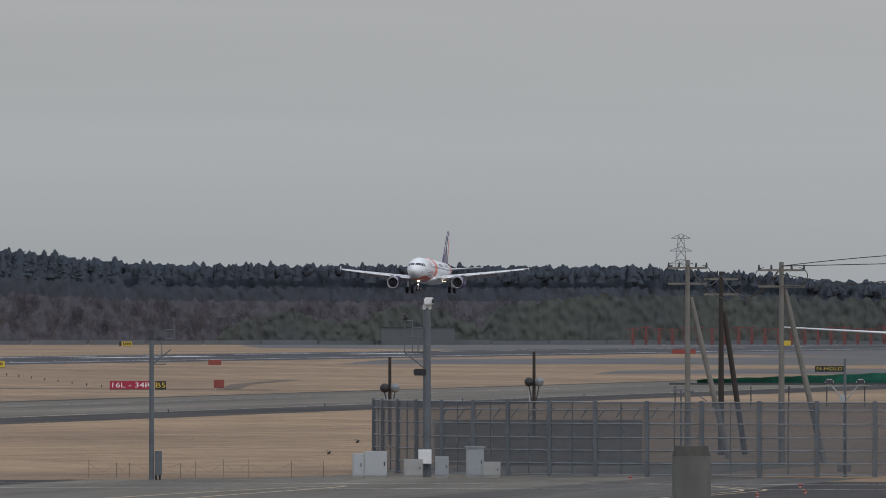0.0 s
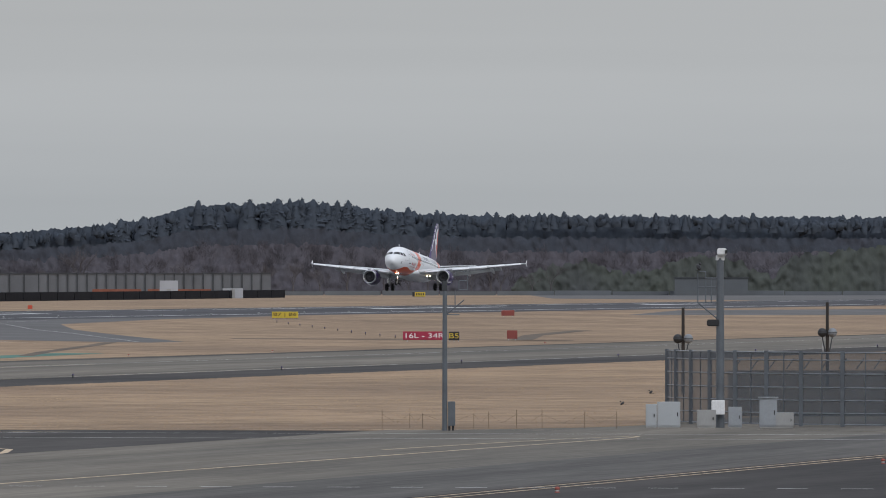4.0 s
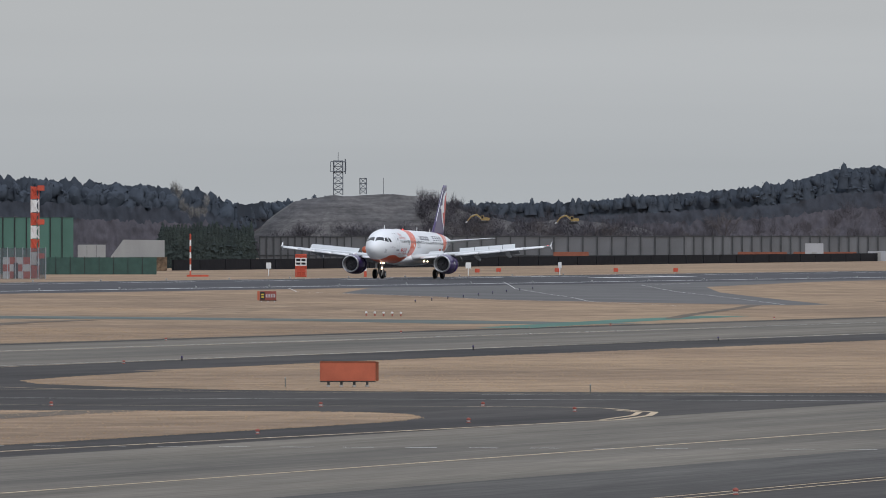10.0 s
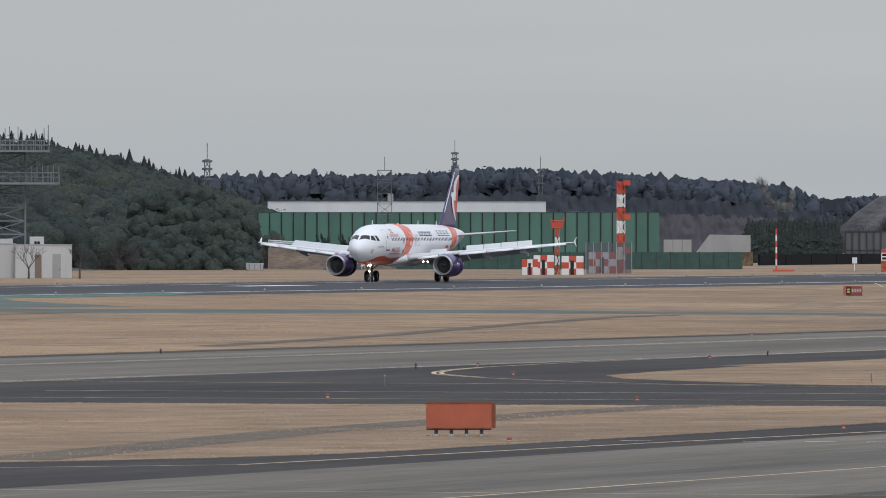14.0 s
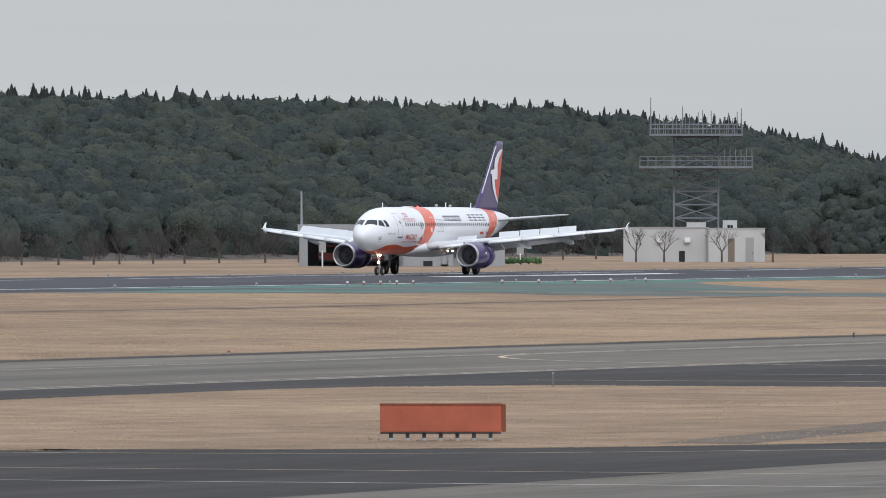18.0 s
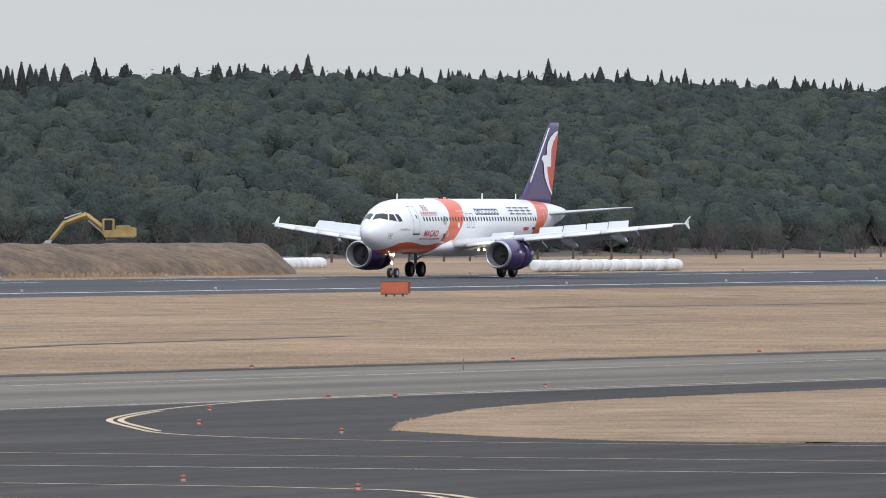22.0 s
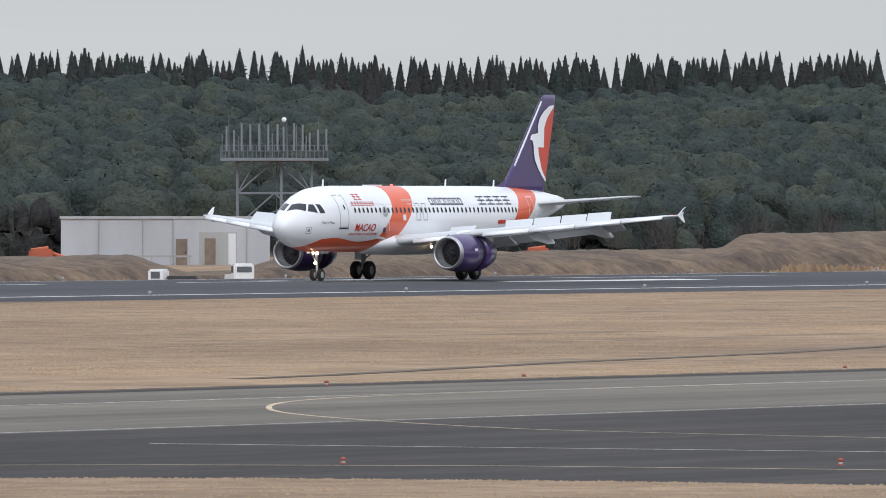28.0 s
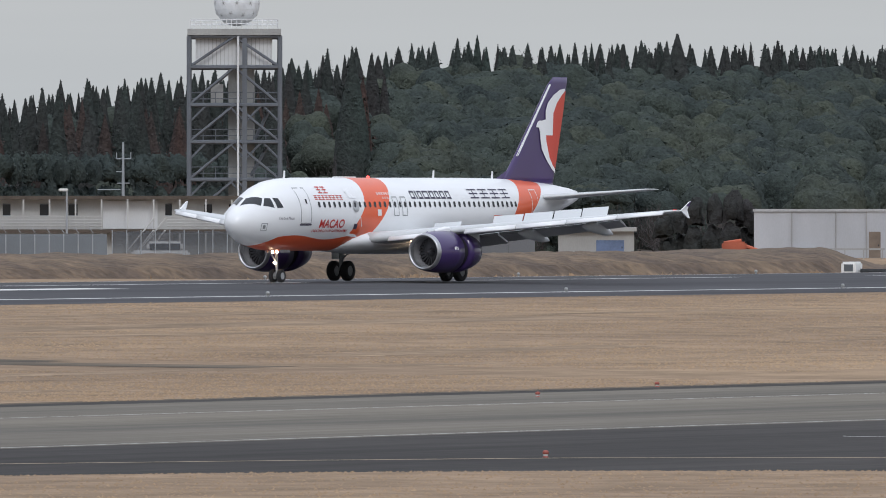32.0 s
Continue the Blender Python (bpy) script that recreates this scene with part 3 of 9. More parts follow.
# station from the nose, centre height, half width, half height
HULL = np.array(((0.18, 3.35, 0.02, 0.02), (0.22, 3.35, 0.20, 0.21), (0.35, 3.36, 0.42, 0.44), (0.6, 3.37, 0.65, 0.67), (1.0, 3.40, 0.90, 0.92), (1.5, 3.45, 1.14, 1.18),
                 (2.0, 3.51, 1.34, 1.40), (2.6, 3.60, 1.52, 1.62), (3.3, 3.69, 1.69, 1.83), (4.2, 3.78, 1.84, 1.98), (5.3, 3.83, 1.94, 2.045), (6.6, 3.85, 1.975, 2.07), (10.0, 3.85, 1.975, 2.07),
                 (16.0, 3.85, 1.975, 2.07), (23.0, 3.85, 1.975, 2.07), (25.0, 3.89, 1.95, 2.03), (27.0, 4.02, 1.85, 1.88), (29.5, 4.26, 1.60, 1.60), (32.0, 4.48, 1.27, 1.24), (34.5, 4.68, 0.88, 0.86),
                 (36.3, 4.80, 0.55, 0.53), (37.2, 4.87, 0.30, 0.31), (37.45, 4.89, 0.12, 0.14)))


def hull(a):
    return [float(np.interp(a, HULL[:, 0], HULL[:, i])) for i in (1, 2, 3)]


def hull_y(a, z, off=0.0):
    c, w, h = hull(a)
    return (w * math.sqrt(max(0.02, 1 - ((z - c) / h) ** 2))) + off


def loft(rings, close=True):
    """Faces that join rings of equal length, with both ends closed."""
    n = len(rings[0])
    verts = [v for ring in rings for v in ring]
    faces = [(j * n + i, j * n + (i + 1) % n, (j + 1) * n + (i + 1) % n, (j + 1) * n + i) for j in range(len(rings) - 1) for i in range(n)]
    if close:
        faces += [tuple(range(n))[::-1], tuple((len(rings) - 1) * n + i for i in range(n))]
    return verts, faces


def turned(profile, centre=(0, 0, 0), n=36):
    """A body of revolution round the x axis, from (x, radius)."""
    return loft([[(centre[0] + x, centre[1] + r * math.cos(2 * math.pi * i / n), centre[2] + r * math.sin(2 * math.pi * i / n)) for i in range(n)] for x, r in profile], False)


def decal(name, polys, material, parent, side=-1, off=0.014, label=""):
    """Thin paint on the hull: polygons of (station, height), laid on one side."""
    verts, faces = [], []
    for poly in polys:
        base = len(verts)
        verts += [(a - 17.71, side * hull_y(a, z, off), z) for a, z in poly]
        faces.append(tuple(range(base, len(verts))))
    return mesh_part(name, verts, faces, material, parent, label)


def ring_strip(a0, a1, z0, z1, w):
    out = []
    for p, q, r, s in ((a0, a1, z0, z0 + w), (a0, a1, z1 - w, z1), (a0, a0 + w, z0, z1), (a1 - w, a1, z0, z1)):
        k = 6 if s - r > 0.5 else 1
        for i in range(k):
            lo, hi = r + (s - r) * i / k, r + (s - r) * (i + 1) / k
            out.append([(p, lo), (q, lo), (q, hi), (p, hi)])
    return out


def lettering(text, a0, a1, z0, height, material, parent, name, shear=0.0, heavy=0.0):
    """Words in Blender's own font, fitted to a length and laid on the port side of the hull."""
    cu = bpy.data.curves.new(name, "FONT")
    cu.body, cu.size, cu.shear, cu.offset = text, 1.0, shear, heavy
    ob = bpy.data.objects.new(name, cu)
    scene.collection.objects.link(ob)
    me = bpy.data.meshes.new_from_object(ob.evaluated_get(bpy.context.evaluated_depsgraph_get()))
    bpy.data.objects.remove(ob)
    co = np.array([v.co[:] for v in me.vertices])
    lo, hi = co.min(0), co.max(0)
    for v in me.vertices:
        a = a0 + (v.co.x - lo[0]) / (hi[0] - lo[0]) * (a1 - a0)
        z = z0 + (v.co.y - lo[1]) / (hi[1] - lo[1]) * height
        v.co = (a - 17.71, -hull_y(a, z, 0.02), z)
    me.materials.clear()
    me.materials.append(material)
    out = new(name, me)
    out.parent = parent
    return out


plane = thing("airliner", "white twin-engine airliner with orange sash, purple tail and engines, landing", "airplane")
SECTION = 48
rings = []
for a in sorted(set([float(q) for q in HULL[:, 0]] + [7.5, 8.5, 9.2, 11, 12, 13, 14, 15, 17, 18.5, 20, 21.5, 24, 26, 28, 30.7, 33.2])):
    c, w, h = hull(a)
    rings.append([(a - 17.71, w * math.sin(2 * math.pi * i / SECTION), c + h * math.cos(2 * math.pi * i / SECTION)) for i in range(SECTION)])
v, f = loft(rings)
fuselage = mesh_part("fuselage", v, f, livery(), plane, "white hull with an orange sash and orange belly", smooth=True)
# belly fairing between the wings
rings = []
for a, w, top, bot in ((9.6, 0.6, 2.3, 1.86), (10.6, 1.5, 2.9, 1.72), (12.0, 2.02, 3.2, 1.60), (15.0, 2.16, 3.3, 1.55), (18.5, 2.14, 3.2, 1.56), (20.5, 1.9, 2.9, 1.66), (22.2, 1.2, 2.4, 1.80), (23.2, 0.5, 2.1, 1.88)):
    rings.append([(a - 17.71, w * math.sin(2 * math.pi * i / 28) * (1.0), (top + bot) / 2 + (top - bot) / 2 * math.cos(2 * math.pi * i / 28)) for i in range(28)])
v, f = loft(rings)
mesh_part("wing_fairing", v, f, M["hull_white"], plane, smooth=True)

# cabin windows, doors, cockpit panes
oval = [(0.12 * math.copysign(abs(math.cos(q)) ** 0.7, math.cos(q)), 0.175 * math.copysign(abs(math.sin(q)) ** 0.7, math.sin(q))) for q in [2 * math.pi * i / 14 for i in range(14)]]
pane = bpy.data.meshes.new("cabin_window")
pane.from_pydata([(p, 0, q) for p, q in oval], [], [tuple(range(14))])
pane.materials.append(M["glass"])
for side in (-1, 1):
    for i in range(44):
        a = 6.5 + 0.533 * i
        if 28.0 < a:
            continue
        w = new("cabin_window", pane)
        w.parent = plane
        w.matrix_basis = Matrix.Translation((a - 17.71, side * hull_y(a, 4.40, 0.012), 4.40)) @ Matrix.Rotation(radians(side * 15), 4, "X")
    for name, a0, a1, z0, z1, m in (("cabin_door", 4.66, 5.66, 3.32, 5.36, M["seam"]), ("cabin_door", 30.0, 30.85, 3.5, 5.25, M["white"]), ("emergency_exit", 14.3, 14.85, 3.75, 4.85, M["seam"]),
                                  ("emergency_exit", 15.2, 15.75, 3.75, 4.85, M["seam"])):
        d = decal(name, ring_strip(a0, a1, z0, z1, 0.05), m, plane, side)
        if a0 < 6:
            decal("door_sill", [[(a0 - 0.05, z0 - 0.1), (a1 + 0.05, z0 - 0.1), (a1 + 0.05, z0 - 0.02), (a0 - 0.05, z0 - 0.02)]], M["ink"], d, side, 0.02)
            decal("door_window", [[(5.2, 4.45), (5.35, 4.45), (5.35, 4.72), (5.2, 4.72)]], M["glass"], d, side, 0.016)


def hull_at(a, turn, off=0.016):
    c, w, h = hull(a)
    q = radians(turn)
    return (a - 17.71, (w + off) * math.sin(q), c + (h + off) * math.cos(q))


for side in (-1, 1):
    for corners in (((1.02, 7), (1.83, 51), (2.23, 35), (1.70, 4)), ((1.96, 53.5), (2.61, 68), (2.62, 45.2), (2.33, 38.4)), ((2.81, 70), (3.24, 72.5), (3.09, 52), (2.77, 47))):
        vs, grid = [], 5
        for i in range(grid + 1):
            for j in range(grid + 1):
                p, q = i / grid, j / grid
                a = (1 - p) * ((1 - q) * corners[0][0] + q * corners[1][0]) + p * ((1 - q) * corners[3][0] + q * corners[2][0])
                t = (1 - p) * ((1 - q) * corners[0][1] + q * corners[1][1]) + p * ((1 - q) * corners[3][1] + q * corners[2][1])
                vs.append(hull_at(a, side * t))
        fs = [(i * (grid + 1) + j, i * (grid + 1) + j + 1, (i + 1) * (grid + 1) + j + 1, (i + 1) * (grid + 1) + j) for i in range(grid) for j in range(grid)]
        mesh_part("cockpit_window", vs, fs, M["glass"], plane, smooth=True)

# writing and marks on the port side
lettering("MACAO", 6.52, 9.12, 3.08, 0.48, M["livery_red"], plane, "city_lettering", 0.15, 0.022)
lettering("CREATIVE CITY OF GASTRONOMY", 5.9, 9.6, 2.84, 0.15, M["livery_red"], plane, "motto_lettering", 0.1, 0.02)
lettering("Cidade de Macau", 2.82, 4.05, 3.56, 0.15, M["ink"], plane, "name_lettering", 0.2)


def glyph_bars(name, a0, a1, z0, z1, count, material, gap=0.22):
    """Plain bars that stand for characters."""
    step = (a1 - a0) / count
    for i in range(count):
        p, q, polys = a0 + step * i, a0 + step * (i + 1 - gap), []
        h, t = z1 - z0, min(0.075, (z1 - z0) * 0.16)
        for lo in (z0, z0 + h * 0.45, z1 - t):
            polys.append([(p, lo), (q, lo), (q, lo + t), (p, lo + t)])
        m = (p + q) / 2
        polys.append([(m - t * 0.5, z0), (m + t * 0.5, z0), (m + t * 0.5, z0 + h * 0.5), (m - t * 0.5, z0 + h * 0.5)])
        polys.append([(m - t * 0.5, z0 + h * 0.5), (m + t * 0.5, z0 + h * 0.5), (m + t * 0.5, z1), (m - t * 0.5, z1)])
        decal(name, polys, material, plane, -1, 0.02)


glyph_bars("red_writing", 6.85, 7.95, 5.04, 5.42, 2, M["livery_red"])
glyph_bars("red_writing", 6.2, 9.2, 4.68, 4.93, 8, M["livery_red"])
glyph_bars("airline_writing", 22.85, 27.5, 4.74, 5.28, 4, M["ink"], 0.2)
glyph_bars("small_writing", 12.9, 14.6, 4.95, 5.08, 7, M["white"], 0.3)
glyph_bars("small_writing", 13.3, 14.5, 4.72, 4.83, 5, M["white"], 0.3)
for p, w in ((16.45, 0.46), (17.03, 0.13), (17.28, 0.44), (17.84, 0.60), (18.56, 0.46), (19.14, 0.42), (19.68, 0.48), (20.28, 0.46)):
    decal("airline_writing", ring_strip(p, p + w, 4.72, 5.18, 0.1), M["ink"], plane, -1, 0.02)
decal("painted_patch", [[(9.75, 2.62), (10.9, 2.55), (11.0, 3.2), (10.75, 3.7), (10.1, 3.75), (9.8, 3.2)]], M["hull_white"], plane, -1, 0.022, "plain white painted patch")
decal("painted_patch", [[(9.85, 4.75), (10.55, 4.75), (10.95, 5.2), (10.75, 5.42), (9.75, 5.42), (9.6, 5.15)]], M["hull_white"], plane, -1, 0.022, "plain white painted patch")
decal("painted_patch", [[(10.3 + 0.34 * math.cos(q * 0.524), 4.3 + 0.34 * math.sin(q * 0.524)) for q in range(12)]], M["gear_grey"], plane, -1, 0.026, "plain grey painted patch")
decal("painted_patch", [[(10.15, 3.02), (10.5, 3.0), (10.5, 3.3), (10.15, 3.32)]], M["ink"], plane, -1, 0.026, "small plain dark painted patch")
decal("side_mark", [[(25.1, 3.52), (26.2, 3.52), (26.2, 3.76), (25.1, 3.76)]], M["tail_red"], plane, -1, 0.02)
decal("door_mark", [[(12.55, 3.75), (12.95, 3.75), (12.95, 4.12), (12.55, 4.12)]], M["white"], plane, -1, 0.02)
decal("static_port", ring_strip(1.62, 2.02, 2.95, 3.36, 0.03) + [[(1.73, 3.05), (1.9, 3.05), (1.9, 3.25), (1.73, 3.25)]], M["seam"], plane, -1, 0.02)
decal("registration_bars", [[(27.0 + 0.26 * i, 3.55), (27.18 + 0.26 * i, 3.55), (27.18 + 0.26 * i, 3.75), (27.0 + 0.26 * i, 3.75)] for i in range(3)], M["ink"], plane, -1, 0.02)
for a in (5.75, 21.6, 28.0):
    c, w, h = hull(a)
    bm = bmesh.new()
    box(bm, a - 17.71 - 0.09, a - 17.71 + 0.12, -0.015, 0.015, c + h - 0.05, c + h + 0.42)
    for q in bm.verts:
        if q.co.z > c + h + 0.2:
            q.co.x = q.co.x * 0.6 + (a - 17.71 + 0.16) * 0.4
    part("antenna", bm, M["hull_white"], plane)
bm = bmesh.new()
bmesh.ops.create_uvsphere(bm, u_segments=10, v_segments=6, radius=0.1, matrix=Matrix.Translation((14.6 - 17.71, 0, 5.94)))
part("beacon", bm, M["red_glow"], plane)
part("hull_rail", boxed(11 - 17.71, 13.2 - 17.71, -0.12, 0.12, 5.89, 5.99, bevel=0.03), M["hull_white"], plane)


# wings
def foil(y, le, te, z, t, n=9):
    """A wing section as a ring of points."""
    up = [(le + (te - le) * (1 - math.cos(math.pi * i / n)) / 2, t * 0.62 * math.sqrt(max(0, i / n)) * (1 - i / n) ** 0.75 * 2.0) for i in range(n + 1)]
    lo = [(x, -h * 0.55) for x, h in up[1:-1]][::-1]
    return [(x - 17.71, y, z + h) for x, h in up + lo]


SPAN = ((1.2, 11.3, 18.2, 2.35, 0.95), (2.2, 11.9, 18.3, 2.45, 0.85), (6.4, 14.2, 18.6, 2.92, 0.60), (11.5, 17.05, 20.1, 3.45, 0.36), (16.6, 19.95, 21.75, 3.98, 0.20), (16.95, 20.3, 21.85, 4.02, 0.14))


def span(y):
    cols = list(zip(*SPAN))
    return [float(np.interp(y, cols[0], c)) for c in cols[1:]]


spoilers, sleeves, wings = [], [], []
for side in (-1, 1):
    wing = mesh_part("wing", *loft([foil(side * s[0], *s[1:]) for s in SPAN]), M["wing_grey"], plane, smooth=True)
    wings.append((wing, side))
    # slats along the leading edge, drooped
    for y0, y1 in ((2.9, 5.0), (6.7, 9.2), (9.25, 11.7), (11.75, 14.2), (14.25, 16.5)):
        rings = []
        for y in (y0, y1):
            le, te, z, t = span(y)
            c = min(0.62, (te - le) * 0.16 + 0.12)
            rings.append([(le - 17.71 + p * c - 0.17, side * y, z + q * c - 0.05) for p, q in ((0.95, 0.34), (0.6, 0.30), (0.25, 0.12), (0.02, -0.16), (0.05, -0.30), (0.2, -0.22), (0.5, 0.12), (0.92, 0.30))])
        mesh_part("slat", *loft(rings), M["hull_white"], wing, smooth=True)
    # flaps, lowered
    for y0, y1, ch in ((2.05, 6.3, 1.35), (6.4, 13.2, 1.15)):
        rings = []
        for y in (y0, y1):
            le, te, z, t = span(y)
            c = ch if y < 10 else ch * 0.75
            d = radians(27)
            prof = ((0.0, 0.0), (0.15, 0.11), (0.5, 0.09), (1.0, 0.0), (0.5, -0.05), (0.12, -0.08))
            rings.append([(te - 17.71 - 0.1 + c * (p * math.cos(d) + q * math.sin(d)), side * y, z - 0.12 + c * (q * math.cos(d) - p * math.sin(d))) for p, q in prof])
        mesh_part("flap", *loft(rings), M["flap_grey"], wing)
    # aileron
    rings = []
    for y in (13.3, 16.4):
        le, te, z, t = span(y)
        rings.append([(te - 17.71 + p, side * y, z + q) for p, q in ((-0.35, 0.05), (0.12, 0.0), (-0.35, -0.04))])
    mesh_part("aileron", *loft(rings), M["wing_grey"], wing)
    # flap track fairings
    for y in (4.2, 8.3, 11.9):
        le, te, z, t = span(y)
        rings = []
        for p, r in ((-1.7, 0.03), (-1.0, 0.20), (0.0, 0.27), (0.9, 0.24), (1.7, 0.04)):
            drop = -0.42 - 0.05 * p - (0.14 * max(0, p) ** 1.3)
            rings.append([(te - 17.71 + p, side * y + r * 0.8 * math.cos(2 * math.pi * i / 10), z + drop + r * 1.3 * math.sin(2 * math.pi * i / 10)) for i in range(10)])
        mesh_part("flap_fairing", *loft(rings), M["wing_grey"], wing, smooth=True)
    # spoilers, each on its own hinge line
    for y0, y1 in ((2.6, 4.4), (6.5, 8.2), (8.25, 9.9), (9.95, 11.5), (11.55, 13.0)):
        le, te, z, t = span((y0 + y1) / 2)
        hinge = te - 1.15 - 17.71
        slope = (span(y1)[1] - span(y0)[1]) / (y1 - y0)
        ch, half = (0.85 if y0 > 3 else 0.75), (y1 - y0) / 2 * math.hypot(1, slope)
        rings = [[(p, q, r) for p, r in ((0, 0.0), (ch, 0.0), (ch, -0.03), (0, -0.05))] for q in (-half, half)]
        sp = mesh_part("spoiler", *loft(rings), M["wing_grey"], wing)
        place = (hinge, side * (y0 + y1) / 2, z + t * 0.32, side * 5.5, -side * math.degrees(math.atan(slope)))
        sp.matrix_basis = pose(place[0], place[1], place[2], place[3], 0, place[4])
        spoilers.append((sp, place))
    # wing tip fence
    y = 17.0
    vs = [(20.9 - 17.71, 0.0, 4.05), (21.7 - 17.71, 0.06, 4.52), (21.92 - 17.71, 0.06, 4.58), (21.6 - 17.71, 0.0, 4.07), (21.85 - 17.71, 0.04, 3.6), (21.62 - 17.71, 0.04, 3.64)]
    fence = mesh_part("tip_fence", *loft([[(p, side * (y + q + w), r) for p, q, r in vs] for w in (-0.03, 0.03)]), M["hull_white"], wing)
    mesh_part("fence_paint", [(p, side * (y + q + 0.036), r) for p, q, r in ((21.38 - 17.71, 0.04, 4.33), *vs[1:3], (21.72 - 17.71, 0.03, 4.25))], [tuple(range(4))], M["purple"], fence, "purple upper tip")
    part("navigation_light", boxed(20.5 - 17.71, 20.7 - 17.71, side * 16.8 - 0.06, side * 16.8 + 0.06, 4.0, 4.1), M["red_glow"] if side < 0 else M["glass"], wing)
    # engine
    ey, ez = side * 5.75, 1.72
    eng = mesh_part("engine", *turned(((11.62, 1.03), (11.9, 1.10), (12.5, 1.17), (13.3, 1.19), (13.98, 1.18), (13.98, 0.9), (11.7, 0.86)), (-17.71, ey, ez)), M["purple"], plane, "purple engine cowling", smooth=True)
    mesh_part("intake_lip", *turned(((11.75, 0.84), (11.5, 0.87), (11.38, 0.93), (11.40, 0.99), (11.52, 1.035), (11.68, 1.052)), (-17.71, ey, ez)), M["bare_metal"], eng, "bare metal intake lip", smooth=True)
    mesh_part("intake_duct", *turned(((11.6, 0.855), (12.0, 0.83), (12.45, 0.82)), (-17.71, ey, ez)), M["duct_grey"], eng, smooth=True)
    bm = bmesh.new()
    bmesh.ops.create_circle(bm, cap_ends=True, segments=32, radius=0.83, matrix=Matrix.Translation((12.42 - 17.71, ey, ez)) @ Matrix.Rotation(radians(90), 4, "Y"))
    part("fan_disc", bm, M["black"], eng)
    blade = None
    for i in range(22):
        m_ = Matrix.Translation((12.3 - 17.71, ey, ez)) @ Matrix.Rotation(2 * math.pi * i / 22, 4, "X") @ Matrix.Translation((0, 0, 0.52)) @ Matrix.Rotation(radians(35), 4, "Z")
        if blade is None:
            blade = part("fan_blade", boxed(-0.01, 0.01, -0.075, 0.075, -0.29, 0.29), M["fan_dark"], eng)
            blade.matrix_basis = m_
        else:
            more = new("fan_blade", blade.data)
            more.parent = eng
            more.matrix_basis = m_
    mesh_part("spinner", *turned(((11.85, 0.01), (11.95, 0.1), (12.15, 0.17), (12.35, 0.22)), (-17.71, ey, ez), 16), M["fan_dark"], eng, smooth=True)
    mesh_part("reverser_ring", *turned(((13.9, 0.98), (14.8, 0.95)), (-17.71, ey, ez)), M["black"], eng, "dark reverser grid")
    sleeve = mesh_part("reverser_sleeve", *turned(((13.99, 0.95), (13.99, 1.18), (14.5, 1.14), (15.1, 1.02), (15.7, 0.84), (15.7, 0.72), (14.4, 0.9)), (-17.71, ey, ez)), M["purple"], eng, smooth=True)
    sleeves.append(sleeve)
    mesh_part("core_nozzle", *turned(((14.8, 0.62), (15.8, 0.56), (16.5, 0.42), (16.5, 0.3), (17.0, 0.02)), (-17.71, ey, ez), 24), M["fan_dark"], eng, smooth=True)
    rings = [[(a - 17.71, ey + w * p, q) for p, q in ((1, zb), (1, zt), (0, zt + 0.1), (-1, zt), (-1, zb))] for a, w, zb, zt in ((12.6, 0.05, 2.6, 2.88), (13.6, 0.18, 2.5, 3.05), (15.5, 0.2, 2.0, 3.0), (17.3, 0.08, 2.2, 2.75))]
    mesh_part("pylon", *loft(rings), M["hull_white"], eng)
    mesh_part("cowl_writing", [(12.9 + 0.14 * i - 17.71 + dx, ey + side * 1.195 * math.cos(0.1 + dz), ez + 1.195 * math.sin(0.1 + dz)) for i in range(3) for dx, dz in ((0, 0), (0.1, 0), (0.1, 0.15), (0, 0.15))],
              [tuple(range(4 * i, 4 * i + 4)) for i in range(3)], M["white"], eng)
    mesh_part("nacelle_strake", *loft([[(12.3 - 17.71, ey - side * 0.75, ez + 0.85), (13.4 - 17.71, ey - side * 0.78, ez + 0.88), (13.4 - 17.71, ey - side * 1.0, ez + 1.15)], [(12.3 - 17.71, ey - side * 0.74, ez + 0.86), (13.4 - 17.71, ey - side * 0.76, ez + 0.9), (13.4 - 17.71, ey - side * 0.98, ez + 1.17)]]), M["purple"], eng)
    # tailplane
    st = [foil(side * y, le, te, z, t) for y, le, te, z, t in ((0.5, 31.0, 35.0, 4.72, 0.42), (1.2, 31.5, 35.2, 4.78, 0.36), (6.1, 34.7, 36.4, 5.22, 0.14), (6.25, 35.0, 36.4, 5.24, 0.1))]
    tailplane = mesh_part("tailplane", *loft(st), M["wing_grey"], plane, smooth=True)
    # main gear
    gear = part("main_gear", rod(bmesh.new(), (0, side * 3.8, 0.58), (0.0, side * 3.75, 2.6), 0.11, 0.15, 12), M["gear_grey"], plane)
    for dy in (-0.46, 0.46):
        tyre = mesh_part("tyre", *[[(x, y, z) for y, x, z in q] if i == 0 else q for i, q in enumerate(turned(((-0.21, 0.30), (-0.21, 0.50), (-0.14, 0.575), (0.0, 0.585), (0.14, 0.575), (0.21, 0.50), (0.21, 0.30)), (side * 3.8 + dy, 0, 0.585), 28))], M["tyre"], gear, smooth=True)
        bm = bmesh.new()
        rod(bm, (0, side * 3.8 + dy - 0.16, 0.585), (0, side * 3.8 + dy + 0.16, 0.585), 0.31, 0.31, 20)
        part("rim", bm, M["rim_grey"], gear)
    part("side_stay", bars((((0, side * 3.7, 1.3), (0, side * 2.5, 2.1)), ((0, side * 3.8, 0.8), (0.35, side * 3.8, 1.4)), ((0.35, side * 3.8, 1.4), (0.1, side * 3.8, 1.9))), 0.05), M["gear_grey"], gear)
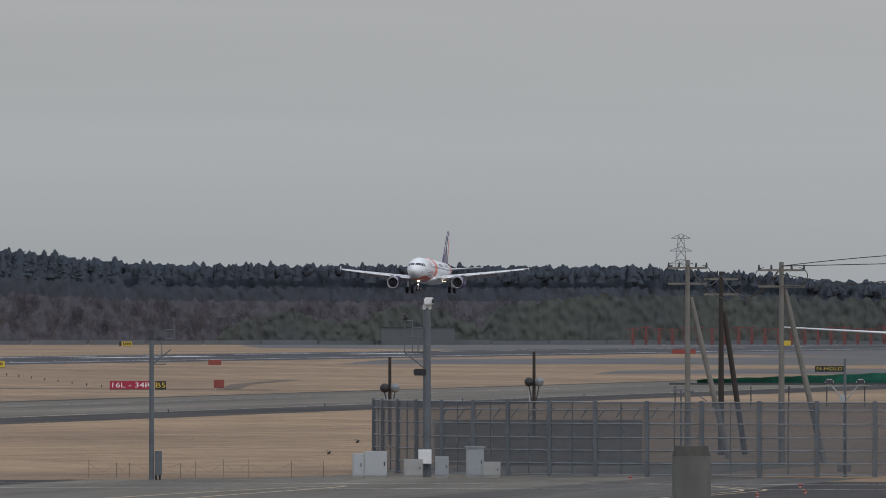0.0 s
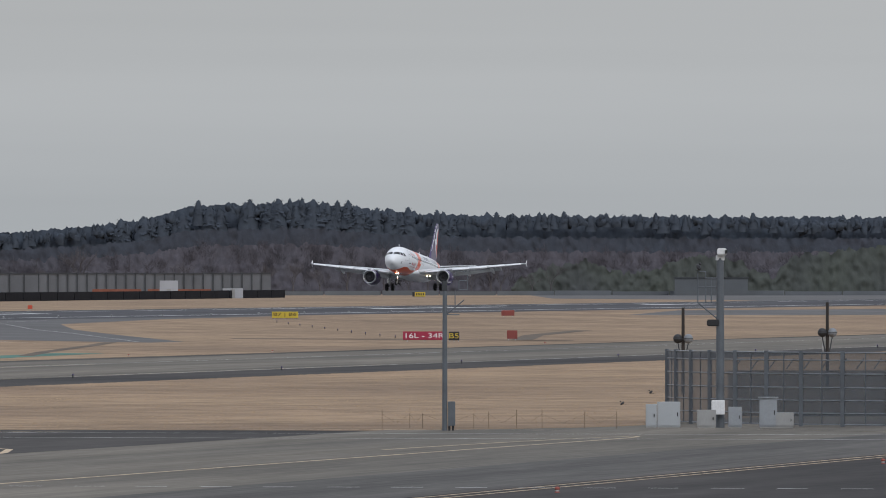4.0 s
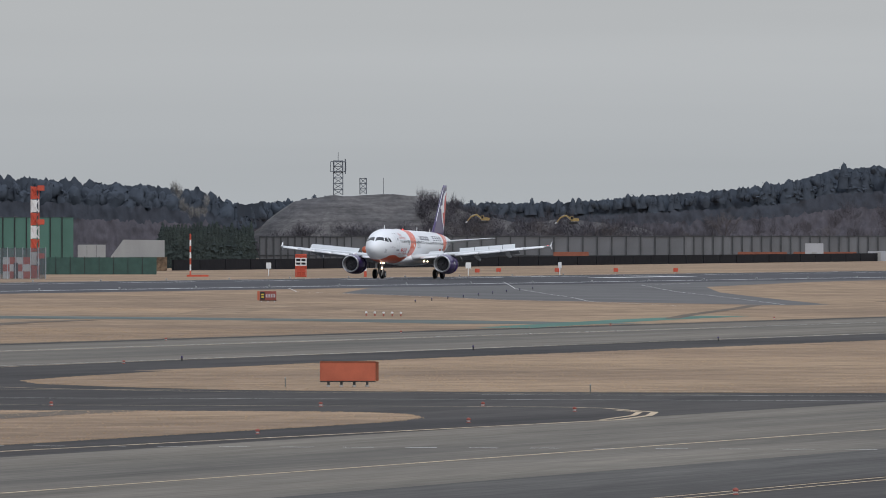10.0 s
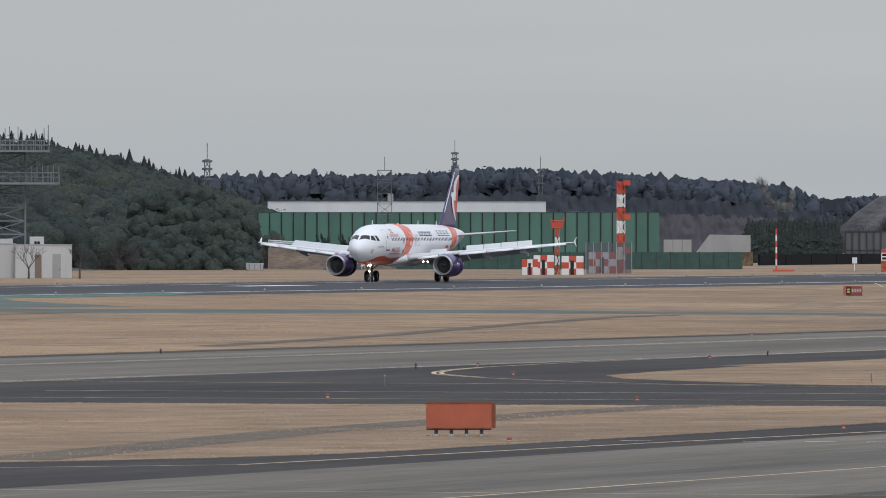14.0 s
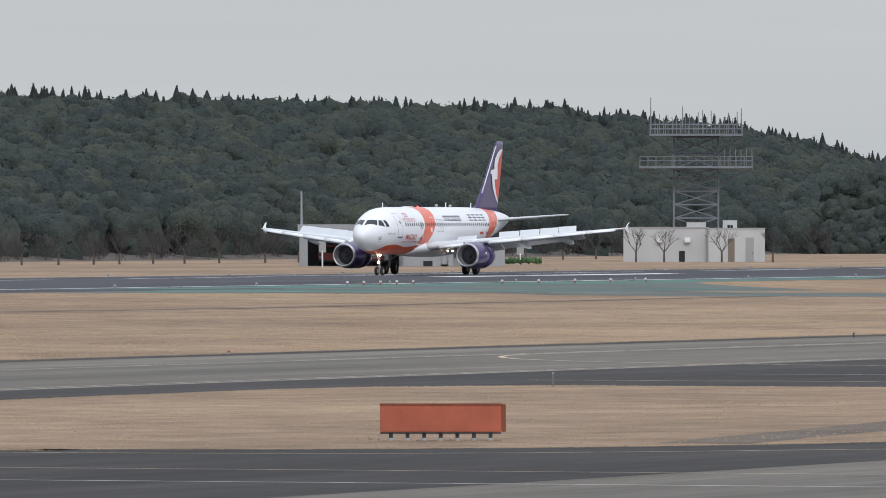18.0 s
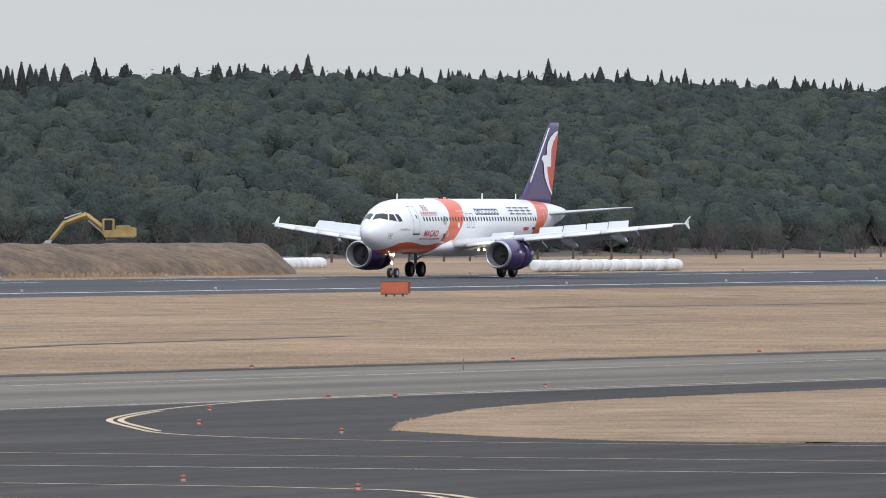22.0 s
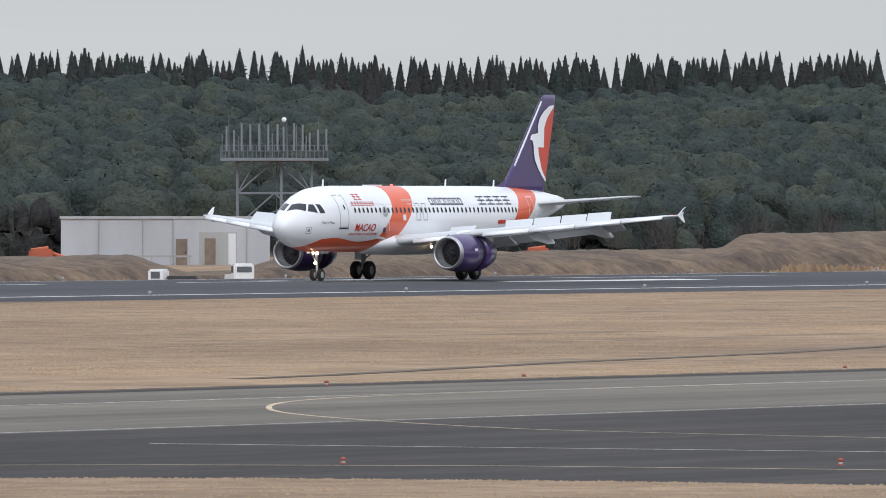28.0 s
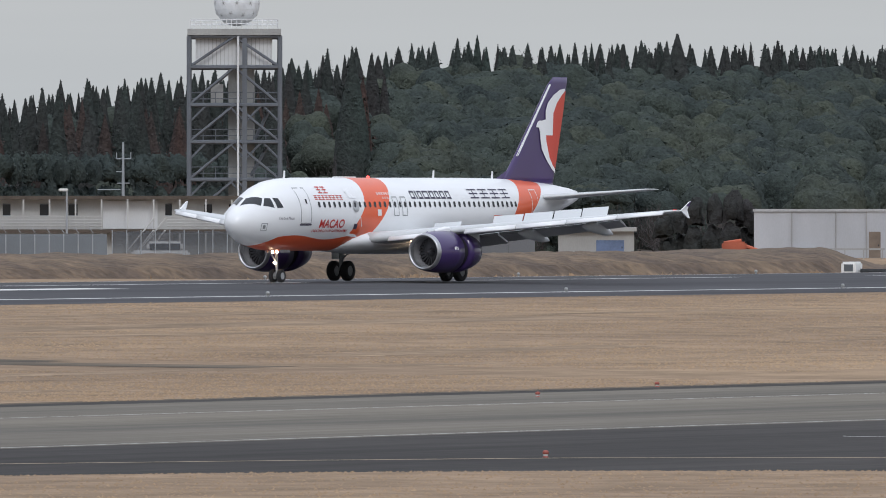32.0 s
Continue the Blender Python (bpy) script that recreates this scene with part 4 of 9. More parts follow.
    part("gear_door", boxed(-0.45, 0.45, side * 4.12 - 0.02, side * 4.12 + 0.02, 1.25, 2.55), M["hull_white"], gear)
    # landing lamp at the wing root
    if side < 0:
        for dy in (0.0, 0.42):
            bm = bmesh.new()
            bmesh.ops.create_uvsphere(bm, u_segments=12, v_segments=8, radius=0.08, matrix=Matrix.Translation((15.1 - 17.71 + dy * 0.3, -2.6 - dy, 2.08)))
            part("landing_light", bm, M["lamp_glow"], plane)

# nose gear
nose_gear = part("nose_gear", rod(bmesh.new(), (5.07 - 17.71, 0, 0.38), (4.95 - 17.71, 0, 2.1), 0.07, 0.1, 12), M["gear_grey"], plane)
for dy in (-0.26, 0.26):
    mesh_part("tyre", *[[(x, y, z) for y, x, z in q] if i == 0 else q for i, q in enumerate(turned(((-0.11, 0.20), (-0.11, 0.33), (-0.07, 0.375), (0.07, 0.375), (0.11, 0.33), (0.11, 0.20)), (dy, 5.07 - 17.71, 0.38), 24))], M["tyre"], nose_gear, smooth=True)
    bm = bmesh.new()
    rod(bm, (5.07 - 17.71, dy - 0.1, 0.38), (5.07 - 17.71, dy + 0.1, 0.38), 0.21, 0.21, 16)
    part("rim", bm, M["gear_grey"], nose_gear)
    part("gear_door", boxed(4.6 - 17.71, 5.6 - 17.71, dy * 1.9 - 0.015, dy * 1.9 + 0.015, 1.7, 2.0), M["gear_grey"], nose_gear)
part("drag_stay", bars((((5.03 - 17.71, 0, 1.1), (4.1 - 17.71, 0, 1.95)), ((5.07 - 17.71, -0.3, 0.38), (5.07 - 17.71, 0.3, 0.38))), 0.05), M["gear_grey"], nose_gear)
for dy, z, r in ((-0.15, 1.72, 0.08), (0.15, 1.72, 0.08), (0.0, 1.12, 0.09)):
    bm = bmesh.new()
    bmesh.ops.create_uvsphere(bm, u_segments=12, v_segments=8, radius=r, matrix=Matrix.Translation((4.82 - 17.71, dy, z)))
    part("taxi_light", bm, M["lamp_glow"], nose_gear)

# fin and rudder
FIN = ((5.2, 28.5, 34.7, 0.36), (5.95, 29.25, 34.88, 0.34), (7.2, 30.48, 35.23, 0.29), (11.45, 34.28, 36.33, 0.13), (11.8, 34.76, 36.38, 0.06))


def fin_at(z):
    c = list(zip(*FIN))
    return [float(np.interp(z, c[0], q)) for q in c[1:]]


def fin_y(a, z):
    le, te, t = fin_at(z)
    p = min(1, max(0, (a - le) / (te - le)))
    return t * 0.62 * math.sqrt(p) * (1 - p) ** 0.75 * 2.0 + 0.018


rings = []
for z, le, te, t in FIN:
    n = 9
    up = [(le + (te - le) * (1 - math.cos(math.pi * i / n)) / 2, t * 0.62 * math.sqrt(i / n) * (1 - i / n) ** 0.75 * 2.0) for i in range(n + 1)]
    rings.append([(x - 17.71, q, z) for x, q in up + [(x, -q) for x, q in up[1:-1]][::-1]])
fin = mesh_part("fin", *loft(rings), M["purple"], plane, "purple fin with a white bird and red rear", smooth=True)
v, f = loft([[(28.2 - 17.71, 0.0, 5.78), (28.3 - 17.71, 0.0, 5.76)] * 2, [(29.9 - 17.71, 0.1, 5.8), (29.9 - 17.71, 0.0, 6.45), (29.9 - 17.71, -0.1, 5.8), (29.9 - 17.71, 0.0, 5.6)]])
mesh_part("dorsal_fillet", v, f, M["purple"], fin)
BIRD = ((35.91, 11.14), (35.26, 11.08), (34.62, 10.75), (34.12, 10.30), (33.93, 9.82), (33.92, 9.33), (33.86, 8.94), (33.70, 9.12), (33.50, 9.26), (33.20, 9.26), (32.98, 9.12), (32.87, 8.88), (33.15, 8.86),
        (33.28, 8.55), (33.30, 8.16), (33.44, 7.58), (33.76, 7.00), (34.22, 6.51), (34.72, 6.18),
        (34.76, 6.40), (34.46, 6.70), (34.22, 7.09), (34.05, 7.58), (33.97, 8.06), (33.93, 8.41), (34.74, 8.40), (34.62, 8.84), (34.66, 9.33), (34.81, 9.82), (35.15, 10.30), (35.62, 10.75), (35.90, 10.98))
BIRD = tuple((a + float(np.interp(z, (6.2, 6.7, 7.6, 10.0, 10.8, 11.1), (0.23, 0.08, -0.2, -0.2, 0.0, 0.12))), z) for a, z in BIRD)
for side in (-1, 1):
    for name, ring, m in (("bird_mark", BIRD, M["hull_white"]), ("red_mark", BIRD[19:] + ((36.12, 10.98), (35.88, 9.85), (35.58, 8.75), (35.3, 7.69)), M["tail_red"]),
                          ("edge_mark", ((30.53, 7.18), (30.72, 7.18), (34.42, 11.36), (34.27, 11.4)), M["hull_white"])):
        bm = bmesh.new()
        fc = bm.faces.new([bm.verts.new((a - 17.71, 0, z)) for a, z in ring])
        bmesh.ops.triangulate(bm, faces=[fc])
        bmesh.ops.subdivide_edges(bm, edges=bm.edges[:], cuts=2, use_grid_fill=True)
        for q in bm.verts:
            q.co.y = side * (fin_y(q.co.x + 17.71, q.co.z) + (0.034 if name == "bird_mark" else 0.026))
        part(name, bm, m, fin)


# ---- woods ----


def rot_z(n, spread=np.pi):
    a = rng.uniform(-spread, spread, n)
    m = np.zeros((n, 3, 3))
    m[:, 0, 0], m[:, 0, 1], m[:, 1, 0], m[:, 1, 1], m[:, 2, 2] = np.cos(a), -np.sin(a), np.sin(a), np.cos(a), 1
    return m


def quads(centres, normals, size):
    """Small leaf sprays: one bent quad at each centre, facing along its normal."""
    n = len(centres)
    t = np.cross(normals, rng.normal(size=(n, 3)))
    t /= np.linalg.norm(t, axis=1, keepdims=True) + 1e-9
    b = np.cross(normals, t)
    s = np.broadcast_to(size, (n,))[:, None] * rng.uniform(0.6, 1.35, (n, 1))
    return np.stack([centres - t * s - b * s * 0.7, centres + t * s - b * s * 0.6, centres + t * s * 0.8 + b * s, centres - t * s * 0.7 + b * s * 0.8], 1)


def lumpy(seed_lumps=9, spread=(0.42, 0.42, 0.34), low=0.38, high=0.62, shell=False):
    """The outer skin of several merged balls, as a radius for each direction."""
    lumps = rng.normal(size=(seed_lumps, 3)) * spread + (0, 0, 0.1)
    if shell:
        lumps = rng.normal(size=(seed_lumps, 3))
        lumps *= rng.uniform(0.5, 0.72, (seed_lumps, 1)) / np.linalg.norm(lumps, axis=1, keepdims=True)
        r = rng.uniform(low, high, seed_lumps)
    else:
        r = np.maximum(rng.uniform(low, high, seed_lumps), np.linalg.norm(lumps, axis=1) * 0.55)

    def skin(d):
        along = d @ lumps.T
        inside = r ** 2 - (lumps ** 2).sum(1) + along ** 2
        far = np.where(inside > 0, along + np.sqrt(np.maximum(inside, 0)), 0.0)
        return np.maximum(far.max(1), 0.6 if shell else 0.25)

    u = rng.normal(size=(400, 3))
    u /= np.linalg.norm(u, axis=1, keepdims=True)
    tall = (u[:, 2] * skin(u)).max()
    wide = np.linalg.norm(u[:, :2] * skin(u)[:, None], axis=1).max()
    return skin, np.array([1 / wide, 1 / wide, 1 / tall])


TO_LIGHT = np.array((-0.50, -0.32, 0.42))       # leaves turn towards the open, lighter side


def round_crown(n, size, around=12, rows=7, open_side=0.0, jitter=0.35, turn=0.6, lumps=9, low=0.38, high=0.62, shell=False, inner=0.95):
    """A broadleaf crown, unit radius: leaf sprays over a lumpy body; returns the sprays and the body's grid of points."""
    skin, fit = lumpy(lumps, low=low, high=high, shell=shell)
    d = rng.normal(size=(n, 3))
    d[:, 2] = np.abs(d[:, 2]) * 1.0 - 0.3
    back = (d[:, 0] * 0.85 + d[:, 1] * 0.5 > 0.2) & (rng.random(n) < open_side)
    d[back, :2] *= -1
    d /= np.linalg.norm(d, axis=1, keepdims=True)
    e = 0.06
    side = np.cross(d, rng.normal(size=(n, 3)))
    side /= np.linalg.norm(side, axis=1, keepdims=True)
    up = np.cross(d, side)
    p0 = d * skin(d)[:, None]
    d1, d2 = d + side * e, d + up * e
    d1, d2 = d1 / np.linalg.norm(d1, axis=1, keepdims=True), d2 / np.linalg.norm(d2, axis=1, keepdims=True)
    nn = np.cross(d1 * skin(d1)[:, None] - p0, d2 * skin(d2)[:, None] - p0)
    nn /= np.linalg.norm(nn, axis=1, keepdims=True) + 1e-9
    nn *= np.sign((nn * d).sum(1, keepdims=True))
    nn = nn + TO_LIGHT * turn + rng.normal(size=(n, 3)) * jitter
    sprays = quads(p0 * fit * rng.uniform(0.92, 1.07, (n, 1)), nn / np.linalg.norm(nn, axis=1, keepdims=True), size)
    a, h = np.meshgrid(np.linspace(0, 2 * np.pi, around, endpoint=False), np.radians(np.linspace(-28, 89.5, rows)))
    g = np.stack([np.cos(a) * np.cos(h), np.sin(a) * np.cos(h), np.sin(h)], -1).reshape(-1, 3)
    body = g * skin(g)[:, None] * fit * inner
    return sprays, body.reshape(rows, around, 3)


def cone_crown(n, size, around=8, rows=10, slim=0.2, tier=0.14, taper=0.9, jitter=0.25, low=0.3):
    """A conifer from height 0 to 1: short sprays over a tiered, pointed cone, thickest where the crown is open to the sky."""
    phase = rng.uniform(0, 6)
    width = lambda h: (1 - h) ** taper * slim * (0.9 + tier * np.sin(h * 52 + phase)) + 0.002
    h = low + (1 - low) * rng.uniform(0, 1, n)
    a = rng.uniform(0, 2 * np.pi, n)
    r = width(h) * rng.uniform(0.8, 1.3, n)
    c = np.stack([np.cos(a) * r, np.sin(a) * r, h], 1)
    nn = np.stack([np.cos(a), np.sin(a), np.full(n, 0.3)], 1) + TO_LIGHT * 0.6 + rng.normal(size=(n, 3)) * jitter
    sprays = quads(c, nn / np.linalg.norm(nn, axis=1, keepdims=True), size * (1.1 - 0.85 * h))
    a, h = np.meshgrid(np.linspace(0, 2 * np.pi, around, endpoint=False), np.linspace(0.03, 0.995, rows))
    r = width(h) * rng.uniform(0.85, 1.0, h.shape)
    return sprays, np.stack([np.cos(a) * r, np.sin(a) * r, h], -1)


def twig_crown(n, size):
    """A leafless crown: thin upright slivers in a loose ball."""
    d = rng.normal(size=(n, 3))
    d /= np.linalg.norm(d, axis=1, keepdims=True)
    c = d * rng.uniform(0.25, 1, (n, 1)) ** 0.6 * (0.75, 0.75, 1.0)
    up = c * (1, 1, 0.6) + (0, 0, 0.9) + rng.normal(size=(n, 3)) * 0.3
    up /= np.linalg.norm(up, axis=1, keepdims=True)
    side = np.cross(up, rng.normal(size=(n, 3)))
    side /= np.linalg.norm(side, axis=1, keepdims=True)
    L, W = size * rng.uniform(1.2, 2.6, (n, 1)), size * 0.085
    return np.stack([c - up * L - side * W, c - up * L + side * W, c + up * L + side * W * 0.3, c + up * L - side * W * 0.3], 1)


def stuff(name, blocks, material, label):
    """One mesh of many loose quads."""
    v = np.concatenate([b.reshape(-1, 3) for b in blocks]).astype(np.float32)
    n = len(v)
    me = bpy.data.meshes.new(name)
    me.vertices.add(n)
    me.vertices.foreach_set("co", v.ravel())
    me.loops.add(n)
    me.loops.foreach_set("vertex_index", np.arange(n, dtype=np.int32))
    me.polygons.add(n // 4)
    me.polygons.foreach_set("loop_start", np.arange(0, n, 4, dtype=np.int32))
    me.update(calc_edges=True)
    me.materials.append(material)
    return tagged(new(name, me), label, "woods", kind="stuff")


def plant(templates, places, widths, heights):
    """Copies of unit crowns at places, as blocks of quads."""
    out, turns, k = [], rot_z(len(places)), rng.integers(0, len(templates), len(places))
    for i, p in enumerate(places):
        q = templates[k[i]] @ turns[i].T
        out.append(q * (widths[i], widths[i], heights[i]) + p)
    return out


def wood(name, templates, places, widths, heights, leaf, body, label, spread=np.pi):
    """A wood as one mesh: smooth lumpy crown bodies under loose leaf sprays."""
    turns, k = rot_z(len(places), spread), rng.integers(0, len(templates), len(places))
    rows, around = templates[0][1].shape[:2]
    i, j = np.meshgrid(np.arange(rows - 1), np.arange(around), indexing="ij")
    grid = np.stack([i * around + j, i * around + (j + 1) % around, (i + 1) * around + (j + 1) % around, (i + 1) * around + j], -1).reshape(-1, 4)
    co, faces, sprays, base = [], [], [], 0
    for i, p in enumerate(places):
        size = (widths[i], widths[i], heights[i])
        co.append((templates[k[i]][1].reshape(-1, 3) @ turns[i].T) * size + p)
        faces.append(grid + base)
        base += rows * around
        sprays.append(((templates[k[i]][0][:, [0, 1, 3]] @ turns[i].T) * size + p).reshape(-1, 3))
    co, faces, sprays = np.concatenate(co), np.concatenate(faces), np.concatenate(sprays)
    v = np.concatenate([co, sprays]).astype(np.float32)
    loops = np.concatenate([faces.ravel(), base + np.arange(len(sprays))]).astype(np.int32)
    n = len(faces) + len(sprays) // 3
    starts = np.concatenate([np.arange(0, 4 * len(faces), 4), 4 * len(faces) + np.arange(0, len(sprays), 3)]).astype(np.int32)
    me = bpy.data.meshes.new(name)
    me.vertices.add(len(v))
    me.vertices.foreach_set("co", v.ravel())
    me.loops.add(len(loops))
    me.loops.foreach_set("vertex_index", loops)
    me.polygons.add(n)
    me.polygons.foreach_set("loop_start", starts)
    kind = np.zeros(n, dtype=np.int32)
    kind[len(faces):] = 1
    me.materials.append(body)
    me.materials.append(leaf)
    me.polygons.foreach_set("material_index", kind)
    me.polygons.foreach_set("use_smooth", kind == 0)
    me.update(calc_edges=True)
    return tagged(new(name, me), label, "woods", kind="stuff")


def stems(places, radius, heights):
    """Square stems, four quads each."""
    out = []
    for p, h in zip(places, heights):
        c = [(radius, 0), (0, radius), (-radius, 0), (0, -radius)]
        for i in range(4):
            (a, b), (d, e) = c[i], c[(i + 1) % 4]
            out.append(np.array([[p[0] + a, p[1] + b, p[2]], [p[0] + d, p[1] + e, p[2]], [p[0] + d * 0.5, p[1] + e * 0.5, p[2] + h], [p[0] + a * 0.5, p[1] + b * 0.5, p[2] + h]])[None])
    return out


# wooded hill along the far side of the runway
def hill_z(x, y):
    """The ground under the wood, which climbs away from the airfield and falls off at its end."""
    b = np.degrees(np.arctan2(y, x))
    back = np.interp(b, [17.2, 17.8, 18.0, 18.6, 19.8, 21.2, 22.9, 24.7, 26.7, 28.8, 32.0, 34.5, 40], [0.0, 1.5, 3.0, 6.6, 9.3, 9.5, 10.5, 9.6, 7.6, 5.8, 5.0, 4.0, 4.0])
    return -0.4 + np.clip((y - 556) / 100, 0, 1.2) ** 0.85 * back


gx, gy = np.meshgrid(np.linspace(420, 2600, 60), np.linspace(545, 900, 18), indexing="ij")
gz = hill_z(gx, gy)
gz[:, 0] = -1.2
gz[0, :] = gz[-1, :] = -1.2
tagged(mesh_part("hillside", [(float(a), float(b), float(c)) for a, b, c in zip(gx.ravel(), gy.ravel(), gz.ravel())],
                 [(i * 18 + j, (i + 1) * 18 + j, (i + 1) * 18 + j + 1, i * 18 + j + 1) for i in range(59) for j in range(17)], M["bark"], smooth=True),
       "dark wooded hillside behind the runway", "hill", kind="structure")
crowns = [round_crown(130, 0.042, 17, 10, open_side=0.8, jitter=0.34, turn=0.35, lumps=22, low=0.26, high=0.46, shell=True) for _ in range(16)]
cones = [cone_crown(130, 0.019, 6, 10, 0.15, low=0.5) for _ in range(8)]


def ridge_top(x, y):
    b = math.degrees(math.atan2(y, x))
    return float(np.interp(b, [17.9, 18.3, 18.6, 19.0, 19.8, 21.2, 22.9, 24.7, 26.7, 28.8, 30.5, 32.0, 33.0, 34.2], [11.0, 15.8, 19.0, 21.2, 23.3, 23.4, 24.0, 23.8, 22.3, 20.6, 20.6, 20.0, 17.0, 14.0]))


def canopy_top(x, y):
    """How high the crowns reach, from the edge of the wood up to just under the ridge's conifers."""
    b = math.degrees(math.atan2(y, x))
    full = ridge_top(x, y) - float(np.interp(b, [18, 24.5, 25.5, 26.3, 27.3, 28.4, 29.2, 30, 33], [0.9, 1.0, 1.7, 2.6, 3.2, 3.7, 3.0, 2.2, 2.0]))
    return 6.2 + (full - 6.2) * min(1.0, max(0.0, (y - 562) / 104)) ** 0.85


places, widths, heights = [], [], []
for row, y in enumerate(np.arange(561, 692, 7.0)):
    x = y / math.tan(radians(35.2))
    while x < y / math.tan(radians(17.9)):
        x += rng.uniform(4.2, 7.2)
        px, py = x + rng.normal() * 0.8, y + rng.normal() * 1.8
        if math.degrees(math.atan2(py, px)) > 32.4 and rng.random() < 0.9:
            continue
        w = rng.uniform(2.9, 4.6) * (1.25 if rng.random() < 0.15 else 1.0)
        h = w * rng.uniform(0.85, 1.15)
        places.append((px, py, canopy_top(px, py) + rng.normal() * 0.45 - h))
        widths.append(w)
        heights.append(h)
        if row < 2:
            for q in (1.1, 2.1):
                places.append((px + rng.normal() * 1.2, py - 0.7 * q, places[-1][2] - 0.8 * h))
                widths.append(w * 0.9)
                heights.append(h * 0.9)
species = rng.random(len(places))
for low, high, leaf, body, label in ((0.0, 0.45, "leaf", "canopy", "dense dark green evergreen wood on a hillside"), (0.45, 0.72, "olive_leaf", "olive_canopy", "olive green evergreen oaks among the hillside wood"),
                                     (0.72, 1.01, "deep_leaf", "deep_canopy", "deep green evergreens among the hillside wood")):
    own = np.nonzero((species >= low) & (species < high))[0]
    wood("evergreen_wood", crowns, [places[i] for i in own], [widths[i] for i in own], [heights[i] for i in own], M[leaf], M[body], label, 0.6)
sel = [i for i in range(len(places)) if places[i][1] < 590]
stuff("wood_stems", stems([(places[i][0], places[i][1], float(hill_z(places[i][0], places[i][1])) - 0.3) for i in sel], 0.16, [places[i][2] - float(hill_z(places[i][0], places[i][1])) for i in sel]), M["bark"], "dark tree stems at the edge of the wood")
# leafless undergrowth along the foot of the wood
twigs = [twig_crown(130, 0.18) for _ in range(5)]
pl, wd, ht = [], [], []
for x in np.arange(800, 1730, 2.6):
    y = 553 + rng.uniform(-2, 8)
    h = rng.uniform(1.0, 2.2)
    pl.append((x + rng.normal(), y, -0.4 + h))
    wd.append(h * rng.uniform(0.7, 1.1))
    ht.append(h)
for x in np.arange(800, 1730, 12):
    pl.append((x + rng.normal() * 4, rng.uniform(562, 640), 0.0))
    wd.append(rng.uniform(2.0, 3.2)), ht.append(rng.uniform(2.4, 3.6))
    pl[-1] = (pl[-1][0], pl[-1][1], float(hill_z(pl[-1][0], pl[-1][1])) + 4.0)
stuff("leafless_thicket", plant(twigs, pl, wd, ht), M["bare"], "leafless brown thicket along the foot of the wood")
# conifers along the ridge
pl, wd, ht = [], [], []
for y, step in ((668, 3.2), (680, 3.6), (694, 4.2)):
    x = y / math.tan(radians(35.2))
    while x < y / math.tan(radians(18.0)):
        x += rng.uniform(0.5, 1.5) * step * (0.6 if x < 1360 else 1.4)
        top = ridge_top(x, y) + rng.normal() * 0.5
        z = float(hill_z(x, y)) - 0.5
        pl.append((x, y + rng.normal() * 2, z))
        ht.append(top - z), wd.append((top - z) * rng.uniform(1.0, 1.7) * (1.0 if x < 1360 else 1.3))
for _ in range(150):
    b, y = rng.uniform(32.3, 35.5), rng.uniform(574, 650)
    x = y / math.tan(radians(b))
    z = float(hill_z(x, y)) - 0.5
    pl.append((x, y, z))
    top = ridge_top(x, y) * rng.uniform(0.8, 1.0)
    ht.append(top - z), wd.append((top - z) * rng.uniform(1.0, 1.4))
rust = [i for i in range(len(pl) - 150, len(pl)) if rng.random() < 0.45]
wood("winter_cedars", cones, [pl[i] for i in rust], [wd[i] for i in rust], [ht[i] * 0.85 for i in rust], M["rust_conifer"], M["rust_conifer"], "reddish-brown winter cedars among dark conifers")
pl, wd, ht = ([q[i] for i in range(len(q)) if i not in set(rust)] for q in (pl, wd, ht))
wood("ridge_conifers", cones, pl, wd, ht, M["conifer"], M["conifer"], "row of dark pointed conifers along the ridge")

# far woods round the end of the runway: bearing, height of the tops over the eye
SKY_B = (7.0, 7.8, 8.3, 9.0, 9.9, 10.9, 11.35, 11.9, 12.45, 12.65, 12.95, 13.3, 13.7, 14.3, 14.5, 14.8, 14.95, 15.25, 15.33, 15.4, 15.8, 16.0, 16.7, 17.3, 18.4, 19.0)
SKY_P = (74, 74, 84, 105, 105, 107, 110, 133, 126, 100, 86, 76, 62, 60, 60, 67, 68, 59, 70, 86, 97, 104, 118, 106, 104, 100)
far_rounds = [round_crown(60, 0.09, 10, 7, jitter=0.3, turn=1.0, lumps=11, low=0.32, high=0.52) for _ in range(8)]
far_twigs = [twig_crown(110, 0.17) for _ in range(4)]


def far_at(b, d):
    """Points at a bearing and a distance; the woods come nearer past the end of the spoil heap."""
    d = np.asarray(d) * np.interp(b, [15.14, 15.26], [1.0, 0.74])
    return d * np.cos(np.radians(b)), d * np.sin(np.radians(b)), d


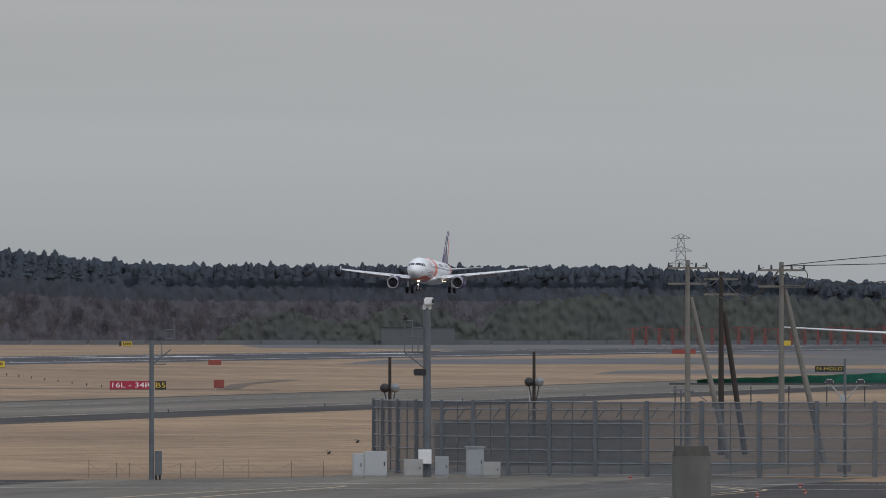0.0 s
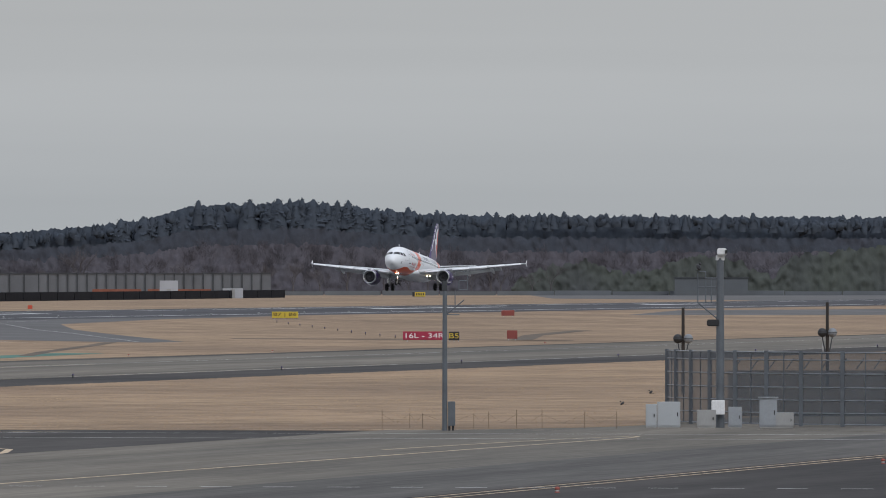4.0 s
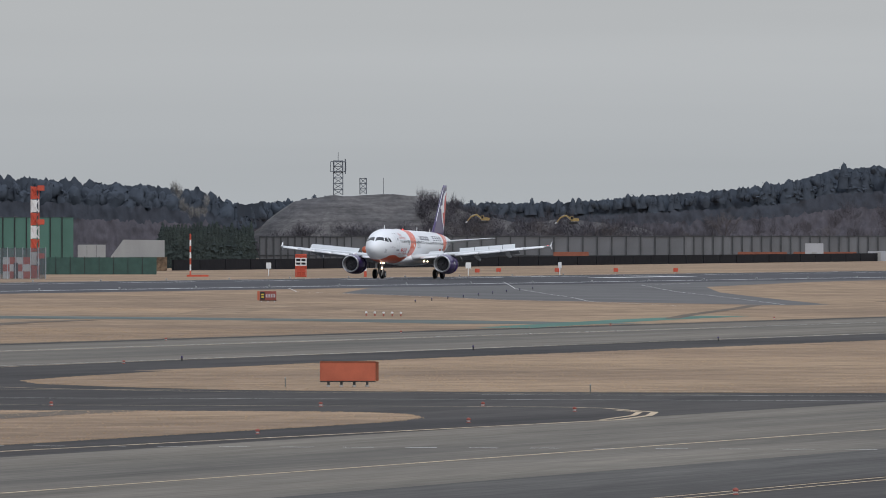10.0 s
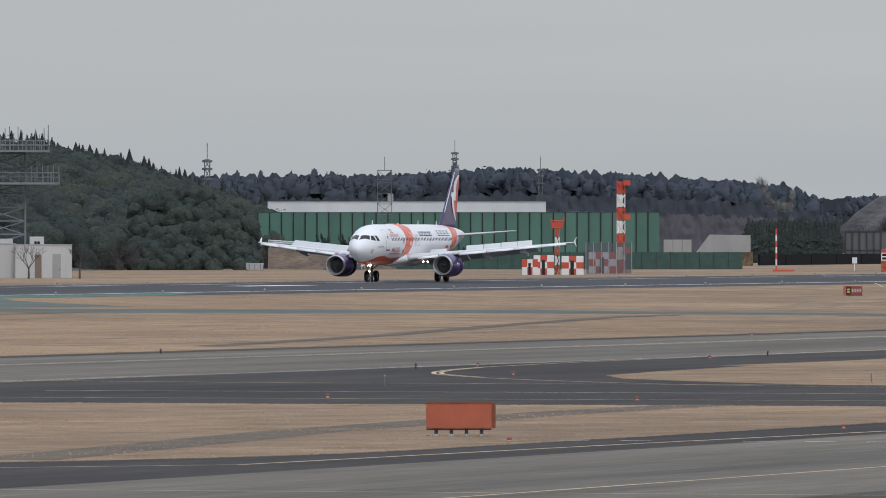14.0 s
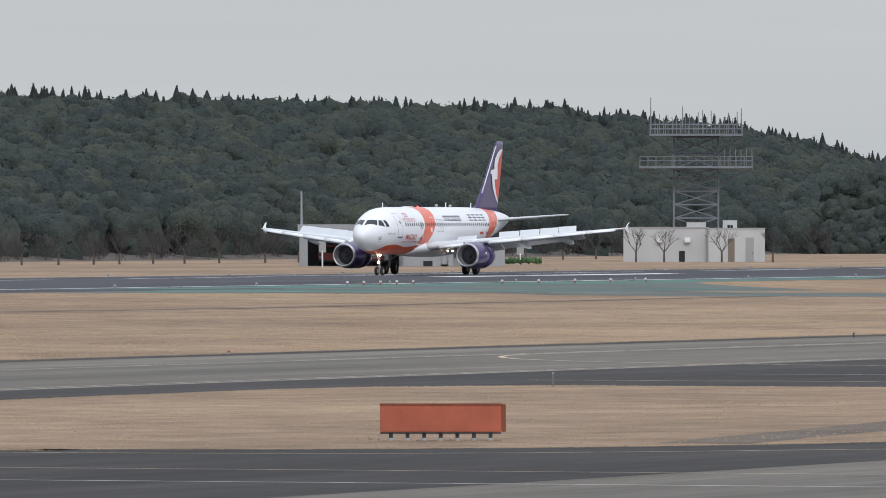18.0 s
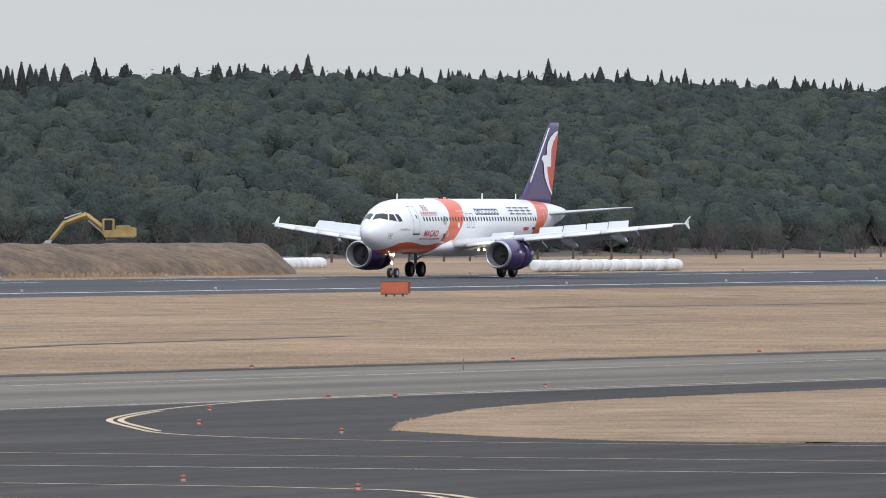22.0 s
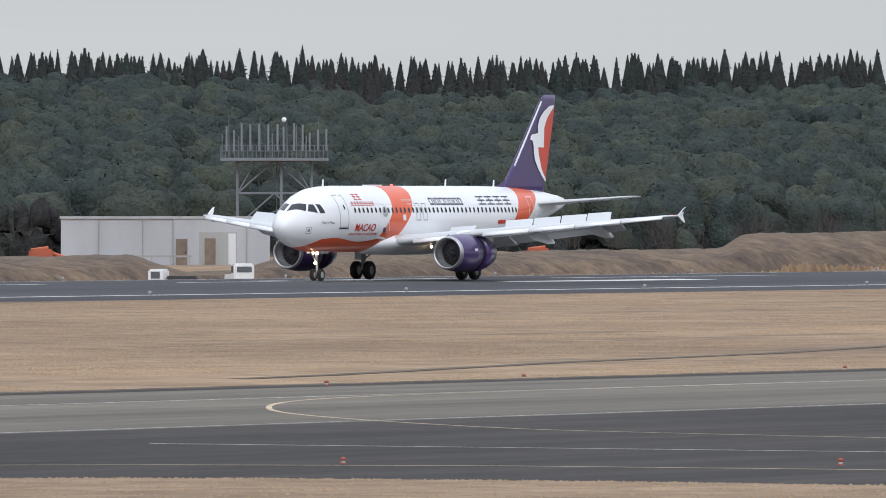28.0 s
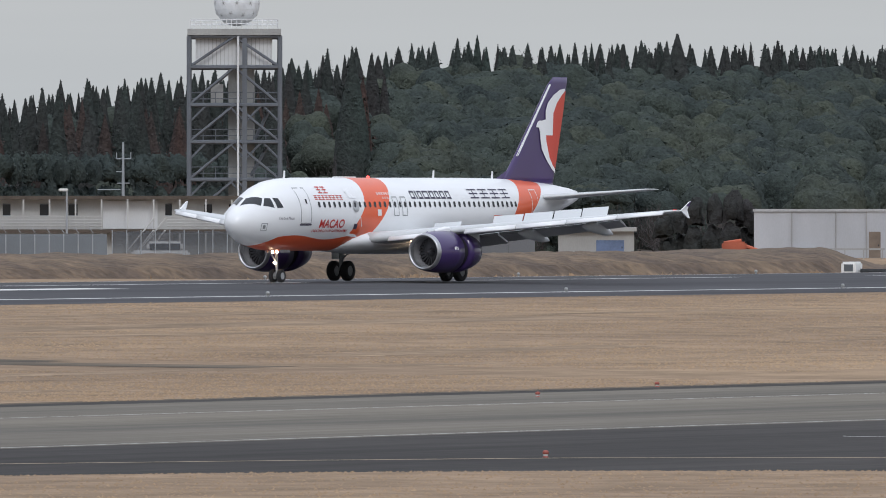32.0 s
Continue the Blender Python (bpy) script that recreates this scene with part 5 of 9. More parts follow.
def wood_edge(name, b0, b1, dist, height, material, label, lean=0.6, rows=14, rough=0.4, ragged=0.5):
    """A far wood's front as one rough sheet that leans back, with an uneven top."""
    b = np.arange(b0, b1, 0.008)
    top = np.array([height(q) + noise.noise(Vector((q * 26, dist, 0))) * 2.2 * ragged + noise.noise(Vector((q * 90, dist, 5))) * 1.2 * ragged for q in b]) + rng.normal(size=len(b)) * 0.14
    verts = []
    for i in range(len(b)):
        for j in range(rows + 1):
            z = -0.6 + (top[i] + 0.6) * j / rows
            q = noise.noise(Vector((b[i] * 34, z * 0.5, dist * 0.01))) * 2.0 + noise.noise(Vector((b[i] * 90, z * 1.2, dist * 0.02)))
            x, y, _ = far_at(b[i], dist + z * lean + q * rough * 2.0)
            verts.append((float(x), float(y), float(z)))
    n = rows + 1
    faces = [(i * n + j, (i + 1) * n + j, (i + 1) * n + j + 1, i * n + j + 1) for i in range(len(b) - 1) for j in range(rows)]
    return tagged(mesh_part(name, verts, faces, material, smooth=True), label, "woods", kind="stuff")


def skyline(share):
    return lambda b: (5.4 + far_at(b, 3500)[2] * np.interp(b, SKY_B, SKY_P) / 21625) * share


wood_edge("far_evergreen_wood", 6.9, 19.0, 3500, skyline(0.945), M["hazy_leaf"], "far dark evergreen wood round the airfield")
wood_edge("far_evergreen_wood", 6.9, 19.0, 3420, skyline(0.66), M["hazy_mixed"], "far dark mixed wood below the skyline", rough=0.3)
wood_edge("far_brown_wood", 6.9, 19.0, 3300, skyline(0.48), M["hazy_bare"], "far grey-brown wood of fine bare twigs", rough=0.25)
wood_edge("far_brown_wood", 9.6, 14.9, 3200, skyline(0.28), M["hazy_bare"], "far low grey-brown thicket", rough=0.25)
# single tops along the skyline: pointed cedars and round broadleaf crowns
far_cones = [cone_crown(70, 0.06, 8, 9, slim=0.2, tier=0.1, taper=rng.uniform(0.42, 0.7), jitter=0.4, low=0.35) for _ in range(8)]
tall, broad, group, b = ([], [], []), ([], [], []), 0.0, 6.9
while b < 19.0:
    b += rng.uniform(0.2, 1.8) * 0.032
    group = 0.85 * group + 0.15 * rng.uniform(-3.0, 3.0)
    pointed = float(np.interp(b, (11.1, 11.3, 12.7, 12.9, 14.9, 15.2), (0.35, 0.7, 0.7, 0.4, 0.4, 0.15))) > rng.random()
    small = 1.25 if 11.2 < b < 12.8 else 0.62 if b < 15.1 else 0.75
    top = float(skyline(1.0)(b)) + group + (rng.uniform(-2.2, 0.7) * small if pointed else rng.uniform(-1.7, -0.7))
    x, y, d = far_at(b, 3506)
    kind = tall if pointed else broad
    h = rng.uniform(6.0, 8.5) * small if pointed else rng.uniform(2.4, 3.6) * (1.3 if b > 15 else 0.8)
    w = h * rng.uniform(1.5, 2.4) if pointed else h * rng.uniform(0.6, 1.1)
    kind[0].append((float(x), float(y), top - h)), kind[1].append(w), kind[2].append(h)
wood("far_cedars", far_cones, *tall, M["hazy_crown"], M["hazy_crown"], "far dark cedars standing along the skyline")
wood("far_broadleaf_crowns", far_rounds, *broad, M["hazy_crown"], M["hazy_crown"], "far dark round crowns along the skyline")
pl, wd, ht = [], [], []
for _ in range(330):
    b, share = rng.uniform(9.5, 15.0), rng.uniform(0.25, 0.6)
    x, y, d = far_at(b, 3290 if share > 0.4 else 3190)
    h = rng.uniform(2.0, 3.4)
    pl.append((float(x), float(y), float(skyline(share)(b)) - h)), wd.append(rng.uniform(1.6, 3.0)), ht.append(h)
stuff("far_leafless_wood", plant(far_twigs, pl, wd, ht), M["hazy_bare"], "far leafless brown crowns")
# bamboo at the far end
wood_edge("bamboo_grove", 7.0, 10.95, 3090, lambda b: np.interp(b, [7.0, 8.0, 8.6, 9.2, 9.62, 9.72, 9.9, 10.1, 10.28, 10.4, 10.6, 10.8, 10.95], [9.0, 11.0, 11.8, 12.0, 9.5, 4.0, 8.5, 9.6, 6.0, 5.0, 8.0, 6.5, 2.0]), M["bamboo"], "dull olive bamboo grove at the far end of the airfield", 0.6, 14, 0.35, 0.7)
# closing distance behind the woods: a backing sheet in their hazy tone
verts = []
for b in np.linspace(4, 40, 181):
    for z in (-2.0, (5.4 + 3650 * float(np.interp(b, SKY_B, SKY_P)) / 21625) * 0.8 if b < 15.2 else 9.0):
        d = 3650
        verts.append((d * math.cos(radians(b)), d * math.sin(radians(b)), z))
tagged(mesh_part("distant_ridge", verts, [(2 * i, 2 * i + 2, 2 * i + 3, 2 * i + 1) for i in range(180)], M["hazy_leaf"]), "distant dark wooded ridge", "hill", kind="structure")
# dark shrubs beside the perimeter
pl, wd, ht = [], [], []
for b in np.arange(15.19, 15.62, 0.018):
    for d in (2110, 2125):
        t = 7.9 * rng.uniform(0.8, 1.0)
        pl.append((d * math.cos(radians(b)), d * math.sin(radians(b)), -1.6)), wd.append(rng.uniform(7, 10)), ht.append(t + 1.6)
wood("evergreen_shrubs", far_cones, pl, wd, ht, M["deep_leaf"], M["deep_canopy"], "dark evergreen shrubs beside the perimeter fence", 0.3)
# evergreens at the end of the hillside wood, and shrubs before the green barrier
pl, wd, ht = [], [], []
for b in np.arange(17.95, 18.46, 0.034):
    t = float(np.interp(b, (17.94, 17.99, 18.06, 18.18, 18.4), (7.0, 9.8, 11.4, 12.2, 11.6))) * rng.uniform(0.92, 1.02)
    for lv in (0.16, 0.3, 0.45, 0.6, 0.75, 0.88, 1.0):
        w = rng.uniform(1.3, 2.5)
        bb, d = b + rng.normal() * 0.014, 1742 + 22 * lv + rng.normal() * 1.5
        pl.append((d * math.cos(radians(bb)), d * math.sin(radians(bb)), ground_z(540) + t * lv - w + rng.normal() * 0.3)), wd.append(w), ht.append(w)
wood("evergreen_clump", crowns, pl, wd, ht, M["leaf"], M["canopy"], "dense dark evergreens at the end of the hillside wood", 0.6)
pl, wd, ht = [], [], []
for b in [*rng.uniform(17.36, 17.64, 34), *rng.uniform(17.74, 17.84, 7), 17.22, 17.1, 17.09, 16.95, 16.94, 16.82]:
    h = rng.uniform(2.0, 5.6) if b > 17.3 else rng.uniform(1.6, 3.4)
    for lv in np.arange(0.1, 1.0, 0.16):
        bb = b + rng.normal() * 0.006
        pl.append((1826 * math.cos(radians(bb)), 1826 * math.sin(radians(bb)), ground_z(533) + h * lv)), wd.append(rng.uniform(0.25, 0.6) * (1.15 - lv * 0.6)), ht.append(h * 0.13)
wood("barrier_shrubs", far_rounds, pl, wd, ht, M["deep_leaf"], M["deep_canopy"], "dark straggling shrubs before the green barrier")
pl, wd, ht = [], [], []
for b, z in ((15.55, 15.0), (15.53, 13.6), (15.515, 12.0), (15.50, 10.8), (15.47, 10.2), (15.44, 9.8), (15.41, 10.6), (15.40, 12.0)):
    for _ in range(3):
        pl.append((2400 * math.cos(radians(b)), 2400 * math.sin(radians(b)), z + rng.normal() * 0.4)), wd.append(rng.uniform(0.7, 1.3)), ht.append(rng.uniform(0.8, 1.3))
M["pale_twigs"] = mat("pale_dry_twigs", (0.26, 0.245, 0.225), 0.95, var=0.3, scale=0.5, island=0.2)
stuff("pale_crowns", plant(far_twigs, pl, wd, ht), M["pale_twigs"], "pale dry crowns among the dark wood")
# grass tufts over the fields and along the edges of the islands
def tufts(name, points, low, high, wide, lean, label):
    """Tufts of dry blades, each a slanted sliver rising from the ground."""
    p = np.array(points)
    h = rng.uniform(low, high, (len(p), 1)) * (0.5 + patchy(p[:, 0], p[:, 1], 9.0, 2.5) * 0.6 + patchy(p[:, 0], p[:, 1], 2.2, 1.1) * 0.5)[:, None]
    side = np.array([[1.0, -1.0, 0]]) * rng.choice([-1, 1], (len(p), 1)) + rng.normal(size=p.shape) * (0.3, 0.3, 0)
    side = side / np.linalg.norm(side, axis=1, keepdims=True) * h * wide
    top = np.array([[lean, lean, 1.0]]) * h + rng.normal(size=p.shape) * (0.15, 0.15, 0) * h
    v = np.stack([p - side, p + side, p + side * rng.uniform(-0.6, 0.6, (len(p), 1)) + top], 1).reshape(-1, 3).astype(np.float32)
    me = bpy.data.meshes.new(name)
    me.vertices.add(len(v))
    me.vertices.foreach_set("co", v.ravel())
    me.loops.add(len(v))
    me.loops.foreach_set("vertex_index", np.arange(len(v), dtype=np.int32))
    me.polygons.add(len(v) // 3)
    me.polygons.foreach_set("loop_start", np.arange(0, len(v), 3, dtype=np.int32))
    me.update(calc_edges=True)
    me.materials.append(M["grass_tuft"])
    return tagged(new(name, me), label, "grass", kind="stuff")


def patchy(x, y, across, deep):
    """A soft random field, 0 to 1, with patches of the given size."""
    grid = rng.random((64, 64))
    u, w = (np.asarray(x) / across) % 63, (np.asarray(y) / deep) % 63
    i, j = u.astype(int), w.astype(int)
    fu, fw = u - i, w - j
    return (grid[i, j] * (1 - fu) + grid[i + 1, j] * fu) * (1 - fw) + (grid[i, j + 1] * (1 - fu) + grid[i + 1, j + 1] * fu) * fw


def inside(ring, x, y):
    hit = np.zeros(len(x), dtype=bool)
    for (x0, y0), (x1, y1) in zip(ring, ring[1:] + ring[:1]):
        if y0 != y1:
            hit ^= ((y0 > y) != (y1 > y)) & (x < (x1 - x0) * (y - y0) / (y1 - y0) + x0)
    return hit


tp = []
for ring in (RING_A, RING_B, rounded(*ISLAND_C, n=30)):
    for (x0, y0), (x1, y1) in zip(ring, ring[1:] + ring[:1]):
        L = math.hypot(x1 - x0, y1 - y0)
        for _ in range(int(min(L, 140) * 26)):
            u = rng.random()
            tp.append((x0 + (x1 - x0) * u + rng.normal() * 0.08, y0 + (y1 - y0) * u + rng.normal() * 0.12, -1.6))
tufts("edge_grass", tp, 0.015, 0.045, 1.0, 0.5, "dry tan grass along the edges of the islands")
tp = []
for ring, area, n in ((RING_A, (300, 520, 100, 175), 36000), (RING_B, (527, 950, 98, 175), 60000), (rounded(*ISLAND_C, n=30), (110, 262, 98, 172), 40000)):
    gx, gy = rng.uniform(area[0], area[1], n), rng.uniform(area[2], area[3], n)
    ok = inside(list(ring), gx, gy)
    tp += [(a, b, -1.59) for a, b in zip(gx[ok], gy[ok])]
tufts("island_grass", tp, 0.012, 0.045, 1.3, 0.5, "tan grass tufts on the islands")
gx, gy = 330 + 700 * rng.random(300000) ** 1.5, rng.uniform(220, 333.5, 300000)
keep = ~inside(GREEN_RING, gx, gy) & (patchy(gx, gy, 14.0, 3.5) + rng.uniform(-0.25, 0.6, len(gx)) > 0.35) & ~((gx > 375) & (gx < 396) & (gy > 250)) & ~((gx > 790) & (gy > 221) & (gy < 334 - (gx - 790) * 0.25) & (gx > 860)) & (np.abs(gx - 386) > 8)
for pts, reach in [(t, 4.5) for t, w in TRACKS] + [(((p[0], p[1]), (p[2], p[3])), p[4] * 0.5 + 0.5) for p in PATCHES + tuple(SCUFFS)]:
    for (x0, y0), (x1, y1) in zip(pts, pts[1:]):
        u = np.clip(((gx - x0) * (x1 - x0) + (gy - y0) * (y1 - y0)) / ((x1 - x0) ** 2 + (y1 - y0) ** 2), 0, 1)
        keep &= np.hypot(gx - x0 - u * (x1 - x0), gy - y0 - u * (y1 - y0)) > reach
tufts("field_grass", [(a, b, ground_z(b) + dip(a, b)) for a, b in zip(gx[keep], gy[keep])], 0.015, 0.055, 1.2, 0.5, "tan grass tufts over the field beside the runway")


# ---- airfield furniture ----


def spot(bearing, dist, z=None):
    """Where a thing stands, and the turn that sets its front square to the eye."""
    x, y = dist * math.cos(radians(bearing)), dist * math.sin(radians(bearing))
    return (x, y, ground_z(y) if z is None else z), bearing - 90


def stand(name, label, category, bearing, dist, z=None, group="", turn=0.0):
    at, t = spot(bearing, dist, z)
    return thing(name, label, category, group, at, t + turn)


def text_part(words, name, material, parent, x0, x1, z0, height, y):
    """Words in Blender's own font on an upright face."""
    cu = bpy.data.curves.new(name, "FONT")
    cu.body, cu.size, cu.extrude = words, 1.0, 0.01
    ob = bpy.data.objects.new(name, cu)
    scene.collection.objects.link(ob)
    me = bpy.data.meshes.new_from_object(ob.evaluated_get(bpy.context.evaluated_depsgraph_get()))
    bpy.data.objects.remove(ob)
    co = np.array([v.co[:] for v in me.vertices])
    lo, hi = co.min(0), co.max(0)
    for v in me.vertices:
        v.co = (x0 + (v.co.x - lo[0]) / (hi[0] - lo[0]) * (x1 - x0), y - v.co.z, z0 + (v.co.y - lo[1]) / (hi[1] - lo[1]) * height)
    me.materials.clear()
    me.materials.append(material)
    ob = new(name, me)
    ob.parent = parent
    return ob


# edge lights
light = thing("runway_edge_light", "small white runway edge light on a short stem", "light", "runway edge lights", (500, 342, ground_z(342)))
part("stem", rod(bmesh.new(), (0, 0, 0), (0, 0, 0.12), 0.05, n=8), M["grey_wall"], light)
bm = bmesh.new()
bmesh.ops.create_uvsphere(bm, u_segments=10, v_segments=6, radius=0.11, matrix=Matrix.Translation((0, 0, 0.18)))
part("lens", bm, M["grey_wall"], light)
for i in range(1, 42):
    copy_thing(light, pose(500 + 29.5 * i, 342, ground_z(342)))
for i in range(41):
    copy_thing(light, pose(480 + 29.5 * i, 405.5, ground_z(405.5)))
tax = thing("taxiway_edge_light", "small red domed taxiway edge light on a pale neck", "light", "taxiway edge lights", (281, 142.7, -1.592))
M["marker_red"] = mat("faded_red_marker", (0.32, 0.085, 0.062), 0.7, var=0.2, scale=3.0)
part("base", rod(bmesh.new(), (0, 0, 0), (0, 0, 0.035), 0.085, 0.06, 12), M["marker_red"], tax)
part("neck", rod(bmesh.new(), (0, 0, 0.035), (0, 0, 0.085), 0.05, 0.075, 12), M["white"], tax)
bm = bmesh.new()
bmesh.ops.create_uvsphere(bm, u_segments=12, v_segments=8, radius=0.085, matrix=Matrix.Translation((0, 0, 0.125)) @ Matrix.Diagonal((1, 1, 0.8, 1)))
part("lens", bm, M["marker_red"], tax, smooth=True)
for x, y in ((482, 152.7), (479, 138.5), (480, 127.4), (413, 111.9), (384, 115.4), (561, 168.4), (598, 181.4), (377, 175.4), (402, 182.3), (341, 154.2), (273, 123), (431, 186.3), (353, 164.6), (280, 131),
             (276, 154.6), (405, 181), (503, 219), (475, 219), (445, 218.8), (432, 219.2), (406, 219.6), (389, 218.6), (346, 212.8), (365, 219.6), (269, 165.2), (482, 121.1), (469, 114.1), (440, 111.1), (320, 73.4), (350, 72.6),
             (380, 72), (911, 218.8), (637, 180.1), (1034, 221), (982, 222), (306, 220), (533, 219.4), (563, 219.4), (777, 216.8), (839, 216.8), (1160, 221), (1240, 221), (506.3, 73.1), (489.7, 70.5), (478.5, 70.8), (451.8, 71.0), (439.5, 71.2), (530.3, 84.1)):
    copy_thing(tax, pose(x, y, ground_z(y) + 0.008))
blue = thing("blue_edge_light", "small dark blue taxiway edge light on a stem", "light", "blue taxiway lights", (586, 181, -1.592))
part("stem", rod(bmesh.new(), (0, 0, 0), (0, 0, 0.18), 0.04, n=8), M["black"], blue)
part("lens", rod(bmesh.new(), (0, 0, 0.18), (0, 0, 0.28), 0.07, 0.05, 8), M["purple"], blue)
for x, y in [(652 + 66 * i, 181) for i in range(10)] + [(652, 216.4)] + [(1120 + 22 * i, 288 + 4 * i) for i in range(9)] + [(1230 + 24 * i, 250 + 6.5 * i) for i in range(10)]:
    copy_thing(blue, pose(x, y, ground_z(y) + 0.006))
guard = thing("approach_light", "red and white post lamp beside the exit", "light", "post lamps by the exit", (985, 257.5, ground_z(257.5)))
part("post", rod(bmesh.new(), (0, 0, 0), (0, 0, 0.2), 0.06, n=8), M["marker_red"], guard)
part("lamp", boxed(-0.09, 0.09, -0.09, 0.09, 0.2, 0.36, bevel=0.03), M["white"], guard)
for i in range(1, 5):
    copy_thing(guard, pose(985 - 0.6 * i, 257.5 - 0.9 * i, ground_z(256)))
for i in range(5):
    copy_thing(guard, pose(896 + 3.7 * i, 339.2, ground_z(339.2) + 0.008))
for i in range(5):
    copy_thing(guard, pose(926 + 7.6 * i, 337.2 - 0.4 * i, ground_z(337) + 0.006))

# orange sign backs on short legs
M["orange_edge"] = mat("darker_sign_edge", (0.22, 0.065, 0.03), 0.7, var=0.2, scale=1.2, fine=0.1)


def board(label, bearing, dist, z, w, h, legs, gap=0.26, depth=0.25):
    b = stand("sign_board", label, "sign", bearing, dist, z, "orange sign backs")
    part("panel", boxed(-w / 2, w / 2, 0.0, depth, gap, gap + h, bevel=0.02), M["orange"], b)
    part("top_cap", boxed(-w / 2 - 0.01, w / 2 + 0.01, -0.015, depth + 0.02, gap + h - 0.05, gap + h + 0.012, bevel=0.008), M["orange_edge"], b)
    part("bottom_rail", boxed(-w / 2, w / 2, -0.01, depth + 0.02, gap - 0.05, gap - 0.006), M["black"], b)
    part("end_cap", boxed(w / 2 + 0.002, w / 2 + 0.14, 0.02, depth - 0.03, gap + 0.01, gap + h - 0.01, bevel=0.02), M["orange_edge"], b)
    for i in range(legs):
        x = -w / 2 + w * (i + 0.65) / (legs + 0.3)
        leg = part("leg", boxed(x - 0.06, x + 0.06, 0.05, 0.17, 0.0, gap), M["barrier_post"], b)
        part("foot", rod(bmesh.new(), (x, 0.11, 0.0), (x, 0.11, 0.08), 0.09, n=8), M["concrete"], leg)
    return b


board("long faded orange sign back on seven short legs", 20.297, 375, -1.587, 3.72, 0.87, 7)
board("faded orange sign back on four short legs in grass", 16.963, 412.5, -1.587, 2.2, 0.88, 4)
board("faded orange sign back on four short legs by the taxiway", 14.737, 561, -1.587, 2.55, 0.90, 4)
board("small red-orange sign back beside the runway", 24.083, 790, ground_z(322), 1.78, 0.8, 3)
# boards seen far down the airfield
for bearing, dist, w, h, name in ((10.96, 1651, 1.75, 0.75, "red"), (10.94, 1232, 1.05, 0.85, "orange"), (8.761, 2146, 4.2, 0.8, "red")):
    b = stand("sign_board", "small %s sign back in the dry grass" % name, "sign", bearing, dist, None, "orange sign backs")
    part("panel", boxed(-w / 2, w / 2, 0, 0.2, 0.15, 0.15 + h, bevel=0.02), M["dull_red"], b)
    for x in (-w * 0.35, w * 0.35):
        part("leg", boxed(x - 0.04, x + 0.04, 0.05, 0.12, 0, 0.15), M["gear_grey"], b)

# signs with writing


def sign(label, bearing, dist, w, h, back, words, ink, z=None):
    s = stand("airfield_sign", label, "sign", bearing, dist, z, "airfield signs")
    part("panel", boxed(-w / 2, w / 2, 0, 0.25, 0.18, 0.18 + h, bevel=0.015), back, s)
    part("frame", boxed(-w / 2 - 0.03, w / 2 + 0.03, 0.03, 0.28, 0.14, 0.18), M["black"], s)
    for x in (-w * 0.4, 0, w * 0.4):
        part("leg", boxed(x - 0.04, x + 0.04, 0.08, 0.16, 0, 0.15), M["gear_grey"], s)
    if words:
        text_part(words, "lettering", ink, s, -w * 0.44, w * 0.44, 0.18 + h * 0.2, h * 0.6, -0.012)
    return s


sign("dark red runway sign with white letters 16L-34R", 11.35, 1206, 4.3, 0.82, M["maroon"], "16L - 34R", M["white"])
sign("black taxiway sign with a yellow letter", 11.213, 1206, 1.05, 0.82, M["black"], "B5", M["yellow"])
sign("yellow taxiway sign with black letters", 12.005, 1538, 3.3, 0.8, M["yellow"], "B7 | B6", M["black"])
sign("black hold sign with yellow letters", 8.078, 1642, 3.9, 0.75, M["black"], "N-HOLD", M["yellow"])
s = sign("small yellow taxiway sign far down the airfield", 11.372, 2790, 2.4, 1.0, M["yellow"], "", None)
for i in range(4):
    part("writing_bar", boxed(-0.9 + 0.5 * i, -0.6 + 0.5 * i, -0.02, 0.0, 0.45, 0.95), M["black"], s)
part("side_panel", boxed(-1.75, -1.25, 0, 0.25, 0.18, 1.18), M["black"], s)
s = sign("dull red and black runway sign seen at an angle", 15.111, 1143, 1.55, 0.85, M["dull_red"], "", None)
part("dark_panel", boxed(-0.72, -0.3, -0.02, -0.002, 0.24, 0.97), M["black"], s)
for i in range(2):
    part("writing_bar", boxed(-0.65, -0.38, -0.03, -0.021, 0.42 + 0.24 * i, 0.55 + 0.24 * i), M["yellow"], s)
for i in range(6):
    part("writing_bar", boxed(-0.2 + 0.155 * i, -0.11 + 0.155 * i, -0.012, -0.002, 0.45, 0.78), M["pale_cladding"], s)
part("side_panel", boxed(-1.0, -0.79, 0.05, 0.3, 0.18, 1.03), M["orange"], s)
s = sign("yellow marker board far down the airfield", 8.28, 2650, 1.9, 1.1, M["yellow"], "", None)
for bearing, dist, z in ((14.13, 1800, None), (14.03, 1830, None), (13.756, 1830, None), (13.48, 1830, None), (13.2, 1830, None)):
    s = stand("distance_board", "small red marker box beside the runway", "marker", bearing, dist, z, "red marker boxes")
    part("box", boxed(-0.35, 0.35, 0, 0.4, 0.2, 0.75, bevel=0.03), M["red"], s)
    part("leg", boxed(-0.05, 0.05, 0.1, 0.2, 0, 0.2), M["gear_grey"], s)

M["old_pole"] = mat("weathered_pole_concrete", (0.18, 0.172, 0.155), 0.9, var=0.25, scale=0.6, fine=0.1)
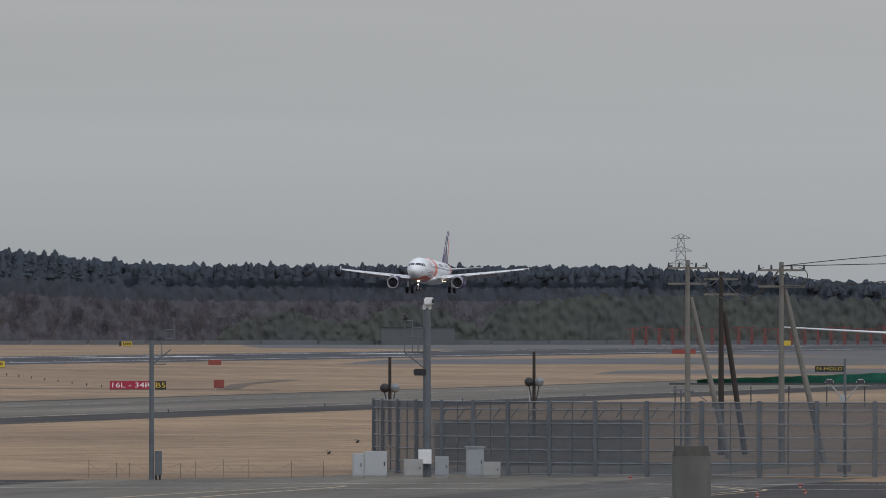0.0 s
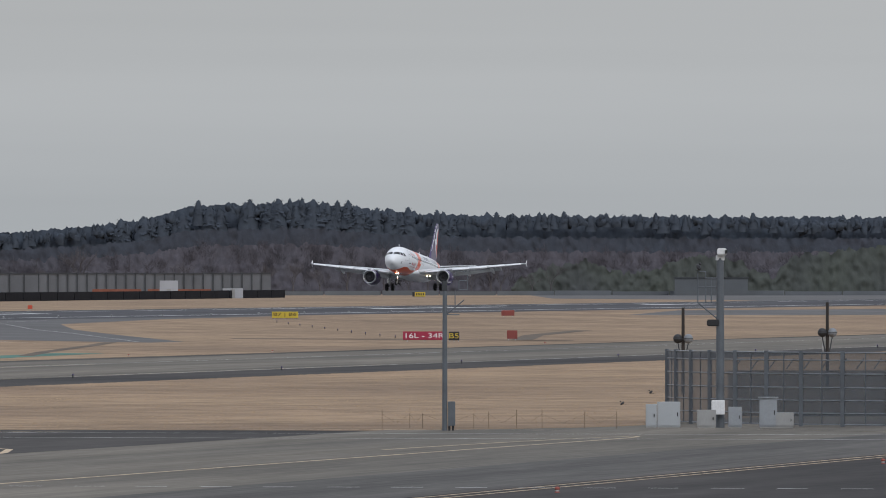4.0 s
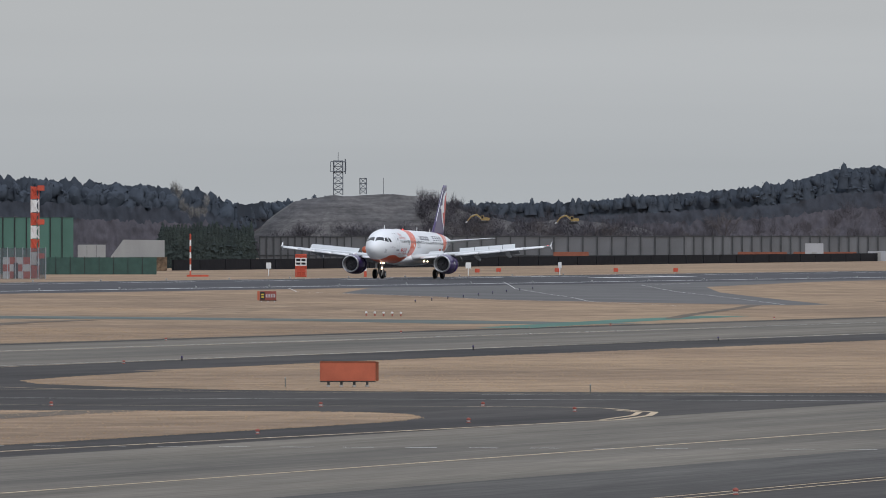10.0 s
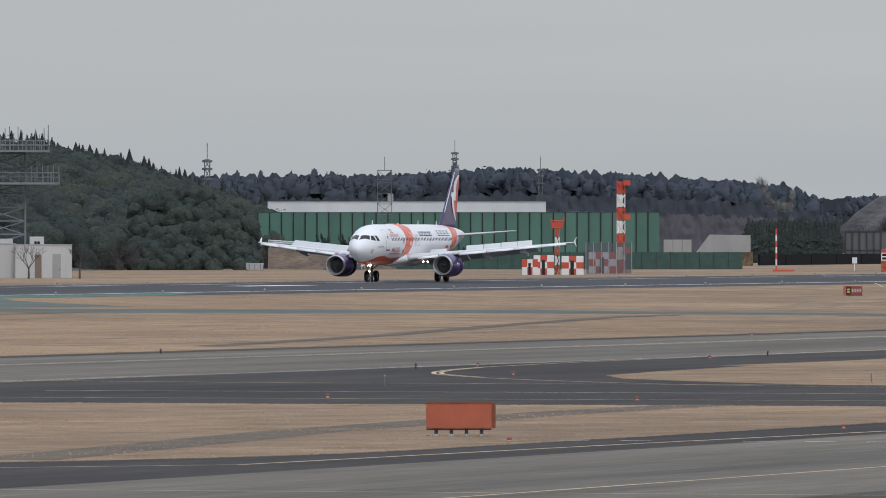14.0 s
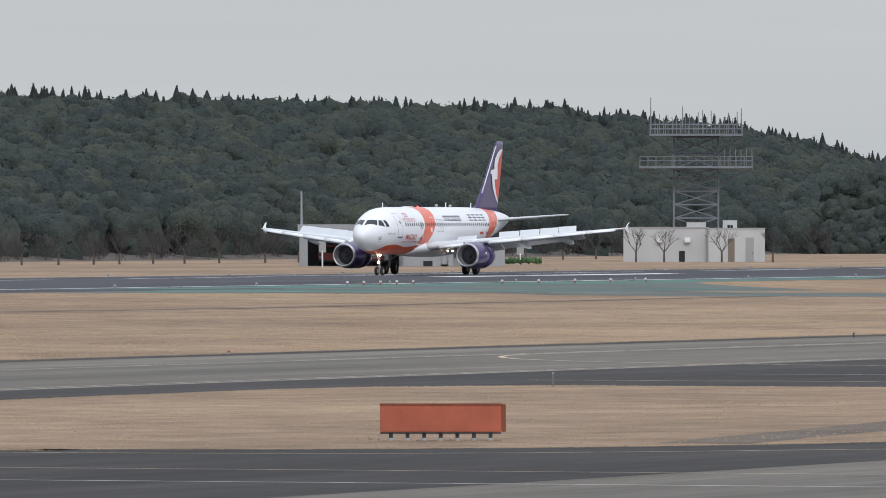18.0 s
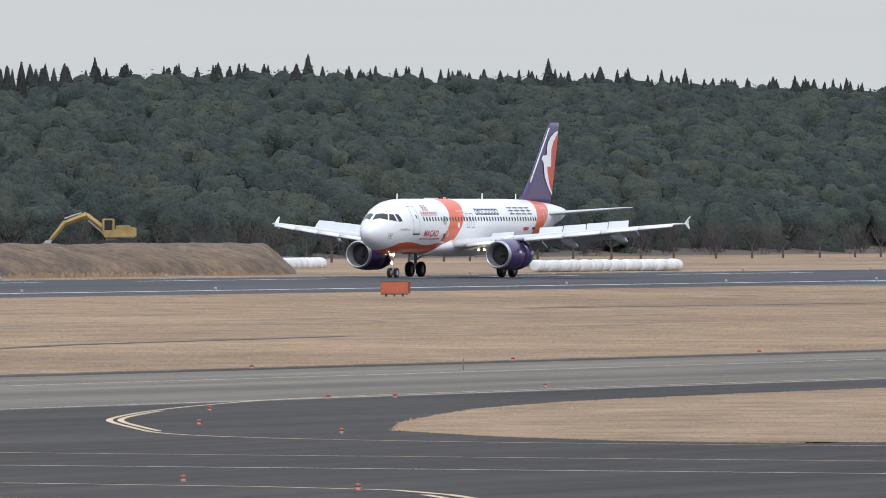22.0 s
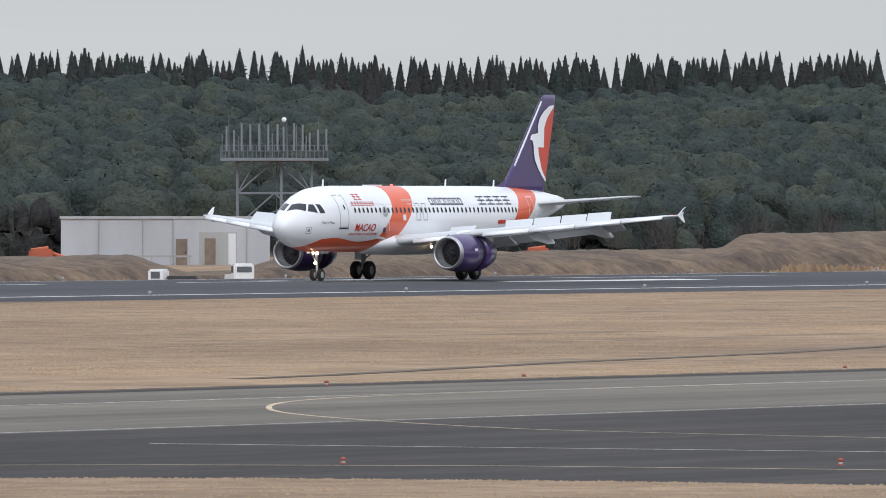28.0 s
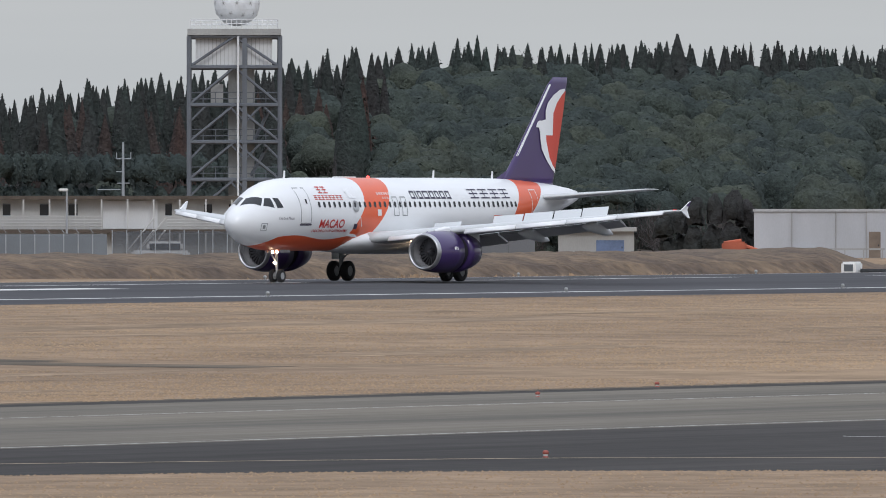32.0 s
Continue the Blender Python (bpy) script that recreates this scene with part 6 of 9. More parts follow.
# stakes
for bearing, dist, h in ((19.77, 491, 0.55), (17.31, 545, 0.45), (15.03, 559, 0.42), (13.6, 536, 0.4), (23.76, 520, 0.5), (26.52, 505, 0.4)):
    s = stand("stake", "thin weathered wooden stake in the grass", "stake", bearing, dist, None, "stakes")
    part("post", boxed(-0.028, 0.028, -0.028, 0.028, 0, h), M["old_pole"], s)
    part("cap", boxed(-0.032, 0.032, -0.032, 0.032, h, h + 0.05), M["concrete"], s)

M["rail_steel"] = mat("pale_galvanised_rail", (0.22, 0.235, 0.25), 0.6, 0.2, var=0.2, scale=0.8)
M["tarred_wood"] = mat("tarred_pole_wood", (0.040, 0.034, 0.030), 0.9, var=0.3, scale=0.8, fine=0.2, stretch=(1, 1, 0.1))
M["cabinet_white"] = mat("painted_cabinet_steel", (0.42, 0.44, 0.45), 0.5, var=0.08, scale=0.6, fine=0.03)
M["fence_steel"] = mat("dull_fence_steel", (0.128, 0.142, 0.156), 0.6, 0.2, var=0.2, scale=0.8, fine=0.1)
# camera poles and the mesh fence beside the cross taxiway
pole = stand("camera_pole", "grey steel pole with a lamp bracket and box", "pole", 11.256, 538, -1.592)
part("shaft", rod(bmesh.new(), (0, 0, 0), (0, 0, 6.15), 0.12, 0.1, 14), M["fence_steel"], pole)
part("cap_box", boxed(-0.13, 0.1, -0.1, 0.1, 6.15, 6.6, bevel=0.02), M["barrier_post"], pole)
part("bracket", bars((((0, 0, 5.05), (0.85, 0, 5.75)), ((0.1, 0, 5.1), (0.65, 0, 5.1)), ((0.45, 0, 5.45), (0.45, 0, 6.2)), ((0.62, 0, 6.2), (1.0, 0, 6.2)), ((0.62, 0, 6.6), (1.0, 0, 6.6)), ((0.62, 0, 6.2), (0.62, 0, 6.6)), ((1.0, 0, 6.2), (1.0, 0, 6.85))), 0.025), M["fence_steel"], pole)
cab = part("switch_box", boxed(0.14, 0.46, -0.14, 0.14, 0.2, 1.28, bevel=0.02), M["fence_steel"], pole)
for x in (0.2, 0.36):
    part("foot", boxed(x - 0.05, x + 0.05, -0.06, 0.06, 0.0, 0.2), M["black"], cab)
pole = stand("camera_pole", "tall grey steel pole with a surveillance camera on top", "pole", 9.965, 548, -1.592)
part("shaft", rod(bmesh.new(), (0, 0, 0), (0, 0, 7.6), 0.2, 0.16, 16), M["fence_steel"], pole)
head = part("camera_head", boxed(-0.14, 0.3, -0.4, 0.25, 7.72, 8.05, bevel=0.05), M["white"], pole)
part("yoke", boxed(-0.2, 0.2, -0.15, 0.15, 7.5, 7.74, bevel=0.03), M["white"], head)
part("lens", boxed(0.22, 0.32, -0.46, -0.38, 7.8, 7.98), M["black"], head)
part("platform", bars((((-0.15, 0, 5.6), (-1.0, 0, 5.6)), ((-1.0, 0, 5.6), (-0.15, 0, 4.9)), ((-1.0, 0, 5.6), (-1.0, 0, 7.0)), ((-0.65, 0, 5.6), (-0.65, 0, 7.0)), ((-0.15, 0, 6.7), (-0.65, 0, 6.7)), ((-1.0, 0, 7.0), (-0.65, 0, 7.0)), ((-1.0, 0, 6.3), (-0.15, 0, 6.3)), ((-0.4, 0, 5.6), (-0.4, 0, 6.7))), 0.028), M["fence_steel"], pole)
part("lamp_box", boxed(-0.6, 0.0, -0.2, 0.1, 4.55, 4.85, bevel=0.04), M["black"], pole)
crow = thing("crow", "black crow perched on the rail of the pole", "bird", "crows", spot(10.066, 548, 5.47)[0], 30)


def bird(parent):
    bm = bmesh.new()
    bmesh.ops.create_uvsphere(bm, u_segments=12, v_segments=8, radius=0.5, matrix=Matrix.Translation((0, 0, 0.14)) @ Matrix.Rotation(radians(-35), 4, "Y") @ Matrix.Diagonal((0.44, 0.2, 0.2, 1)))
    part("body", bm, M["black"], parent, smooth=True)
    bm = bmesh.new()
    bmesh.ops.create_uvsphere(bm, u_segments=10, v_segments=6, radius=0.06, matrix=Matrix.Translation((-0.19, 0, 0.29)))
    rod(bm, (-0.22, 0, 0.285), (-0.33, 0, 0.26), 0.025, 0.004, 6)
    part("head", bm, M["black"], parent, smooth=True)
    part("tail", boxed(0.1, 0.36, -0.04, 0.04, -0.02, 0.02), M["black"], parent)
    part("leg", bars((((0, 0.03, 0), (0, 0.03, 0.08)), ((0, -0.03, 0), (0, -0.03, 0.08))), 0.008), M["black"], parent)


bird(crow)
for bearing, dist in ((10.424, 640), (10.29, 700)):
    c = stand("crow", "black crow standing in the dry grass", "bird", bearing, dist, None, "crows", 40)
    c.location.z += 0.02
    c.scale = (0.65, 0.65, 0.65)
    bird(c)

for bearing, dist, z, tall in ((10.139, 700, -1.6, 4.95), (9.463, 720, -1.6, 5.2)):
    p = stand("searchlight_post", "dark wooden post with two round searchlights", "pole", bearing, dist, z, "searchlight posts")
    part("post", rod(bmesh.new(), (0, 0, 0), (0, 0, tall), 0.11, 0.09, 10), M["tarred_wood"], p)
    for sx in (-1, 1):
        bm = bmesh.new()
        bmesh.ops.create_uvsphere(bm, u_segments=18, v_segments=12, radius=0.27, matrix=Matrix.Translation((sx * 0.3, -0.1, tall - 1.78)))
        lamp = part("searchlight", bm, M["rail_steel"] if sx > 0 else M["black"], p, smooth=True)
        part("rim", rod(bmesh.new(), (sx * 0.3, -0.1, tall - 1.79), (sx * 0.3, -0.1, tall - 1.76), 0.277, 0.277, 20), M["barrier_post"], lamp)
        part("stay", bars((((sx * 0.12, 0, tall - 2.9), (sx * 0.3, -0.1, tall - 2.0)),), 0.035, 5), M["barrier_post"], lamp)
    part("cross_arm", bars((((-0.4, 0, tall - 2.0), (0.4, 0, tall - 2.0)), ((-0.25, 0, tall - 2.9), (-0.3, 0, tall - 2.0))), 0.035), M["gear_grey"], p)

mesh_mat = bpy.data.materials.new("wire_mesh")
mesh_mat.use_nodes = True
n, l = mesh_mat.node_tree.nodes, mesh_mat.node_tree.links
clear, mixer = n.new("ShaderNodeBsdfTransparent"), n.new("ShaderNodeMixShader")
n["Principled BSDF"].inputs["Base Color"].default_value = (0.090, 0.102, 0.118, 1)
n["Principled BSDF"].inputs["Roughness"].default_value = 0.7
mixer.inputs[0].default_value = 0.7
l.new(clear.outputs[0], mixer.inputs[1])
l.new(n["Principled BSDF"].outputs[0], mixer.inputs[2])
l.new(mixer.outputs[0], n["Material Output"].inputs["Surface"])
dense_mesh = mesh_mat.copy()
dense_mesh.name = "dense_wire_mesh"
dense_mesh.node_tree.nodes["Mix Shader"].inputs[0].default_value = 0.74
dense_mesh.node_tree.nodes["Principled BSDF"].inputs["Base Color"].default_value = (0.052, 0.073, 0.084, 1)
fence = thing("security_fence", "grey steel security fence with wire mesh panels", "fence")
line, d, b = [], 567.0, 10.213
for step in (0.41, 0.69, 0.86, 1.17, 1.42, 1.57, 1.88, 2.06, 2.33, 2.46, 2.58, 2.58, 2.6, 2.6, 2.6, 2.6, 2.6, 2.6):
    line.append((d * math.cos(radians(b)), d * math.sin(radians(b))))
    b -= math.degrees(step / d)
    d -= math.sqrt(max(0.0, 2.6 ** 2 - step ** 2))
for i, (x, y) in enumerate(line):
    part("post", boxed(x - 0.09, x + 0.09, y - 0.09, y + 0.09, -1.6, 1.82), M["fence_steel"], fence)
    if i + 1 < len(line):
        q = line[i + 1]
        panel = mesh_part("mesh_panel", [(x, y, -1.5), (q[0], q[1], -1.5), (q[0], q[1], 1.72), (x, y, 1.72)], [(0, 1, 2, 3)], mesh_mat, fence, "wire mesh panel")
        for z in (-1.5, -1.0, -0.42, 0.16, 0.78, 1.4, 1.75):
            part("rail", rod(bmesh.new(), (x, y, z), (q[0], q[1], z), 0.032, n=6), M["rail_steel"], panel)
        for u in (0.5,):
            ux, uy = x + (q[0] - x) * u, y + (q[1] - y) * u
            part("upright", rod(bmesh.new(), (ux, uy, -1.5), (ux, uy, 1.72), 0.03, n=5), M["fence_steel"], panel)
# second, lower fence behind with barbed outriggers
for i in range(15):
    bb = 9.9 - 0.082 * i
    x, y = 592 * math.cos(radians(bb)), 592 * math.sin(radians(bb))
    part("outrigger", rod(bmesh.new(), (x, y, 0.7), (x + 0.1, y - 0.35, 1.2), 0.03, n=6), M["fence_steel"], fence)
panel_far = mesh_part("lower_mesh", [(592 * math.cos(radians(q)), 592 * math.sin(radians(q)), z) for q in (9.93, 8.957) for z in (-1.6, 0.62)], [(0, 2, 3, 1)], dense_mesh, fence, "lower wire mesh run behind")
# cabinets at its foot
for bearing, w, h, m, z, name in ((10.288, 0.5, 1.08, "cabinet_white", 0, "white"), (10.206, 1.03, 1.18, "cabinet_white", 0, "white"), (10.03, 0.85, 0.82, "grey_wall", 0, "grey"), (9.895, 0.62, 0.95, "steel", 0, "grey"),
                                 (9.74, 0.8, 1.34, "steel", 0, "pale grey"), (9.665, 0.85, 0.7, "grey_wall", 0, "grey")):
    c = stand("electric_cabinet", "%s steel electric cabinet standing by the fence" % name, "cabinet", bearing, 546, -1.592, "electric cabinets")
    part("body", boxed(-w / 2, w / 2, 0, 0.5, 0.06, h, bevel=0.015), M[m], c)
    part("plinth", boxed(-w / 2 + 0.03, w / 2 - 0.03, 0.03, 0.47, 0, 0.06), M["concrete"], c)
    door = part("door", boxed(-w / 2 + 0.04, w / 2 - 0.04, -0.02, -0.004, 0.12, h - 0.06), M[m], c)
    part("handle", boxed(w / 2 - 0.14, w / 2 - 0.1, -0.045, -0.02, h * 0.45, h * 0.6), M["black"], door)
    if h > 1.2:
        part("hood", boxed(-w / 2 - 0.06, w / 2 + 0.06, -0.06, 0.55, h, h + 0.06), M["steel"], c)
box_up = stand("meter_box", "white meter box strapped to the camera pole", "cabinet", 9.975, 547.7, -1.0)
part("body", boxed(-0.3, 0.3, -0.25, 0.0, 0.0, 0.65, bevel=0.02), M["white"], box_up)
part("door", boxed(-0.27, 0.0, -0.27, -0.252, 0.04, 0.6), M["white"], box_up)
part("strap", boxed(-0.3, 0.3, 0.0, 0.06, 0.2, 0.3), M["steel"], box_up)
# low rope barrier on thin stakes
rope = thing("rope_barrier", "thin rusty stakes with a sagging rope in grass", "barrier")
last = None
for bearing in (11.55, 11.42, 11.36, 11.12, 11.05, 10.92, 10.80, 10.60, 10.45):
    x, y = 545 * math.cos(radians(bearing)), 545 * math.sin(radians(bearing))
    part("stake", rod(bmesh.new(), (x, y, -1.6), (x, y, -0.75 - 0.25 * ((bearing * 100) % 3) / 3), 0.012, n=5), M["earth"], rope)
    if last:
        mid = ((x + last[0]) / 2, (y + last[1]) / 2, -1.35)
        part("cord", bars((((last[0], last[1], -0.95), mid), (mid, (x, y, -0.95))), 0.004), M["earth"], rope)
    last = (x, y)

# utility poles behind the fence
upoles = []
for bearing, dist, top, brace, arm in ((8.743, 620, 8.5, (-0.062, 6.6, -0.165), 1.0), (8.586, 640, 8.0, (-0.02, 5.9, -0.10), 0.9), (8.303, 600, 8.3, (-0.03, 7.0, -0.13), 1.15)):
    p = stand("utility_pole", "weathered utility pole with cross arms and a slanted brace", "pole", bearing, dist, -1.6, "utility poles")
    part("shaft", rod(bmesh.new(), (0, 0, 0), (0, 0, top + 1.6), 0.17, 0.11, 12), M["old_pole"] if dist != 640 else M["tarred_wood"], p)
    x0, x1 = 0.15, 2.1 if dist != 640 else 1.25
    part("brace", rod(bmesh.new(), (x1, 0.2, 0), (x0, 0.2, brace[1] + 1.6), 0.15, 0.13, 10), M["old_pole"] if dist != 640 else M["tarred_wood"], p)
    for z in (top + 1.15, top + 0.35):
        a = part("cross_arm", boxed(-arm, arm, -0.06, 0.06, z, z + 0.1), M["old_pole"], p)
        for x in (-arm, -arm * 0.45, arm * 0.45, arm):
            part("insulator", rod(bmesh.new(), (x * 0.96, 0, z + 0.1), (x * 0.96, 0, z + 0.32), 0.06, 0.04, 8), M["barrier_post"], a)
    loops = bmesh.new()
    for sx in (-1, 1):
        pts = [(sx * (arm * 0.75 + 0.42 * math.cos(radians(q))), -0.05, top + 0.9 + 0.42 * math.sin(radians(q))) for q in range(-90, 100, 20)]
        for u, w in zip(pts, pts[1:]):
            rod(loops, u, w, 0.022, n=5)
    part("jumper_cable", loops, M["black"], p)
    upoles.append(Vector(spot(bearing, dist, top - 0.2)[0]))
cables = thing("power_lines", "thin dark power lines sagging between the poles", "cable")
far_end = Vector(spot(7.0, 560, 8.2)[0])
for a, b_, sag in ((upoles[0], upoles[1], 0.8), (upoles[1], upoles[2], 1.3), (upoles[0], upoles[2], 1.8), (upoles[2], far_end, 0.0), (upoles[2], far_end + Vector((0, 0, 0.5)), -0.2), (upoles[2] - Vector((0, 0, 1.0)), far_end + Vector((0, 0, 0.9)), 0.6),
                  (upoles[2] - Vector((0, 0, 0.4)), far_end + Vector((0, 0, 0.6)), 1.0)):
    pts = [a.lerp(b_, i / 10) - Vector((0, 0, sag * 4 * (i / 10) * (1 - i / 10))) for i in range(11)]
    part("cable", bars(list(zip(pts, pts[1:])), 0.022, 5), M["black"], cables)
lamp = stand("street_lamp", "small hooded street lamp on a bent arm", "lamp", 8.68, 610, -1.6)
part("post", rod(bmesh.new(), (-1.0, 0, 0), (-1.0, 0, 3.6), 0.05, 0.04, 8), M["fence_steel"], lamp)
part("arm", bars((((-1.0, 0, 3.6), (-0.4, 0, 3.45)), ((-0.4, 0, 3.45), (0.3, 0, 3.0))), 0.025), M["fence_steel"], lamp)
part("hood", boxed(-1.45, -1.0, -0.1, 0.1, 3.52, 3.64, bevel=0.05), M["rail_steel"], lamp)
post = stand("floodlight_post", "slim post with two floodlights and meter boxes", "pole", 8.006, 547.5, -1.592)
part("shaft", rod(bmesh.new(), (0, 0, 0), (0, 0, 5.3), 0.08, 0.06, 10), M["fence_steel"], post)
for sx in (-1, 1):
    h = part("floodlight", boxed(sx * 0.7 - 0.2, sx * 0.7 + 0.2, -0.3, 0.0, 4.15, 4.4, bevel=0.08), M["cabinet_white"], post)
    part("visor", boxed(sx * 0.7 - 0.16, sx * 0.7 + 0.16, -0.34, -0.304, 4.18, 4.36), M["barrier_post"], h)
    part("arm", bars((((0, 0, 3.4), (sx * 0.6, -0.1, 4.1)),), 0.03), M["gear_grey"], h)
for x, z in ((-0.22, 0.25), (0.16, 0.25), (-0.12, 3.3)):
    part("meter_box", boxed(x - 0.12, x + 0.12, -0.2, 0, z, z + 0.4, bevel=0.02), M["gear_grey"], post)
# near concrete post below the eye
M["stained_stone"] = mat("dark_stained_concrete", (0.055, 0.053, 0.046), 0.95, var=0.4, scale=5.0, fine=0.25, fine_scale=20.0, second=(0.085, 0.08, 0.07), bump=0.4)
post = stand("concrete_post", "weathered grey concrete fence post with a stained top", "post", 8.725, 79, -1.6)
M["post_stone"] = mat("stained_post_concrete", (0.115, 0.110, 0.098), 0.95, var=0.3, scale=2.0, fine=0.15, fine_scale=14.0, second=(0.070, 0.066, 0.056), bump=0.3, stretch=(1, 1, 0.35))
part("shaft", rod(bmesh.new(), (0, 0, 0), (0, 0, 6.12), 0.127, 0.125, 28), M["post_stone"], post, smooth=True)
part("cap", rod(bmesh.new(), (0, 0, 6.12), (0, 0, 6.185), 0.1255, 0.106, 28), M["stained_stone"], post, "lichen-stained top")
part("bolt_hole", rod(bmesh.new(), (0.034, -0.124, 5.79), (0.034, -0.10, 5.79), 0.019, 0.019, 12), M["dark"], post)
# green debris net behind the fence
M["net_green"] = mat("green_netting", (0.03, 0.2, 0.14), 0.8, var=0.35, scale=0.5, fine=0.3, fine_scale=3.0, stretch=(1, 1, 2))
net = stand("green_net", "green netting over a low frame behind the fence", "net", 8.20, 1000, 0.36)
rings = [[(-8.7 + 1.3 * i, 0, 0.0), (-8.7 + 1.3 * i, -0.5, 0.25 + 0.045 * i + 0.06 * (i % 2)), (-8.7 + 1.3 * i, 1.2, 0.24 + 0.045 * i), (-8.7 + 1.3 * i, 1.6, 0.0)] for i in range(19)]
mesh_part("net", *loft(rings), M["net_green"], net)
part("beam", boxed(-11.0, 15, -0.6, 0.4, -0.16, 0.0), M["barrier_post"], net)
for i in range(9):
    part("leg", boxed(-10.55 + 3.1 * i, -10.45 + 3.1 * i, -0.4, -0.3, -1.98, -0.3), M["barrier_post"], net)
# wing of a parked airliner, seen past the fence
park = stand("parked_airliner_wing", "long pale wing of a parked airliner", "airplane", 7.4, 1380, ground_z(190))
mesh_part("wing", *loft([[(22 - 0.0, p, 3.9 + q) for p, q in ((0, 0), (2.0, 0.35), (5.5, 0.0), (2.0, -0.2))], [(-21.6, p * 0.25 + 5, 6.3 + q * 0.3) for p, q in ((0, 0), (2.0, 0.35), (5.5, 0.0), (2.0, -0.2))]]), M["hull_white"], park, smooth=True)
mesh_part("hull", *turned(((-3, 0.3), (0, 1.9), (6, 2.0), (14, 2.0)), (24, 3.0, 4.0), 24), M["hull_white"], park, smooth=True)
for x in (22.5, 30):
    part("gear_leg", rod(bmesh.new(), (x, 3, 0), (x, 3, 3.2), 0.2, 0.2, 10), M["gear_grey"], park)

# red approach frames at the runway's far end
red_far = mat("red_lead_paint", (0.20, 0.062, 0.056), 0.75, var=0.25, scale=0.3)
for i in range(22):
    f = stand("approach_light_mast", "dull red steel approach light mast at the runway end", "mast", 9.0 - 0.062 * i, 2990 + 4 * (i % 2), None, "red approach masts")
    hgt = 4.3 + 0.3 * math.sin(i * 1.7)
    part("post", boxed(-0.3, 0.3, 0, 0.4, 0, hgt), red_far, f)
    part("cross_bar", boxed(-1.5, 1.5, 0.05, 0.2, hgt - 0.35, hgt - 0.15), red_far, f)
    part("brace", bars((((-0.3, 0.1, 0.6), (-1.2, 0.1, hgt - 0.3)), ((0.3, 0.1, 0.6), (1.2, 0.1, hgt - 0.3))), 0.06, 4), red_far, f)
far_fence = thing("boundary_wall", "low grey boundary wall beyond the runway end", "wall")
for i in range(20):
    b0 = 12.9 - 0.27 * i
    x0, y0, x1, y1 = 3020 * math.cos(radians(b0)), 3020 * math.sin(radians(b0)), 3020 * math.cos(radians(b0 - 0.262)), 3020 * math.sin(radians(b0 - 0.262))
    mesh_part("wall_panel", *loft([[(x0, y0, -0.4), (x0, y0, 0.6 + 0.1 * (i % 3)), (x0 + 1, y0, 0.6 + 0.1 * (i % 3)), (x0 + 1, y0, -0.4)], [(x1, y1, -0.4), (x1, y1, 0.6 + 0.1 * (i % 3)), (x1 + 1, y1, 0.6 + 0.1 * (i % 3)), (x1 + 1, y1, -0.4)]]), M["barrier"], far_fence)
bldg = stand("low_building", "low grey building beyond the runway end", "building", 9.95, 3010, None)
part("wall", boxed(-12, 6, 0, 8, 0, 4.2), M["barrier"], bldg)
part("roof", boxed(-12.2, 6.2, -0.2, 8.2, 4.2, 4.5), M["barrier_post"], bldg)


# ---- works, buildings and towers behind the runway ----
def ridge(name, label, spine, foot, crest, back, rough, material, step=1.6):
    """A heaped bank: heights along the runway by bearing, with a rough face."""
    rows = []
    b = spine[0][0]
    while b < spine[-1][0]:
        h = float(np.interp(b, [p[0] for p in spine], [p[1] for p in spine]))
        row = []
        for k, (y, share) in enumerate(((foot, 0.0), (foot + (crest - foot) * 0.35, 0.42), (foot + (crest - foot) * 0.7, 0.8), (crest, 1.0), (crest + 4, 1.02), ((crest + back) / 2 + 2, 0.97), (back, 0.0))):
            x = y / math.tan(radians(b))
            q = (noise.noise(Vector((x * 0.22, y * 0.22, k * 0.3))) * 0.5 + noise.noise(Vector((x * 0.9, y * 0.9, k * 0.7))) * 0.35) * rough * (1 if 0 < share else 0)
            row.append((x, y, (-1.75 if share == 0 else -0.4 + (h + 0.4) * share + q * min(1.0, h))))
        rows.append(row)
        b += step * 0.018
    n = len(rows[0])
    return tagged(mesh_part(name, [v for r in rows for v in r], [(i * n + j, i * n + j + 1, (i + 1) * n + j + 1, (i + 1) * n + j) for i in range(len(rows) - 1) for j in range(n - 1)], material, smooth=True), label, "bank", kind="structure")


ridge("earth_bank", "long bank of bare brown excavated earth", ((24.54, -0.4), (24.69, 2.15), (25.2, 2.2), (25.8, 2.25), (26.7, 2.42), (27.38, 2.25), (27.49, 1.12), (28.3, 1.08), (29.5, 1.02), (29.75, -0.2), (30.0, -0.3), (30.25, 1.0),
                                                                (31, 0.9), (32, 0.85), (34, 1.05), (36, 1.0), (38, 0.6)), 426, 434, 462, 0.28, M["earth"])
fr = []
for b in np.arange(24.6, 35.2, 0.0011):
    y = 424.3 + rng.normal() * 1.1
    fr.append((y / math.tan(radians(b)), y, -0.5 if b < 27.2 else -1.0))
fr = np.array(fr)
h = rng.uniform(0.1, 0.6, (len(fr), 1)) * (0.3 + 1.1 * patchy(fr[:, 0], fr[:, 1], 3.0, 2.0))[:, None]
side = rng.normal(size=(len(fr), 3)) * (1, 1, 0)
side = side / np.linalg.norm(side, axis=1, keepdims=True) * h * 0.35
stuff("bank_grass", [np.stack([fr - side, fr + side, fr + side * 0.4 + (0, 0, 1) * h, fr - side * 0.5 + (0, 0, 0.8) * h], 1)], M["grass_tuft"], "pale dry grass along the foot of the bank")


